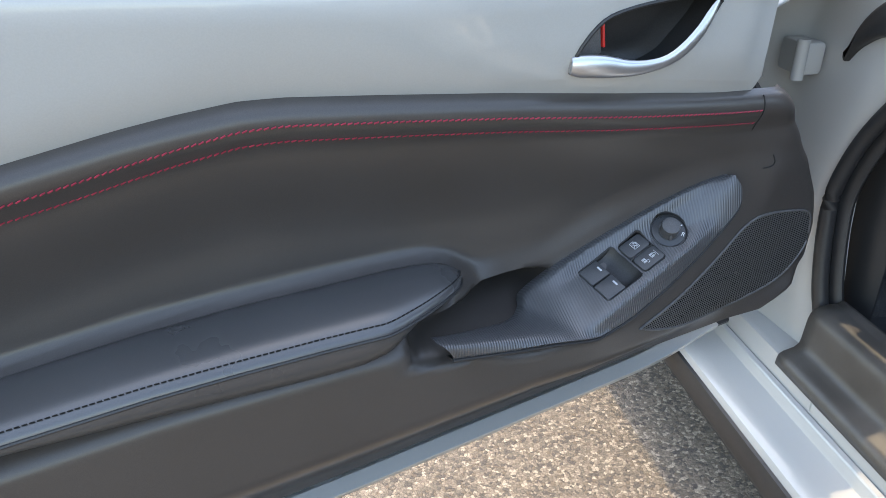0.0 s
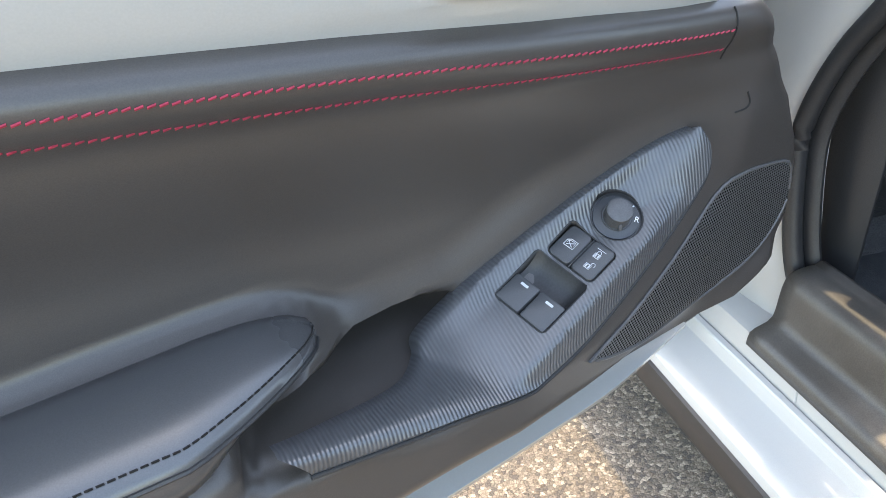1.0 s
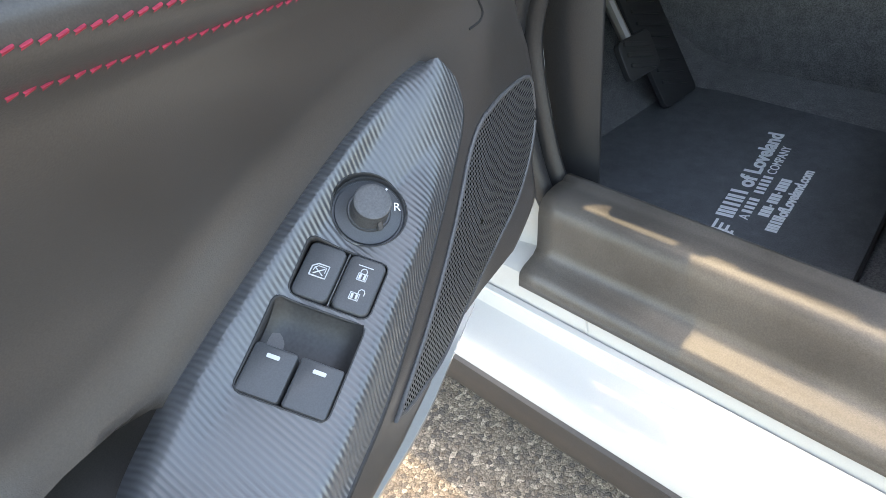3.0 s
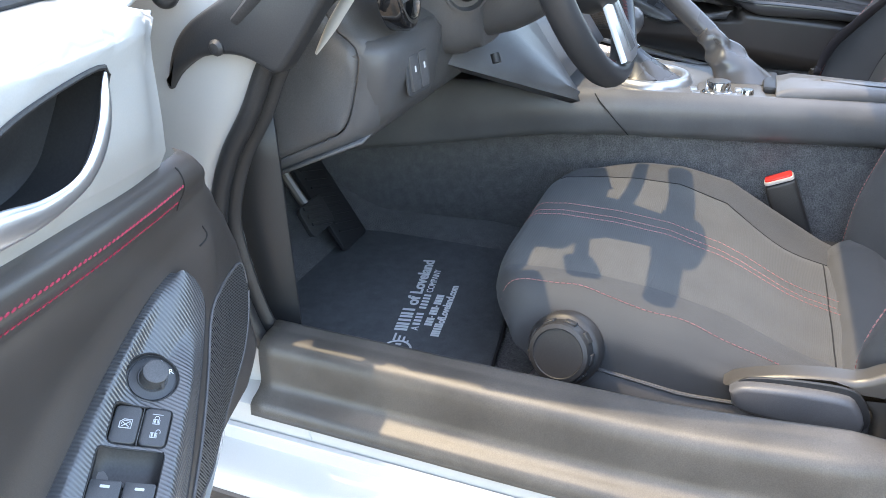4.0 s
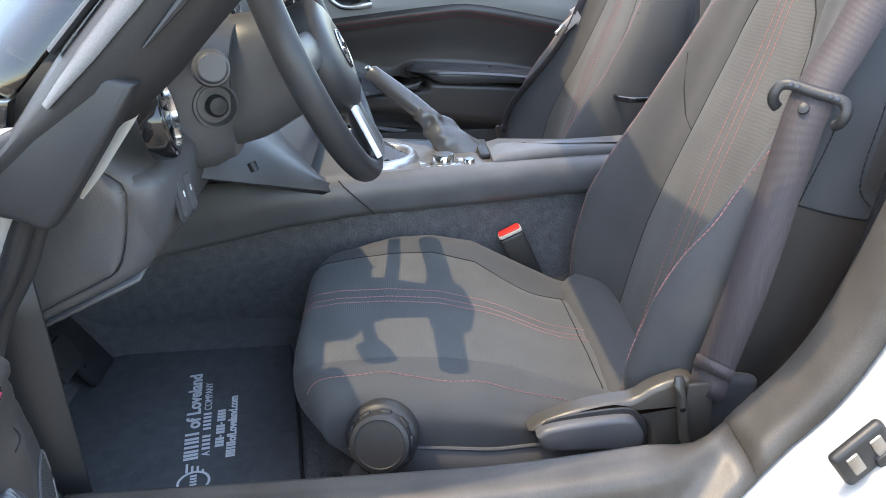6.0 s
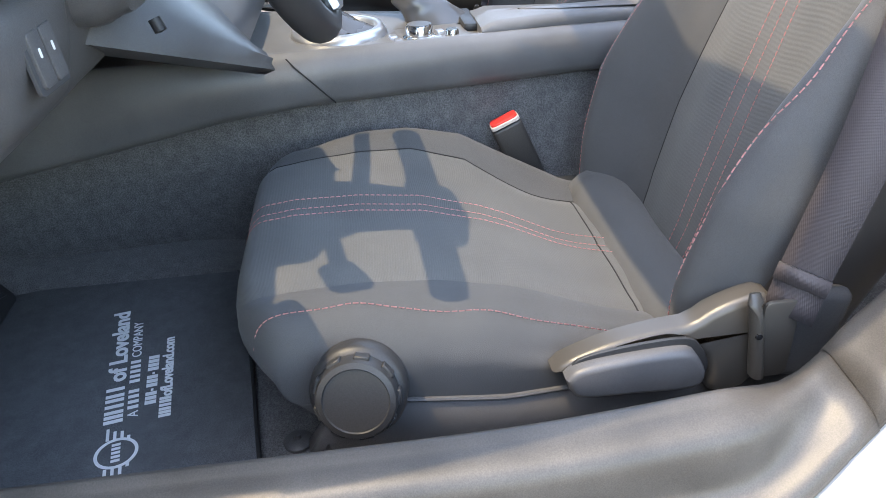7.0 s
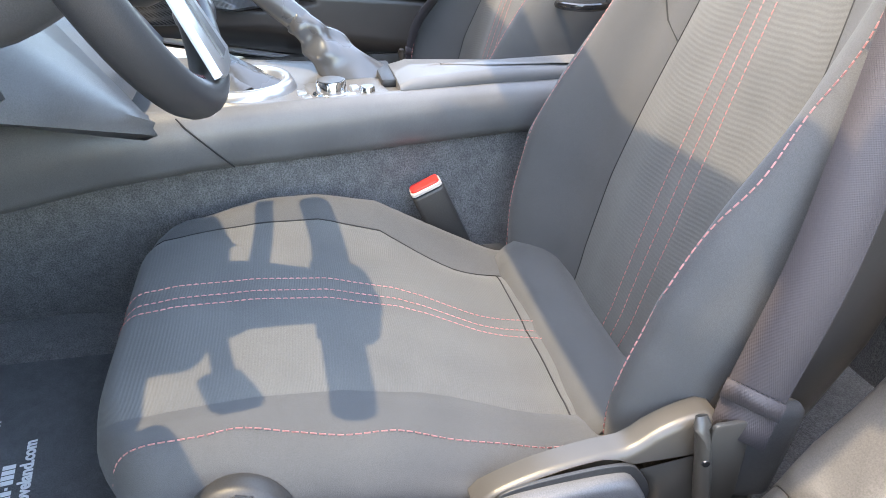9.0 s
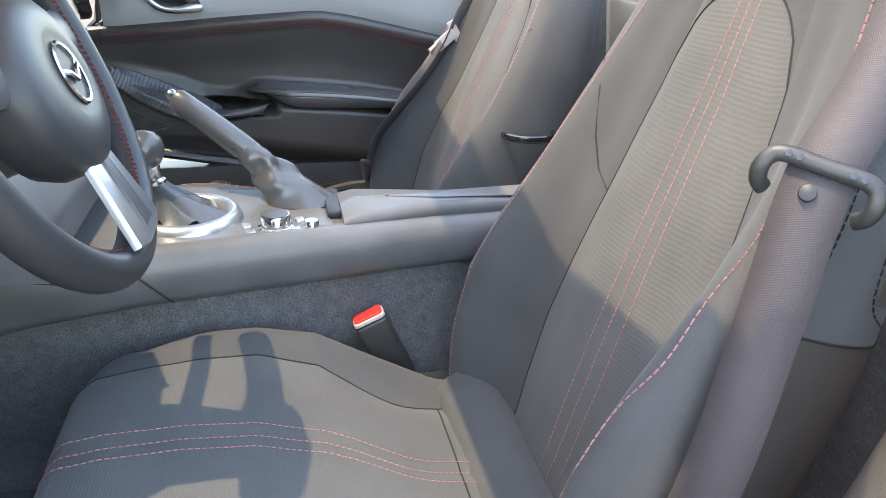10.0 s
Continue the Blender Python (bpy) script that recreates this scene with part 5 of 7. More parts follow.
    def on_back(i, h):
        q = min(len(hs) - 1.001, h / hs[1])
        return brings[int(q)][i].lerp(brings[int(q) + 1][i], q - int(q))

    def arch(i):
        return 0.525 + 0.080 * max(0.0, 1 - (abs(i - 40) / 11) ** 2.2) ** (1 / 2.2)

    def panel(lo, hi, n):
        bm = grid([[on_back(i, lo(i) + (hi(i) - lo(i)) * k / n) for i in range(29, 52)] for k in range(n + 1)])
        bmesh.ops.recalc_face_normals(bm, faces=bm.faces)
        if sum(f.normal.y * f.calc_area() for f in bm.faces) < 0:
            bmesh.ops.reverse_faces(bm, faces=bm.faces)
        return bm

    back = part("backrest", panel(lambda i: 0.0, arch, 44), WEAVE, seat, "ribbed charcoal cloth backrest", sharp=75)
    part("yoke", panel(arch, lambda i: hs[42], 22), FABRIC, back, "plain charcoal cloth shoulder under the headrest", sharp=75)
    part("yoke_seam", tube([on_back(i, arch(i)) + fwd * 0.0002 for i in range(29, 52)], 0.0011, 6), DARK_THREAD, back)
    part("outer_bolster", join(bstrip(14, 29, 0, 22), bstrip(7, 29, 22, 42), bstrip(0, 7, 22, 24), bstrip(0, 7, 38, 42)), FABRIC, back, "plain charcoal cloth back bolster", sharp=75)
    part("side_panel", bstrip(0, 14, 0, 22), VINYL, back, "black leatherette side panel", sharp=75)
    part("side_pad", bstrip(0, 7, 24, 38), LEATHER, back, "smooth black pad on the bolster's side", sharp=75)
    part("side_seam", tube([brings[22][i] + Vector((-0.0004 * s, 0, 0)) for i in range(0, 15)], 0.0011, 6), DARK_THREAD, back)
    pad_edge = spline([brings[j][i] + Vector((-0.001 * s, 0, 0)) for i, j in ((0, 23), (4, 23), (7, 24), (8, 26), (8, 29), (8, 33), (8, 37))], 40)
    part("pad_stitching", dashes([pad_edge], lambda p: (-s, 0.3, 0), 0.0050, 0.0028, 0.0015, 0.0009), DARK_THREAD, back, flat=True)
    part("inner_bolster", bstrip(51, 80, 0, 42), FABRIC, back, "plain charcoal cloth back bolster", sharp=75)
    part("headrest", bstrip(0, 80, 42, len(brings) - 1), FABRIC, seat, "integrated black headrest", sharp=75)
    bm = grid([[r[0], r[0].lerp(r[80], 0.25) - fwd * 0.02, r[0].lerp(r[80], 0.5) - fwd * 0.03, r[0].lerp(r[80], 0.75) - fwd * 0.02, r[80]] for r in brings])
    bmesh.ops.recalc_face_normals(bm, faces=bm.faces)
    part("back_shell", bm, PLASTIC, seat, "black seat back cover")
    for i in (29, 51):
        part("panel_seam", tube([on_back(i, h) + fwd * 0.0001 for h in np.linspace(0.02, 0.525, 44)], 0.0009, 6), DARK_THREAD, back)
    nrm = lambda p: fwd
    lines = [[r[i] + fwd * 0.001 for r in brings[2:37]] for i in (38, 40, 42)]
    part("back_stitching", dashes(lines, nrm, 0.0040, 0.0028, 0.0011, 0.0008), SEAT_THREAD, back, "three rows of red stitching", flat=True)
    # red seam along the outer bolster's crest, dark seam on its flank
    def crest(r, lo, hi):
        return max(r[lo:hi], key=lambda p: p.dot(fwd))

    e1 = spline([crest(r, 10, 32) + fwd * 0.0010 for r in brings[1:40:3]], 60)
    part("seam_stitching", dashes([e1], lambda p: fwd + Vector((-0.4 * s, 0, 0)), 0.0046, 0.0030, 0.0015, 0.0010), SEAT_THREAD, back, "bold red stitching on the bolster's edge", flat=True)
    e2 = spline([crest(r, 49, 71) + fwd * 0.0010 for r in brings[1:40:3]], 60)
    part("inner_seam_stitching", dashes([e2], lambda p: fwd + Vector((0.4 * s, 0, 0)), 0.0046, 0.0020, 0.0014, 0.0008), SEAT_THREAD, back, flat=True)
    e3 = [r[13].lerp(r[14], 0.5) + Vector((-0.0012 * s, 0, 0)) for r in brings[2:30]]
    part("flank_stitching", dashes([e3], lambda p: (-s, 0.3, 0), 0.0046, 0.0024, 0.0014, 0.0008), DARK_THREAD, back, flat=True)
    part("shoulder_seam", tube([brings[j][i] + fwd * 0.0002 for i, j in ((51, 22), (54, 23), (57, 25), (60, 28), (63, 30), (66, 31))], 0.0010, 6), DARK_THREAD, back)

    # side shell, rail and levers on the outer side
    shell = []
    for y in np.linspace(-0.10, 0.392, 26):
        hi = lerp_table(y, [(-0.10, 0.29), (0.0, 0.28), (0.10, 0.270), (0.2, 0.264), (0.30, 0.276), (0.345, 0.275), (0.375, 0.250), (0.392, 0.222)])
        shell.append([(X(-0.216), y, hi), (X(-0.228), y, hi - 0.004), (X(-0.235), y, hi - 0.016), (X(-0.234), y, 0.222), (X(-0.226), y, 0.206), (X(-0.20), y, 0.203)])
    bm = grid(shell)
    bmesh.ops.recalc_face_normals(bm, faces=bm.faces)
    side = part("side_cover", bm, PLASTIC, seat, "black plastic seat side cover", thick=0.003)
    part("cover_bead", tube([(X(-0.2325), y, lerp_table(y, [(0.1, 0.270), (0.2, 0.264), (0.30, 0.276)])) for y in np.linspace(0.12, 0.31, 12)], 0.0024, 6), PLASTIC, side)
    for d in (-0.17, 0.17):
        part("rail", box((0.035, 0.50, 0.022), pose(X(d), 0.13, floor_z + 0.011), 0.004), PLASTIC, seat, "dark seat rail")
        for y in (-0.05, 0.34):
            part("rail_leg", box((0.03, 0.04, 0.04), pose(X(d), y, floor_z + 0.022), 0.004), RUBBER, seat)
    # height knob
    kc, ka = Vector((X(-0.243), 0.338, 0.304)), Vector((-s * 0.93, 0.10, 0.34))
    knob = part("height_knob", lathe([(0.0445, -0.012), (0.0445, 0.006), (0.0415, 0.010), (0.0375, 0.012), (0.0365, 0.026), (0.0350, 0.029), (0.0300, 0.0305), (0.0290, 0.0290), (0, 0.0290)], kc, ka, 40), RUBBER, seat, "round black height adjuster knob")
    q = ka.to_track_quat("Z", "Y")
    for k in range(9):
        a = 2 * math.pi * k / 9
        part("grip_rib", box((0.004, 0.014, 0.012), Matrix.Translation(kc + q @ Vector((0.0372 * math.cos(a), 0.0372 * math.sin(a), 0.018))) @ q.to_matrix().to_4x4() @ pose(0, 0, 0, 0, 0, math.degrees(a)), 0.001, 1), RUBBER, knob)
    # recline lever in its bracket
    OUTWARD = Matrix(((0, 0, -s, 0), (1, 0, 0, 0), (0, 1, 0, 0), (0, 0, 0, 1)))

    def side_plate(outline, x, depth, bevel):
        o = [(p.x, p.y) for p in spline([(a, b, 0) for a, b in outline + outline[:1]], 48)][:-1]
        return slab(o, Matrix.Translation((X(x), 0, 0)) @ OUTWARD, depth, bevel, 3)

    part("lever_bracket", side_plate([(0.159, 0.300), (0.148, 0.311), (0.106, 0.327), (0.060, 0.336), (0.032, 0.339), (0.014, 0.351), (-0.008, 0.361), (-0.034, 0.366), (-0.046, 0.350), (-0.046, 0.290), (-0.030, 0.258), (0.004, 0.258), (0.007, 0.284), (0.013, 0.302), (0.027, 0.314), (0.042, 0.324), (0.062, 0.327), (0.108, 0.317), (0.145, 0.301)], -0.228, 0.024, 0.008), BRONZE_GREY, seat, "slim dark grey recline bracket")
    # dark plate on the bracket's face imitates the shaded hollow behind the lever
    part("recess_shade", side_plate([(0.148, 0.304), (0.140, 0.322), (0.098, 0.331), (0.042, 0.334), (0.024, 0.322), (0.014, 0.296), (0.030, 0.279), (0.085, 0.279), (0.140, 0.284)], -0.2565, 0.003, 0.001), RUBBER, seat)
    part("recline_lever", side_plate([(0.153, 0.309), (0.140, 0.319), (0.099, 0.325), (0.045, 0.327), (0.031, 0.319), (0.021, 0.298), (0.032, 0.283), (0.085, 0.284), (0.140, 0.288)], -0.257, 0.016, 0.006), PLASTIC, seat, "flat black recline lever")
    part("recline_hub", lathe([(0.032, 0), (0.032, 0.014), (0.026, 0.020), (0, 0.021)], (X(-0.225), -0.075, 0.325), (-s, 0, 0.1), 24), PLASTIC, seat)
    return seat


build_seat("driver's black cloth bucket seat with red stitching", SEAT_C, 1)
build_seat("passenger's black cloth bucket seat with red stitching", SEAT_C + SEAT_PITCH, -1)


def ribbon(path, across, width, thick=0.0016):
    """Flat webbing along a path; across: the direction of its width at each point."""
    rows = []
    for p, a in zip(path, across):
        a = Vector(a).normalized() * width / 2
        rows.append([p - a, p, p + a])
    bm = grid(rows)
    bmesh.ops.recalc_face_normals(bm, faces=bm.faces)
    return bm


def build_belt(label, cx, s, tongue):
    belt = thing("seat_belt", label, "seat belt", (cx - s * 0.25, -0.05, floor_z), "seat belts")

    def X(d):
        return cx + s * d

    path = spline([(X(-0.264), -0.050, 0.350), (X(-0.261), -0.060, 0.393), (X(-0.262), -0.084, 0.50), (X(-0.250), -0.108, 0.60), (X(-0.235), -0.133, 0.690), (X(-0.222), -0.168, 0.745), (X(-0.205), -0.218, 0.83), (X(-0.19), -0.275, 0.90)], 40)
    across = [Vector((0.66 * s, 0.72, 0.17)) for k in range(40)]
    dy = 0.0
    if tongue:
        dy = 0.050
        path = spline([(X(-0.215), 0.024, 0.345), (X(-0.200), 0.020, 0.406), (X(-0.190), 0.008, 0.450), (X(-0.180), -0.027, 0.500), (X(-0.176), -0.082, 0.562), (X(-0.172), -0.133, 0.637), (X(-0.170), -0.160, 0.691), (X(-0.168), -0.198, 0.752), (X(-0.160), -0.250, 0.832), (X(-0.150), -0.310, 0.920)], 40)
        across = [Vector((0.75 * s * (1 - smooth(k, 16, 26)) + 0.25 * s, 0.85, 0.40)) for k in range(40)]
    part("webbing", ribbon(path, across, 0.044), WEBBING, belt, "grey-brown woven belt webbing", thick=0.0014)
    foot = [(p, q) for p, q in zip(path, across) if p.z < 0.408 and p.z > 0.372]
    nrm = [Vector((-s * 0.7, 0.7, 0)) * 0.0022 for _ in foot]
    part("fold", ribbon([p + d for (p, _), d in zip(foot, nrm)], [q for _, q in foot], 0.046), WEBBING, belt, "thick sewn fold above the anchor", thick=0.004)
    sewn = [[p + d * 1.6 + q.normalized() * 0.021 * e for e in (-1, -0.5, 0, 0.5, 1)] for (p, q), d in zip(foot, nrm)]
    part("fold_stitching", dashes(sewn, lambda p: (-s * 0.7, 0.7, 0.1), 0.0026, 0.0010, 0.0012, 0.0008), DARK_THREAD, belt, "dense dark bar stitching", flat=True)
    ay = -0.018 + dy
    anc = part("anchor", tube(spline([(X(-0.262), ay + 0.002, 0.378), (X(-0.266), ay + 0.001, 0.366), (X(-0.266), ay - 0.006, 0.330), (X(-0.264), ay - 0.014, 0.285)], 12), [0.005] + [0.0085] * 11, 12, 0.7), BRONZE_GREY, belt, "dull grey anchor post")
    part("rivet", lathe([(0.0036, 0), (0.003, 0.0014), (0, 0.0016)], (X(-0.2735), ay - 0.003, 0.338), (-s, 0, 0), 12), GLOSS, anc)
    part("anchor_plate", slab(rounded(0.034, 0.085, 0.006), Matrix.Translation((X(-0.262), ay - 0.026, 0.325)) @ Matrix(((0, 0, -s, 0), (1, 0, 0, 0), (0, 1, 0, 0), (0, 0, 0, 1))), 0.004, 0.0015), BRONZE_GREY, belt, "flat dull anchor plate")
    part("anchor_boot", box((0.022, 0.062, 0.10), pose(X(-0.244), -0.085 + dy, 0.315, 10, 0, 0), 0.012, 3), PLASTIC, belt)
    if not tongue:
        gi = min(range(40), key=lambda k: abs(path[k].z - 0.703))
        g = path[gi]
        run = (path[gi + 1] - path[gi - 1]).normalized()
        wide = (across[gi] - run * across[gi].dot(run)).normalized()
        face = wide.cross(run).normalized()
        if face.x * s > 0:
            face = -face
        m = Matrix((face, wide, run)).transposed().to_4x4()
        m.translation = g
        loop = spline([m @ Vector(q) for q in ((-0.008, -0.030, -0.019), (-0.001, -0.035, -0.016), (0.004, -0.037, -0.008), (0.005, -0.034, 0.001), (0.006, -0.025, 0.005), (0.006, 0.0, 0.005), (0.006, 0.025, 0.005), (0.005, 0.034, 0.001), (0.004, 0.037, -0.008), (-0.001, 0.035, -0.016), (-0.008, 0.030, -0.019))], 40)
        gd = part("belt_guide", tube(loop, 0.0060, 12, 0.65, up=face), RUBBER, belt, "black plastic belt guide loop")
        for y in (-0.024, -0.017, 0.017, 0.024):
            part("dimple", lathe([(0.0026, 0), (0.0026, 0.001), (0, 0.0012)], m @ Vector((0.0098, y, 0.005)), face, 10), GLOSS, gd)
        part("stop_button", lathe([(0.006, 0), (0.0055, 0.003), (0.002, 0.0042), (0, 0.0042)], m @ Vector((0.0018, 0.003, -0.014)), face, 16), RUBBER, belt, "round dark belt stop button")
    else:
        g = min(path, key=lambda p: abs(p.z - 0.652))
        t = part("tongue", join(box((0.004, 0.055, 0.016), pose(g.x - 0.006 * -s, g.y, g.z, 60, 0, 0), 0.003), box((0.003, 0.022, 0.045), pose(g.x - 0.010 * -s, g.y + 0.022, g.z - 0.010, 50, 0, 0), 0.002)), CLEAR_GREY, belt, "pale grey belt tongue")
        part("blade", box((0.002, 0.018, 0.030), pose(g.x - 0.011 * -s, g.y + 0.040, g.z - 0.026, 50, 0, 0), 0.001), CHROME, t)
    return belt


build_belt("grey seat belt hanging beside the driver's seat through a black guide", SEAT_C, 1, False)
build_belt("grey seat belt with pale tongue beside the passenger's seat", SEAT_C + SEAT_PITCH, -1, True)

# buckle beside the tunnel
buckle = thing("belt_buckle", "black belt buckle with red release button beside the tunnel", "belt buckle", (1.215, 0.07, 0.28))
bq = pose(1.206, 0.085, 0.311, -24, 0, 0)
part("housing", box((0.028, 0.046, 0.110), bq, 0.006, 3), RUBBER, buckle)
head = part("frame", slab(rounded(0.026, 0.044, 0.006), bq @ pose(0, 0, 0.0555), 0.0055, 0.002), CLEAR_GREY, buckle, "pale grey buckle head")
part("release_button", slab(rounded(0.0225, 0.0405, 0.006), bq @ pose(0, 0, 0.060), 0.004, 0.0015), RED, head, "red release button")

# ---------------------------------------------------------------- dashboard
dash = thing("dashboard", "black grained dashboard with round chrome-ringed vents", "dashboard", (MID, 0.75, 0.7))


def dash_section(x):
    d = abs(x - MID)
    k = smooth(d, 0.45, 0.75)
    topz = 0.815 - 0.040 * k
    return [(0.96, topz - 0.02), (0.86, topz + 0.006), (0.72, topz + 0.006), (0.64, topz - 0.004), (0.595 + 0.0 * k, topz - 0.024), (0.580, topz - 0.060), (0.585, 0.70), (0.575, 0.672), (0.552, 0.655), (0.545, 0.640), (0.553, 0.60), (0.570, 0.556), (0.600, 0.536), (0.68, 0.500), (0.80, 0.44), (0.92, 0.40)]


rows = []
for x in np.linspace(0.692, 1.908, 60):
    e = 1 - smooth(abs(x - MID), 0.58, 0.608) * 0.5
    room = min(1.0, max(0.02, -0.03 + 0.30 * (1 - abs((x - MID) / 0.70) ** 3)) / 0.38)
    rows.append(spline([(x, 0.58 + max(0.0, y - 0.58) * room + min(0.0, y - 0.58) if z > 0.70 else 0.70 + (y - 0.70) * (0.72 + 0.28 * e), 0.66 + (z - 0.66) * (0.80 + 0.20 * e)) for y, z in dash_section(x)], 56))
bm = grid(rows)
bmesh.ops.recalc_face_normals(bm, faces=bm.faces)
main = part("main_moulding", bm, PLASTIC, dash, "black dashboard moulding", thick=-0.004, sharp=60)
part("end_cap", grid([[Vector(rows[0][i]).lerp(Vector(rows[0][-1 - i]), t) + Vector((-0.006 * math.sin(math.pi * t), 0, 0)) for t in np.linspace(0, 1, 9)] for i in range(28)]), PLASTIC, dash, "dashboard end panel", thick=0.003)
part("white_strip", tube(spline([(0.648, 0.590, 0.655), (0.646, 0.560, 0.694), (0.645, 0.528, 0.734), (0.645, 0.512, 0.758)], 14), [0.0015, 0.0028, 0.004, 0.005] + [0.0058] * 8 + [0.005, 0.003], 8, 0.5, up=(1, 0, 0)), PAINT, dash, "thin white painted trim strip")


def vent(c, axis, r=0.041):
    v = part("vent_ring", lathe([(r, -0.012), (r + 0.002, 0.004), (r - 0.001, 0.009), (r - 0.006, 0.010), (r - 0.009, 0.006), (r - 0.010, -0.010)], c, axis, 40, ring=True), GLOSS, dash, "gloss black vent ring with chrome edge")
    part("vent_chrome", lathe([(r - 0.006, 0.0085), (r - 0.005, 0.0115), (r - 0.009, 0.0115), (r - 0.010, 0.004)], c, axis, 40, ring=True), CHROME, v)
    part("vent_core", lathe([(r - 0.010, -0.004), (0.026, -0.010), (0.012, -0.004), (0.010, 0.004), (0, 0.005)], c, axis, 30), RUBBER, v)
    q = Vector(axis).to_track_quat("Z", "Y").to_matrix().to_4x4()
    for k in (-1, 0, 1):
        part("vent_vane", box((0.05, 0.003, 0.010), Matrix.Translation(c) @ q @ pose(0, 0.011 * k, 0.001, 25, 0, 0), 0.001, 1), PLASTIC, v)


vent(Vector((0.735, 0.535, 0.706)), (0.12, -0.985, 0.12))
vent(Vector((1.21, 0.585, 0.752)), (0, -0.97, 0.2), 0.036)
vent(Vector((1.39, 0.585, 0.752)), (0, -0.97, 0.2), 0.036)
vent(Vector((1.865, 0.55, 0.715)), (0.3, -0.92, 0.2), 0.040)
# centre screen and instrument binnacle
part("screen", box((0.19, 0.012, 0.105), pose(MID, 0.665, 0.862, -14), 0.008, 3), GLOSS, dash, "dark standing centre screen")
hood = []
for k in range(17):
    a = math.pi * k / 16
    hood.append([(0.985 + 0.150 * math.cos(a), y, 0.800 + (0.085 + 0.0 * y) * math.sin(a) ** 0.8 * f) for y, f in ((0.705, 0.7), (0.66, 0.9), (0.60, 1.0), (0.565, 0.985), (0.570, 0.94), (0.62, 0.90))])
binnacle = part("binnacle", grid(hood), PLASTIC, dash, "black instrument hood", thick=0.004)
part("dial_face", box((0.27, 0.01, 0.13), pose(0.985, 0.655, 0.790, -20), 0.004), GLOSS, binnacle)
for dx, r in ((-0.088, 0.036), (0.0, 0.050), (0.088, 0.036)):
    part("dial_ring", lathe([(r, 0), (r + 0.003, 0.012), (r, 0.014), (r - 0.003, 0.012), (r - 0.004, 0)], (0.985 + dx, 0.645, 0.790), (0, -0.94, 0.34), 32, ring=True), CHROME, binnacle, "chrome instrument ring")
# switch blank panel on the lower left
sw = part("switch_plate", slab(rounded(0.052, 0.050, 0.006), pose(0.772, 0.537, 0.612, 84, 0, -4), 0.003, 0.001), SWITCH, dash, "small switch plate with two white symbols")
for dx in (-0.011, 0.011):
    b = part("switch_key", slab(rounded(0.019, 0.040, 0.003), pose(0.772, 0.537, 0.612, 84, 0, -4) @ pose(dx, 0, 0.003), 0.003, 0.001), PLASTIC, sw)
    part("symbol", slab(rounded(0.0032, 0.007, 0.001), pose(0.772, 0.537, 0.612, 84, 0, -4) @ pose(dx, 0.004, 0.0061), 0.0003, 0), PRINT, b, flat=True)
# knee panel corner that catches the light
knee = []
for x, y, f in ((0.690, 0.68, 1.0), (0.690, 0.60, 1.0), (0.6915, 0.565, 1.0), (0.697, 0.545, 1.0), (0.708, 0.536, 1.0), (0.73, 0.533, 1.0), (0.78, 0.532, 1.0), (0.84, 0.534, 0.9), (0.88, 0.545, 0.7)):
    knee.append([(x + 0.012, y + 0.030, 0.662), (x + 0.004, y + 0.010, 0.656), (x, y, 0.644), (x + 0.004, y + 0.006, 0.610), (x + 0.016, y + 0.018, 0.575), (x + 0.022, y + 0.026, 0.560), (x + 0.030, y + 0.045, 0.551), (x + 0.04, y + 0.10, 0.535)])
bm = grid(knee)
bmesh.ops.recalc_face_normals(bm, faces=bm.faces)
part("knee_pad", bm, PLASTIC, dash, "boxed lower corner of the dashboard", thick=0.004, sharp=60)
part("under_dash", grid([[(0.70 + 0.48 * j / 8, 0.575 + 0.42 * i / 6, 0.548 - 0.19 * i / 6 + 0.02 * math.sin(math.pi * j / 8)) for j in range(9)] for i in range(7)]), PLASTIC, dash, thick=0.004)
# wing between dashboard and console
wing = []
for t in np.linspace(0, 1, 14):
    a = Vector((0.90, 0.575, 0.600)).lerp(Vector((1.076, 0.412, 0.509)), t)
    b = Vector((1.00, 0.56, 0.655)).lerp(Vector((1.082, 0.415, 0.514)), t)
    c = Vector((1.20, 0.56, 0.655)).lerp(Vector((1.13, 0.43, 0.508)), t)
    d = Vector((1.04, 0.585, 0.545)).lerp(Vector((1.078, 0.420, 0.499)), t)
    wing.append([d, a + Vector((0, -0.004, -0.006)), a, a.lerp(b, 0.5) + Vector((-0.002, -0.004, 0.002)), b, b.lerp(c, 0.15) + Vector((0, 0, 0.003)), b.lerp(c, 0.6), c])
bm = grid(wing)
bmesh.ops.recalc_face_normals(bm, faces=bm.faces)
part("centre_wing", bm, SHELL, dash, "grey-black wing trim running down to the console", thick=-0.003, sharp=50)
part("centre_panel", grid([[(1.12 + 0.36 * j / 8, 0.60 - 0.15 * i / 8, 0.72 - 0.215 * i / 8) for j in range(9)] for i in range(9)]), PLASTIC, dash, thick=0.004)

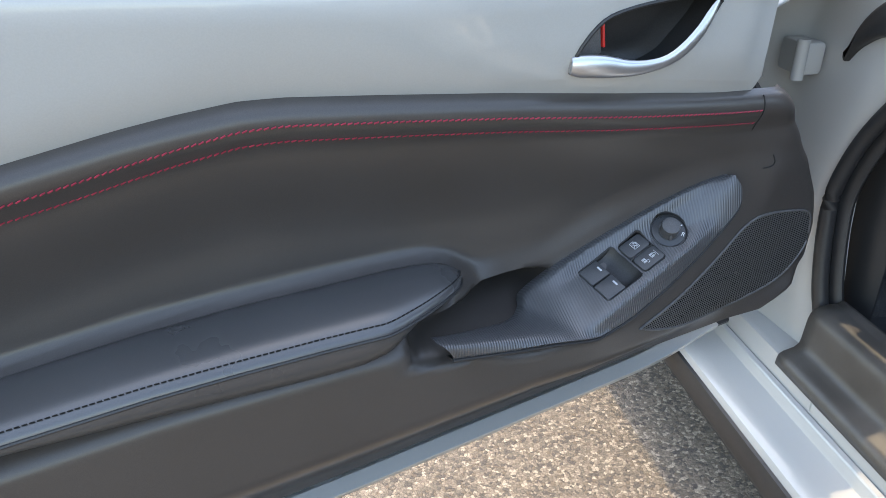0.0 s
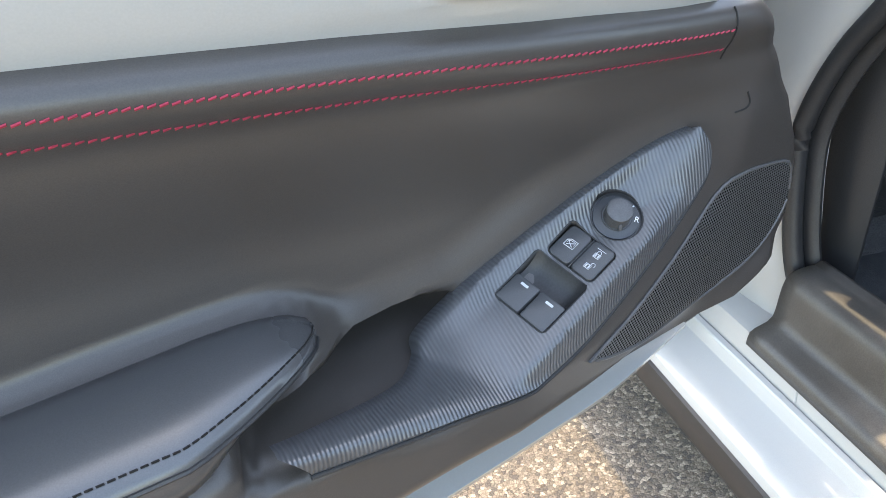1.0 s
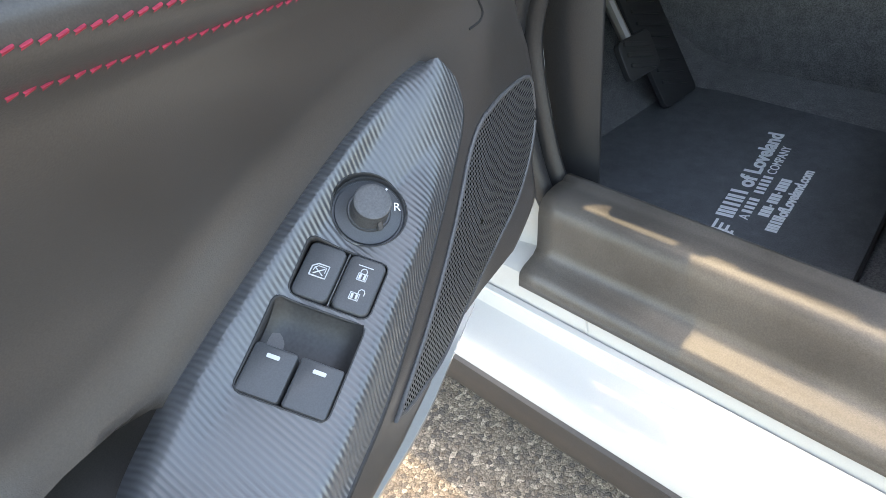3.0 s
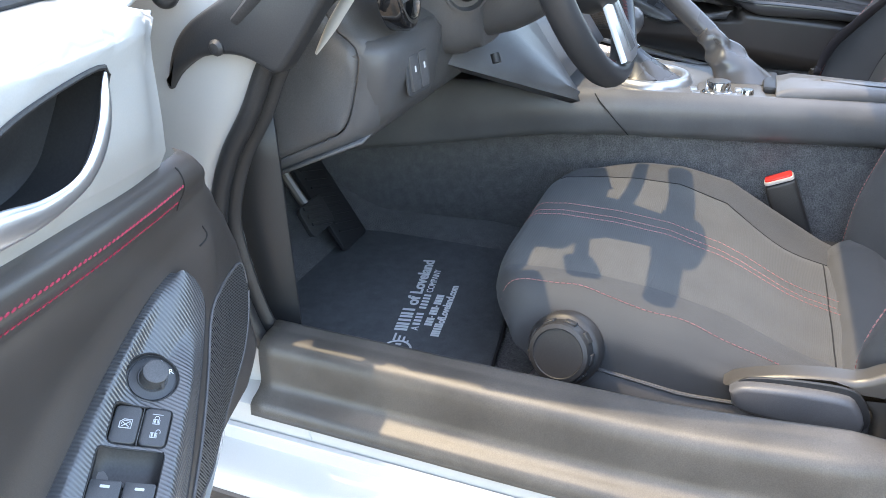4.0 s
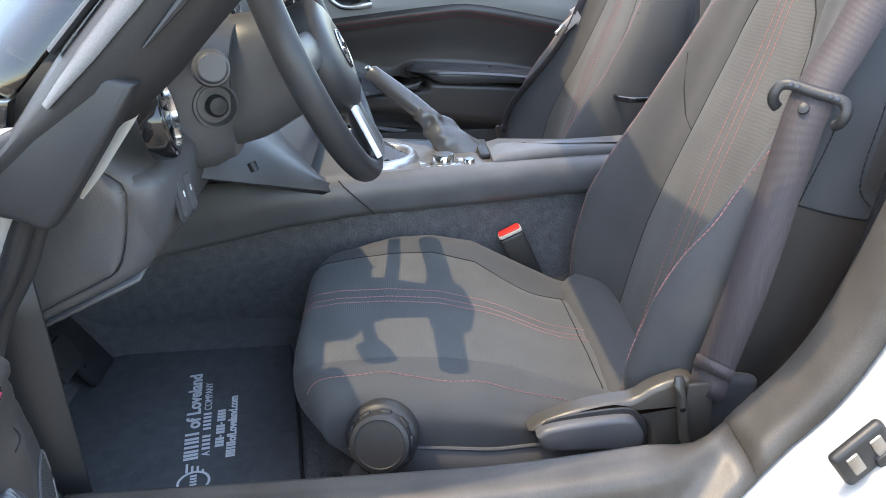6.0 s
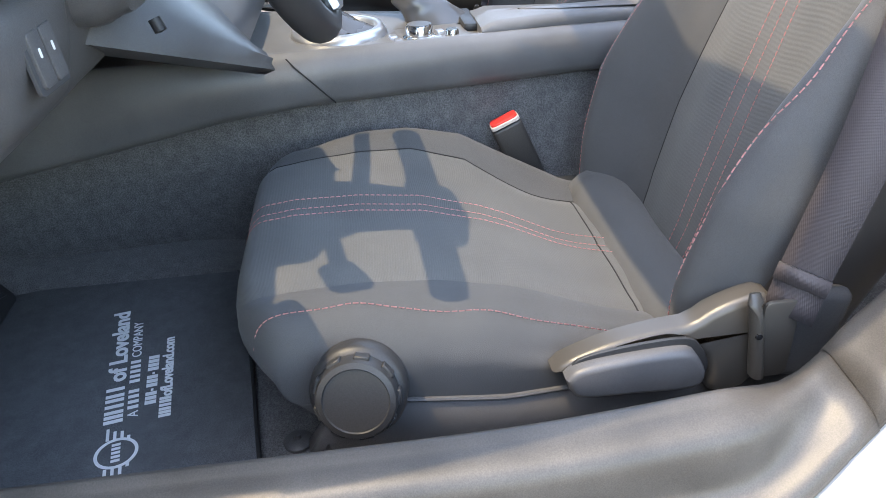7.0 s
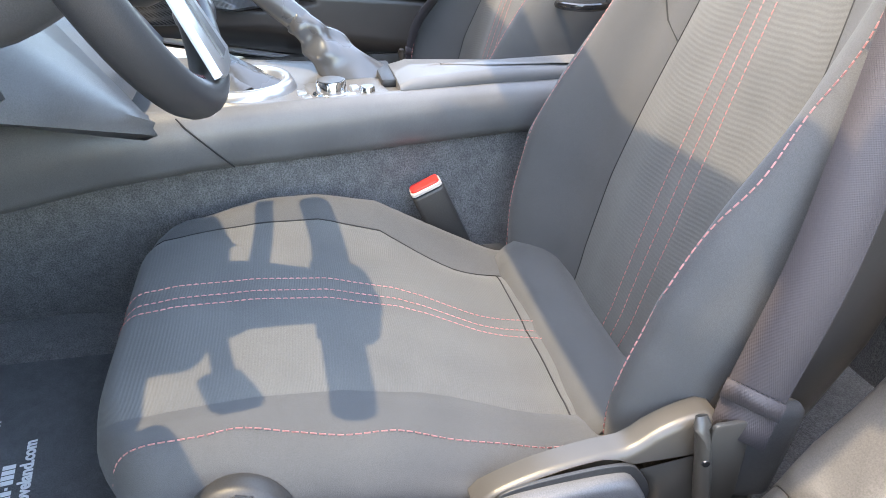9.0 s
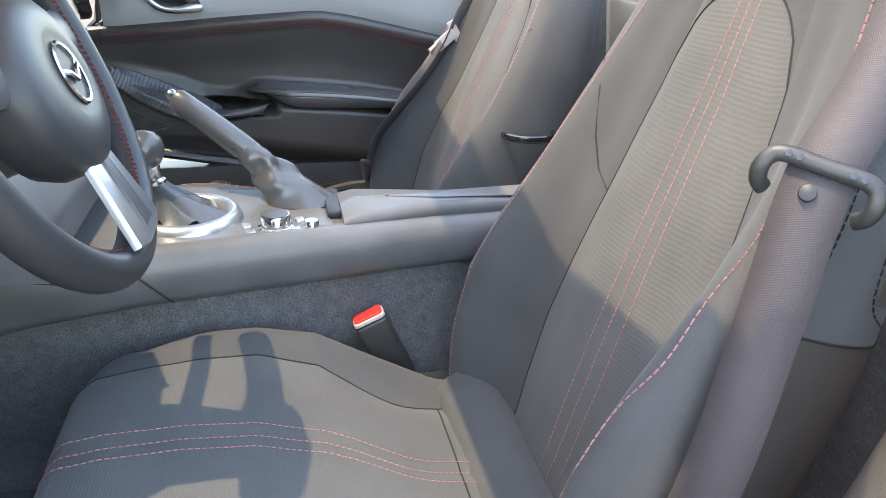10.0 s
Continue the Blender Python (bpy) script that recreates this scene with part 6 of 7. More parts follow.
# steering column, stalks and wheel
wheel = thing("steering_wheel", "black leather steering wheel with silver spokes and a round emblem", "steering wheel", (0.965, 0.402, 0.738))
AX = Vector((0, -0.927, 0.375)).normalized()
WQ = Matrix((Vector((1, 0, 0)), AX.cross(Vector((1, 0, 0))), AX)).transposed().to_4x4()
WM = Matrix.Translation((0.958, 0.402, 0.738)) @ WQ
rim = [WM @ Vector((0.172 * math.cos(a), 0.170 * math.sin(a), 0)) for a in (2 * math.pi * k / 64 for k in range(64))]
part("rim", tube(rim, 0.0155, 14, 1.12, up=AX, close=True), WHEEL_LEATHER, wheel, "thick leather rim")
for lo, hi in ((-75, 60), (120, 255)):
    arc = [WM @ Vector((0.1585 * math.cos(radians(a)), 0.1565 * math.sin(radians(a)), 0.0100)) for a in np.linspace(lo, hi, 36)]
    part("rim_stitching", dashes([arc], lambda p: AX * 0.7 + (WM.translation - p).normalized() * 0.7, 0.0030, 0.0026, 0.0062, 0.0016, 0.0012), RIM_THREAD, wheel, flat=True)
hub = [(0.0, 0.034), (0.034, 0.0335), (0.037, 0.0345), (0.060, 0.030), (0.070, 0.024), (0.075, 0.012), (0.075, -0.006), (0.068, -0.020)]
bm = lathe(hub[::-1], (0, 0, 0), (0, 0, 1), 40)
for v in bm.verts:
    v.co.x *= 1.10
    v.co.y = v.co.y * 0.98 - 0.020
bm.transform(WM)
part("airbag_cover", bm, WHEEL_LEATHER, wheel, "round black airbag cover")
emb = part("emblem", lathe([(0.0240, 0), (0.0255, 0.0022), (0.0240, 0.0034), (0.0218, 0.0030), (0.0215, 0)], WM @ Vector((0, -0.020, 0.033)), AX, 36, ring=True), CHROME, wheel, "plain chrome emblem ring")
part("emblem_wing", tube([WM @ Vector(p) for p in ((-0.021, -0.016, 0.035), (-0.010, -0.019, 0.036), (0, -0.026, 0.036), (0.010, -0.019, 0.036), (0.021, -0.016, 0.035))], 0.0022, 6), CHROME, emb)
for pts, name, m_ in (([(-0.058, 0.0, 0.012), (-0.10, 0.004, 0.008), (-0.158, 0.004, 0.002)], "spoke", PLASTIC), ([(0.058, 0.0, 0.012), (0.10, 0.004, 0.008), (0.158, 0.004, 0.002)], "spoke", PLASTIC)):
    part(name, tube([WM @ p for p in spline(pts, 10)], 0.022, 10, 0.35, up=AX), m_, wheel)
part("lower_spoke", slab([(-0.026, -0.060), (-0.046, -0.156), (-0.020, -0.163), (0.020, -0.163), (0.046, -0.156), (0.026, -0.060)], WM @ pose(0, 0, 0.006, -4), 0.008, 0.003), SATIN, wheel, "satin silver lower spoke")
part("spoke_inlay", slab([(-0.006, -0.070), (-0.014, -0.150), (0.014, -0.150), (0.006, -0.070)], WM @ pose(0, 0, 0.0135, -4), 0.003, 0.001), PLASTIC, wheel, "black spoke inlay")
for sx in (-1, 1):
    part("spoke_keys", box((0.035, 0.026, 0.010), WM @ pose(sx * 0.098, -0.002, 0.006), 0.004), GLOSS, wheel)

column = thing("steering_column", "black steering column shroud with stalks and ignition", "steering column", (0.965, 0.52, 0.69))
shroud = []
for k in range(12):
    t = k / 11
    c = Vector((0.962, 0.414 + 0.12 * t, 0.724 - 0.030 * t))
    rx, rz = 0.055 + 0.012 * smooth(t, 0.0, 0.6), 0.056 + 0.016 * smooth(t, 0, 0.6)
    shroud.append([c + Vector((rx * math.copysign(abs(math.cos(a)) ** 0.8, math.cos(a)), 0.01 * math.sin(a), rz * math.copysign(abs(math.sin(a)) ** 0.8, math.sin(a)) - 0.010 * (math.sin(a) < 0))) for a in (2 * math.pi * i / 28 for i in range(28))])
part("shroud", grid(shroud, close_u=True, cap=True), PLASTIC, column, "black column shroud", sharp=60)
cover = []
for k in range(12):
    t = k / 11
    grow = smooth(t, 0.0, 0.25)
    c = Vector((0.952 - 0.012 * t, 0.496 + 0.13 * t, 0.690 + 0.008 * t))
    cover.append([c + Vector(((0.070 + 0.012 * grow + 0.02 * t) * math.copysign(abs(math.cos(a)) ** 0.55, math.cos(a)), -0.010 * math.sin(a) * (1 - t), (0.082 + 0.012 * grow) * math.copysign(abs(math.sin(a)) ** 0.6, math.sin(a)))) for a in (2 * math.pi * i / 28 for i in range(28))])
part("column_cover", grid(cover, close_u=True, cap=True), PLASTIC, column, "broad black cover behind the stalks", sharp=60)
part("stalk", tube(spline([(0.95, 0.505, 0.712), (0.88, 0.502, 0.725), (0.825, 0.498, 0.735)], 8), 0.009, 10), PLASTIC, column, "left stalk")
part("stalk_knob", lathe([(0.010, -0.035), (0.017, -0.030), (0.0195, -0.010), (0.0200, 0.006), (0.0185, 0.012), (0.0165, 0.0125), (0.0160, 0.016), (0.0140, 0.018), (0, 0.018)], (0.803, 0.494, 0.740), (-0.93, -0.30, 0.2), 28), PLASTIC, column, "ribbed round stalk end")
part("stalk_right", tube(spline([(1.02, 0.470, 0.728), (1.09, 0.468, 0.735), (1.145, 0.460, 0.742)], 8), 0.010, 10), PLASTIC, column)
ign = part("ignition_ring", lathe([(0.027, -0.004), (0.027, 0.002), (0.024, 0.003), (0.019, -0.006), (0.018, -0.012)], (0.871, 0.511, 0.6855), (-0.85, -0.5, 0.05), 30, ring=True), PLASTIC, column, "round recess with black lock cover")
part("ignition_cap", lathe([(0.013, -0.012), (0.013, 0.006), (0.010, 0.010), (0, 0.011)], (0.871, 0.511, 0.6855), (-0.85, -0.5, 0.05), 22), RUBBER, ign)
part("column_bolt", lathe([(0.006, 0), (0.006, 0.012), (0, 0.013)], (0.908, 0.487, 0.604), (-0.2, -0.4, -1), 12), RUBBER, column)

# ---------------------------------------------------------------- console
console = thing("centre_console", "black centre console with silver gear surround and padded lid", "console", (MID, 0.2, 0.3))
rows = []
for y in np.linspace(0.90, -0.34, 42):
    l = lerp_table(y, [(-0.34, 1.27), (0.0, 1.243), (0.2, 1.205), (0.38, 1.168), (0.50, 1.15), (0.62, 1.14), (0.9, 1.12)])
    zt = lerp_table(y, [(-0.34, 0.486), (0.0, 0.490), (0.38, 0.500), (0.5, 0.502), (0.62, 0.505), (0.9, 0.51)])
    zb = zt - lerp_table(y, [(-0.34, 0.066), (0.2, 0.075), (0.38, 0.076), (0.5, 0.086), (0.62, 0.11), (0.9, 0.16)])
    left = [(l + 0.030, y, zb - 0.004), (l + 0.006, y, zb), (l, y, zb + 0.010), (l - 0.003, y, zb + 0.040), (l + 0.003, y, zt - 0.020), (l + 0.012, y, zt - 0.011), (l + 0.024, y, zt - 0.012), (l + 0.045, y, zt - 0.018)]
    rows.append(left + [(MID, y, zt - 0.020)] + [(2 * MID - x, yy, z) for x, yy, z in left[::-1]])
bm = grid(rows)
bmesh.ops.recalc_face_normals(bm, faces=bm.faces)
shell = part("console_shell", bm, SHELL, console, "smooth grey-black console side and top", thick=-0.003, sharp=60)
part("console_joint", tube([(1.171, 0.345, 0.424), (1.1645, 0.358, 0.440), (1.160, 0.375, 0.460), (1.162, 0.392, 0.477), (1.170, 0.402, 0.487)], 0.0011, 6), DARK_THREAD, shell)
lid = []
for y in np.linspace(0.134, -0.27, 20):
    f = smooth(0.134 - y, 0.0, 0.02)
    l = lerp_table(y, [(-0.34, 1.27), (0.0, 1.243), (0.2, 1.205)]) + 0.020
    half = [(l + 0.004, y, 0.474), (l, y, 0.484), (l + 0.003, y, 0.488 + 0.006 * f), (l + 0.014, y, 0.490 + 0.008 * f), (l + 0.05, y, 0.491 + 0.009 * f)]
    lid.append(half + [(MID, y, 0.492 + 0.010 * f)] + [(2 * MID - a, b, c) for a, b, c in half[::-1]])
bm = grid(lid, cap=True)
bmesh.ops.recalc_face_normals(bm, faces=bm.faces)
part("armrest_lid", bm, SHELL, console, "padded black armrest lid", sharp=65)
# near-black block put in for the shade of the notch before the lid
part("notch_shade", box((0.10, 0.022, 0.012), pose(1.33, 0.142, 0.483), 0.004), RUBBER, console, "dark block standing for the shaded notch before the lid")
GX, GY, GZ = 1.302, 0.334, 0.482
ring = [Vector((0.074 * math.cos(a), 0.070 * math.sin(a), 0)) for a in (2 * math.pi * k / 48 for k in range(48))]
rows = [[Vector((GX, GY, GZ - 0.002)) + p * f + Vector((0, 0, h)) for p in ring] for f, h in ((1.02, -0.004), (1.0, 0.004), (0.93, 0.013), (0.84, 0.015), (0.76, 0.012), (0.70, 0.002))]
bm = grid(rows, close_u=True)
bmesh.ops.recalc_face_normals(bm, faces=bm.faces)
part("gear_surround", bm, SATIN, console, "polished silver gear surround", sharp=60)
rows = []
for k in range(14):
    t = k / 13
    r = 0.038 * (1 - t) ** 1.3 + 0.011
    rows.append([Vector((GX, GY + 0.034 * t, GZ + 0.004 + 0.050 * t)) + Vector((r * (1 + 0.20 * (1 - t) * math.sin(5 * a + 4 * t)) * math.cos(a), r * (1 + 0.18 * (1 - t) * math.sin(4 * a + 2 + 3 * t)) * math.sin(a), 0.006 * (1 - t) * math.sin(6 * a + 5 * t))) for a in (2 * math.pi * i / 40 for i in range(40))])
bm = grid(rows, close_u=True)
bmesh.ops.recalc_face_normals(bm, faces=bm.faces)
part("gear_boot", bm, LEATHER, console, "creased leather gear gaiter")
part("gear_collar", lathe([(0.015, 0), (0.015, 0.004), (0.0115, 0.007), (0.0115, 0.026), (0.013, 0.028)], (GX, GY + 0.036, GZ + 0.050), (0, 0.12, 1), 24), CHROME, console, "chrome collar")
part("gear_knob", lathe([(0.010, -0.024), (0.018, -0.019), (0.0245, -0.009), (0.0262, 0.002), (0.0245, 0.012), (0.018, 0.020), (0.008, 0.0240), (0, 0.0245)], (GX, 0.379, 0.576), (0, 0.1, 1), 32), LEATHER, console, "round black leather gear knob")
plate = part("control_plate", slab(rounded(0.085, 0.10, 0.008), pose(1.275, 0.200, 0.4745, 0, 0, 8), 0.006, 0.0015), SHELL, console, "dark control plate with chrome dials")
part("control_dial", lathe([(0.0235, 0), (0.0235, 0.003), (0.0195, 0.005), (0.0190, 0.018), (0.0178, 0.0200), (0.0165, 0.0200)], (1.252, 0.221, 0.480), (0, 0, 1), 36), CHROME, plate, "chrome-edged turning dial")
part("dial_top", lathe([(0.0165, 0), (0.0165, 0.0008), (0, 0.0010)], (1.252, 0.221, 0.4998), (0, 0, 1), 28), SWITCH, plate)
part("volume_dial", lathe([(0.0125, 0), (0.0125, 0.002), (0.0095, 0.004), (0.0092, 0.012), (0.008, 0.0135), (0, 0.0135)], (1.240, 0.176, 0.480), (0, 0, 1), 24), CHROME, plate, "small chrome dial")
for x, y in ((1.236, 0.252), (1.258, 0.258), (1.236, 0.196), (1.270, 0.190), (1.285, 0.225)):
    part("key", slab(rounded(0.016, 0.011, 0.002), pose(x, y, 0.4795, 0, 0, 8), 0.006, 0.0015), SATIN, plate)

brake = thing("hand_brake", "raised hand brake lever with leather grip and gaiter", "hand brake", (1.42, 0.2, 0.5))
HB0, HB1 = Vector((1.352, 0.168, 0.484)), Vector((1.398, 0.351, 0.627))
hd = (HB1 - HB0).normalized()
part("grip", tube([HB0 + hd * d for d in (0.095, 0.105, 0.13, 0.17, 0.205, 0.226, 0.231)], [0.0145, 0.016, 0.0165, 0.016, 0.0150, 0.0140, 0.010], 16, 1.1), LEATHER, brake, "black grip")
part("release_button", lathe([(0.008, 0), (0.008, 0.008), (0.006, 0.011), (0, 0.0115)], HB0 + hd * 0.229, hd, 18), CHROME, brake, "chrome release button")
rows = []
side = Vector((1, 0, 0))
top = hd.cross(side).normalized()
neck = HB0 + hd * 0.118
for k in range(30):
    t = k / 29
    e = t ** 0.8
    row = []
    for a in (2 * math.pi * i / 48 for i in range(48)):
        low = HB0 + Vector((0.033 * math.cos(a), 0.052 * math.sin(a) + 0.012, -0.004))
        high = neck + (side * math.cos(a) + top * math.sin(a)) * (0.0185 if t < 0.93 else 0.0172)
        p = low.lerp(high, e)
        c = HB0.lerp(neck, e)
        out = (p - c).normalized()
        fold = 0.0034 * math.sin(math.pi * t) * math.sin(11 * t + 2.6 * math.sin(a + 1) + 2 * a) + 0.0028 * math.sin(math.pi * t) * math.sin(4 * a - 11 * t)
        row.append(p + out * fold - out * 0.003 * math.sin(math.pi * t))
    rows.append(row)
bm = grid(rows, close_u=True, cap=True)
bmesh.ops.recalc_face_normals(bm, faces=bm.faces)
part("gaiter", bm, LEATHER, brake, "creased leather gaiter", sharp=80)

# between the seat backs
tower = thing("rear_storage", "grey-black rear storage tower between the seat backs", "storage box", (MID, -0.34, 0.5))
part("body", box((0.20, 0.16, 0.34), pose(MID, -0.36, 0.62, -6), 0.02, 3), BLEACHED, tower)
part("lid", box((0.13, 0.012, 0.12), pose(MID, -0.272, 0.70, -6), 0.006, 2), PLASTIC, tower)
cup = thing("cup_holder", "black ring cup holder between the seats", "cup holder", (1.40, -0.15, 0.5))
part("cup_ring", tube([Vector((1.40 + 0.041 * math.cos(a), -0.165 + 0.041 * math.sin(a), 0.556)) for a in (2 * math.pi * k / 40 for k in range(40))], 0.0035, 8, 1.6, close=True), GLOSS, cup, "thin glossy ring")
part("cup_arm", box((0.02, 0.08, 0.012), pose(1.39, -0.245, 0.552), 0.004), RUBBER, cup)

# ---------------------------------------------------------------- footwell
mat_ob = thing("floor_mat", "black floor mat with white printed lettering", "floor mat", (0.95, 0.62, floor_z + 0.004))
outline = [(0.700, 0.440), (0.775, 0.452), (0.93, 0.474), (1.10, 0.502), (1.165, 0.516), (1.200, 0.540), (1.218, 0.58), (1.222, 0.70), (1.20, 0.82), (1.15, 0.87), (0.80, 0.86), (0.715, 0.80), (0.702, 0.62)]
rim_xy = [(p.x, p.y) for p in spline([(a, b, 0) for a, b in outline + outline[:1]], 90)][:-1]
part("mat_body", slab(rim_xy, Matrix.Translation((0, 0, floor_z + 0.003)), 0.008, 0.002), MAT_PILE, mat_ob)
part("edge_binding", tube([(x, y, floor_z + 0.009) for x, y in rim_xy], 0.0032, 6, close=True), RUBBER, mat_ob)
MAT_TOP = floor_z + 0.0112


def line_at(x, y, degrees):
    return Matrix.Translation((x, y, MAT_TOP)) @ pose(0, 0, 0, 0, 0, degrees)


def bar(m, x, y, w, h):
    return slab([(x, y), (x + w, y), (x + w, y + h), (x, y + h)], m, 0.0006, 0)


def fitted(text, m, x, length, size, bold):
    """A word that fills a length of its line."""
    bm = letters(text, size, Matrix(), 0.0004, bold=bold)
    wide = max(v.co.x for v in bm.verts)
    bm.transform(m @ Matrix.Translation((x, 0, 0)) @ Matrix.Diagonal((length / wide, 1, 1, 1)))
    return bm


TITLE = line_at(0.861, 0.609, 11.0)
part("print_title", join(fitted("of Loveland", TITLE, 0.074, 0.152, 0.0285, 0.0009), *[bar(TITLE, x, 0, 0.0052, 0.0205) for x in (0.0, 0.0078, 0.0156, 0.0262, 0.0368, 0.0450, 0.0570)]), PRINT, mat_ob, "white printed words", flat=True)
COMPANY = line_at(0.867, 0.594, 10.3)
part("print_line", join(fitted("A", COMPANY, 0.0, 0.0105, 0.0165, 0.0), fitted("COMPANY", COMPANY, 0.113, 0.078, 0.0165, 0.0), *[bar(COMPANY, 0.0150 + 0.0095 * k, 0, 0.0050, 0.0118) for k in range(10) if k != 4]), PRINT, mat_ob, "white printed line", flat=True)
CALL = line_at(0.886, 0.578, 8.5)
part("print_line", join(*[bar(CALL, 0.0078 * k, 0.0 if k not in (3, 7) else 0.004, 0.0058 if k not in (3, 7) else 0.0036, 0.0125 if k not in (3, 7) else 0.0028) for k in range(12)]), PRINT, mat_ob, "row of white printed bars", flat=True)
SITE = line_at(0.862, 0.557, 8.7)
part("print_strip", join(fitted("ofLoveland.com", SITE, 0.0355, 0.1165, 0.0185, 0.0006), *[bar(SITE, x, 0, 0.0042, 0.0133) for x in (0.0, 0.0056, 0.0112, 0.0178, 0.0244, 0.0300)]), PRINT, mat_ob, "white printed line", flat=True)
BADGE = line_at(0.812, 0.604, 11.0)
emb = part("print_emblem", lathe([(0.0225, 0), (0.0225, 0.0005), (0.0190, 0.0005), (0.0190, 0)], BADGE.translation, (0, 0, 1), 36, ring=True), PRINT, mat_ob, "white printed winged ring", flat=True)
part("emblem_wing", join(*[bar(BADGE, x, -0.004, 0.0034, 0.009) for x in (-0.013, -0.007, -0.001, 0.005, 0.011)], *[bar(BADGE, x0, y, w, 0.0032) for y, reach in ((0.0085, 0.019), (0.0010, 0.013), (-0.0065, 0.011), (-0.0135, 0.008)) for x0, w in ((0.0215 - 0.006 * (y < -0.01), reach), (-0.0215 + 0.006 * (y < -0.01) - reach, reach))]), PRINT, emb, flat=True)
fb = thing("floor_bolt", "black round mat fastener on the carpet", "fastener", (0.807, 0.414, floor_z))
part("fastener_cap", lathe([(0.016, 0), (0.016, 0.004), (0.012, 0.007), (0.004, 0.0075), (0.003, 0.011), (0, 0.011)], (0.807, 0.414, floor_z), (0, 0, 1), 24), PLASTIC, fb)



def pedal(c, w, h, tilt, label, arm=True):
    pd = thing("pedal", label, "pedal", c, "foot pedals")
    m = Matrix.Translation(c) @ pose(0, 0, 0, tilt, 0, 0)
    part("pad", slab(rounded(w, h, 0.010), m, 0.008, 0.002), RUBBER, pd)
    n = max(3, int(h / 0.022))
    for k in range(n):
        part("rib", slab(rounded(w * 0.72, 0.006, 0.002), m @ pose(0, (k - (n - 1) / 2) * h * 0.8 / n, 0.008, 0, 0, -18), 0.003, 0.001), RUBBER, pd)
    if arm:
        part("arm", tube(spline([Vector(c) + Vector((0, 0.008, 0.01)), Vector(c) + Vector((0, 0.055, 0.09)), Vector(c) + Vector((0, 0.075, 0.22))], 8), 0.008, 8), STEEL, pd)


pedal((0.80, 0.80, 0.315), 0.062, 0.055, 62, "black ribbed clutch pedal")
pedal((0.935, 0.80, 0.315), 0.070, 0.052, 62, "black ribbed brake pedal")
pedal((1.085, 0.865, 0.270), 0.085, 0.185, 58, "long black ribbed accelerator pedal", False)
part("foot_rest", box((0.07, 0.02, 0.20), pose(0.715, 0.90, 0.28, -35), 0.006), RUBBER, car, "black foot rest")

# ---------------------------------------------------------------- outside things
mirror = thing("door_mirror", "dark door mirror on the passenger side", "door mirror", (2.09, 0.52, 0.76))
part("housing", box((0.20, 0.09, 0.125), pose(2.165, 0.545, 0.845, 0, 0, 8), 0.035, 4), RUBBER, mirror)
part("stem", box((0.08, 0.05, 0.05), pose(2.07, 0.545, 0.785, 0, 20, 0), 0.015, 3), RUBBER, mirror)
part("mirror_glass", box((0.165, 0.004, 0.10), pose(2.165, 0.498, 0.845, 0, 0, 8), 0.001), CHROME, mirror, "mirror glass")
pane = part("quarter_glass", slab([(0.43, 0.755), (0.60, 0.755), (0.43, 0.90)], Matrix(((0, 0, 1, 2.035), (1, 0, 0, 0), (0, 1, 0, 0), (0, 0, 0, 1))), 0.004, 0), SIDE_GLASS, car, "small fixed quarter glass")
pane.visible_shadow = False
part("quarter_bar", tube([(2.037, 0.425, 0.755), (2.030, 0.418, 0.84), (2.02, 0.41, 0.92)], 0.008, 8), RUBBER, car)


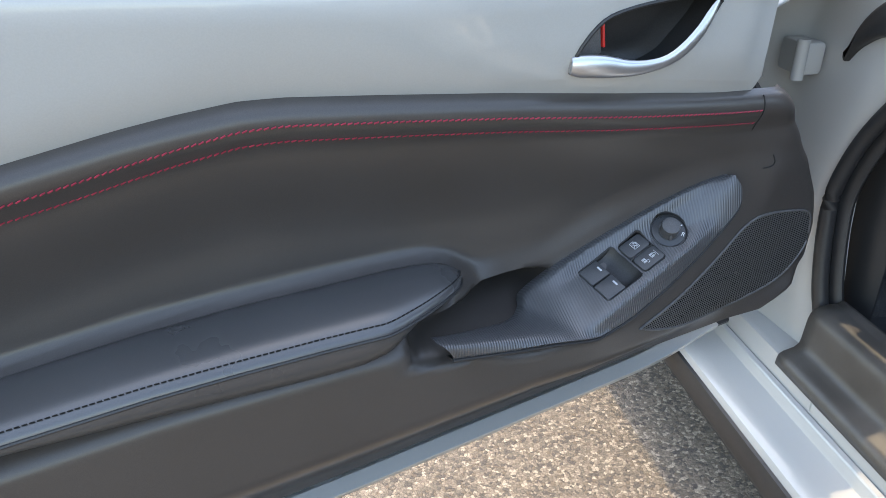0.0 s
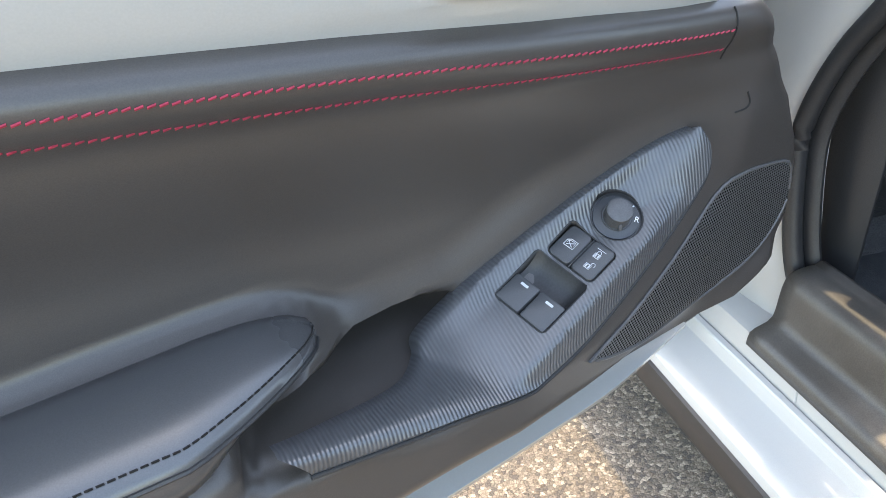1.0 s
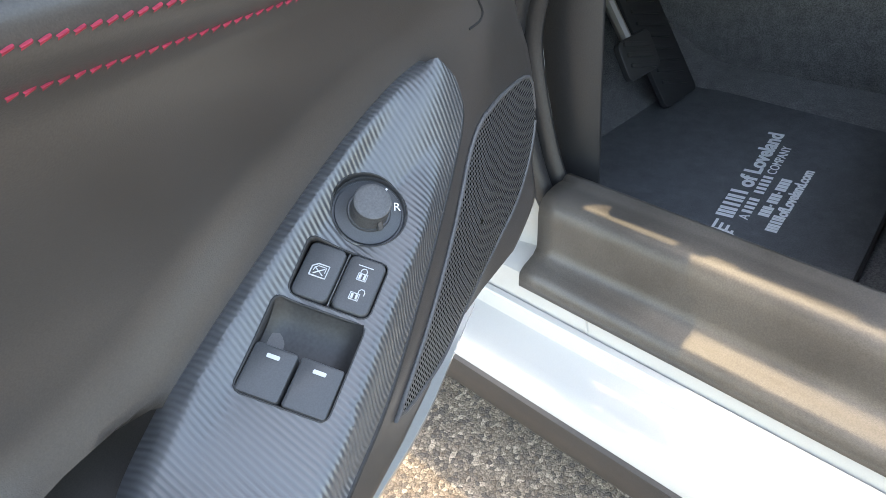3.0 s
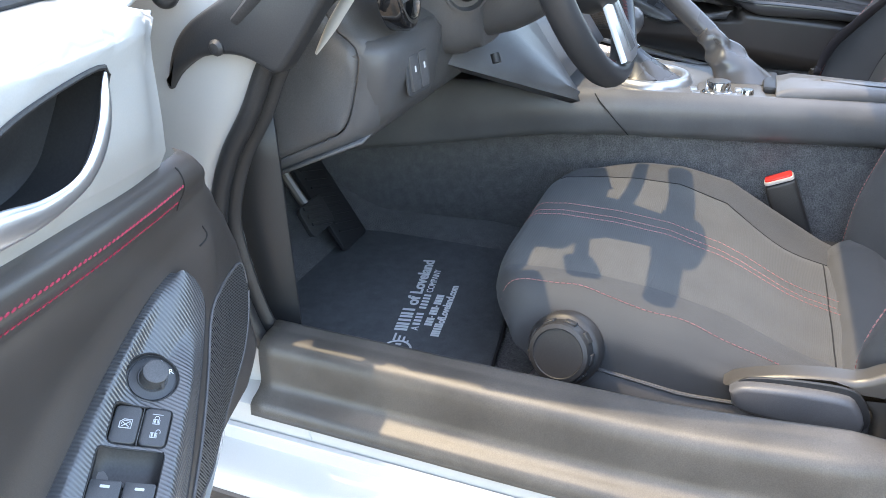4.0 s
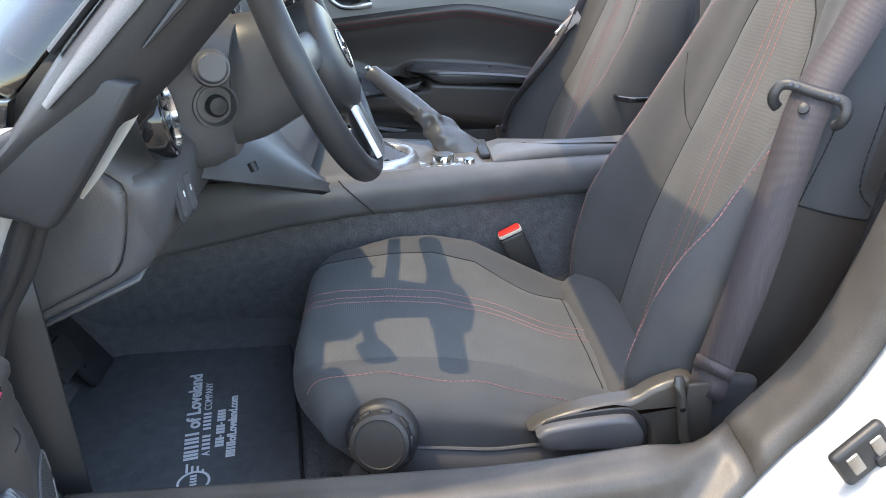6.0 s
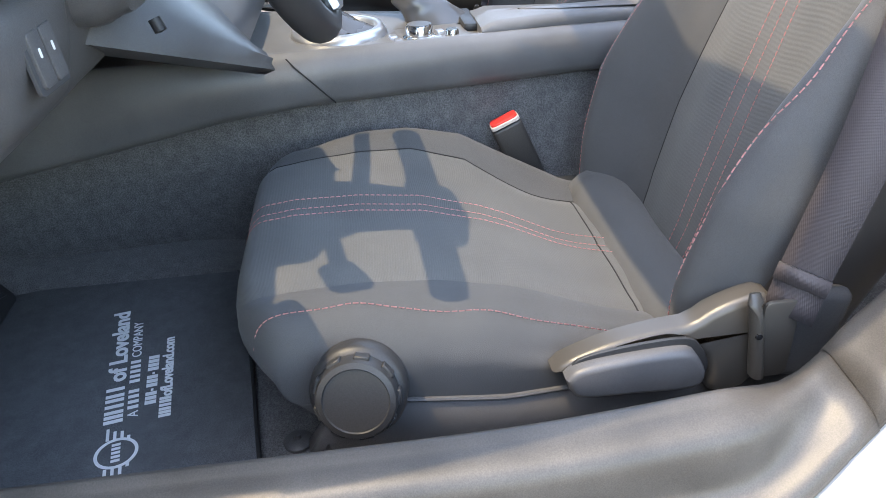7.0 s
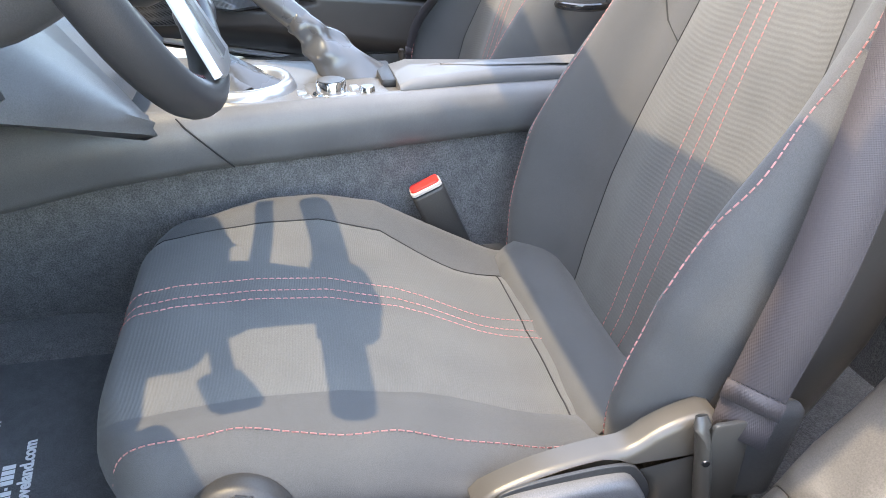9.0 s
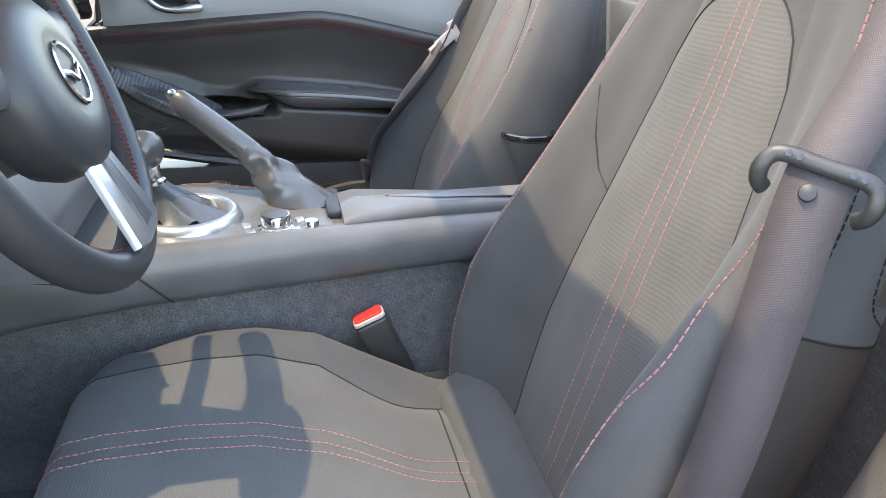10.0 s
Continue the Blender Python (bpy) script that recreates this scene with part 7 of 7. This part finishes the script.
def parked(label, x, y, rz, body_color, length=4.4, high=1.5):
    """A parked car far off: body, glasshouse, wheels, lamps."""
    m = pose(x, y, 0, 0, 0, rz)
    p = thing("parked_car", label, "car", m=m, group="parked cars across the lot")
    paint = mat("far_paint", body_color, 0.3, coat=0.6)
    L = length / 2
    prof = [(-L, 0.30), (-L, 0.75), (-L * 0.92, 0.95), (-L * 0.7, high * 0.68), (-L * 0.45, high * 0.97), (0.1, high), (L * 0.3, high * 0.93), (L * 0.52, high * 0.66), (L * 0.9, 0.78), (L, 0.62), (L, 0.30)]
    rows = []
    for k, f in ((-0.88, 0.94), (-0.80, 1.0), (0.80, 1.0), (0.88, 0.94)):
        rows.append([(a * f, k if b < high * 0.72 else k * 0.78, b) for a, b in prof])
    bm = grid(rows, cap=True)
    bmesh.ops.recalc_face_normals(bm, faces=bm.faces)
    body = part("body", bm, paint, p, local=True, sharp=30)
    for sd in (-1, 1):
        part("side_window", slab([(-L * 0.55, high * 0.70), (-L * 0.36, high * 0.92), (L * 0.22, high * 0.90), (L * 0.42, high * 0.70)], Matrix(((1, 0, 0, 0), (0, 0, sd, sd * 0.83), (0, 1, 0, 0), (0, 0, 0, 1))), 0.02, 0), GLOSS, body, local=True)
        for w in (-0.62, 0.60):
            t = part("wheel", lathe([(0.20, -0.1), (0.32, -0.1), (0.335, -0.04), (0.335, 0.04), (0.32, 0.1), (0.23, 0.1), (0.22, 0.06), (0, 0.05)], (w * L, sd * 0.80, 0.335), (0, sd, 0), 28), RUBBER, p, "dark tyre", local=True)
            part("rim", lathe([(0.225, 0.05), (0.22, 0.085), (0.18, 0.075), (0.06, 0.09), (0, 0.09)], (w * L, sd * 0.80, 0.335), (0, sd, 0), 20), SATIN, t, "alloy rim", local=True)
        part("head_lamp", box((0.06, 0.30, 0.13), pose(L * 0.95, sd * 0.58, 0.68), 0.03), CLEAR_GREY, p, local=True)
        part("tail_lamp", box((0.06, 0.26, 0.14), pose(-L * 0.97, sd * 0.62, 0.78), 0.03), RED, p, local=True)
    return p


parked("dark saloon parked on dirt across the lot", 22.5, 11.8, 62, (0.05, 0.05, 0.06))
parked("silver hatchback parked on dirt across the lot", 25.8, -0.6, 96, (0.42, 0.43, 0.45), 4.1)
parked("white pickup-sized car parked on dirt", 26.5, -4.4, 84, (0.65, 0.65, 0.64), 4.6, 1.7)
parked("dark car parked at the lot's edge", 26.2, -8.6, 92, (0.06, 0.06, 0.08), 4.5)
parked("red car parked at the lot's edge", 28.5, 5.2, 90, (0.30, 0.03, 0.03), 4.4)

# rough grass along the lot's far edge
rng = random.Random(7)
verts, faces = [], []
for k in range(5200):
    x, y = rng.uniform(23.5, 34), rng.uniform(-26, 26)
    if noise.noise((x * 0.35, y * 0.35, 1)) < 0.12:
        continue
    h, a, w = rng.uniform(0.10, 0.38), rng.uniform(0, math.pi), rng.uniform(0.02, 0.05)
    dx, dy = math.cos(a) * w, math.sin(a) * w
    lx, ly = rng.uniform(-0.1, 0.1), rng.uniform(-0.1, 0.1)
    b0 = len(verts)
    verts += [(x - dx, y - dy, 0), (x + dx, y + dy, 0), (x + lx, y + ly, h)]
    faces.append((b0, b0 + 1, b0 + 2))
me = bpy.data.meshes.new("grass")
me.from_pydata(verts, [], faces)
me.materials.append(mat("dry_grass", (0.10, 0.115, 0.045), 0.9, vary=0.4, vary_scale=2))
tagged(new("grass", me), "patchy dry green weeds at the lot's edge", "grass", kind="stuff")
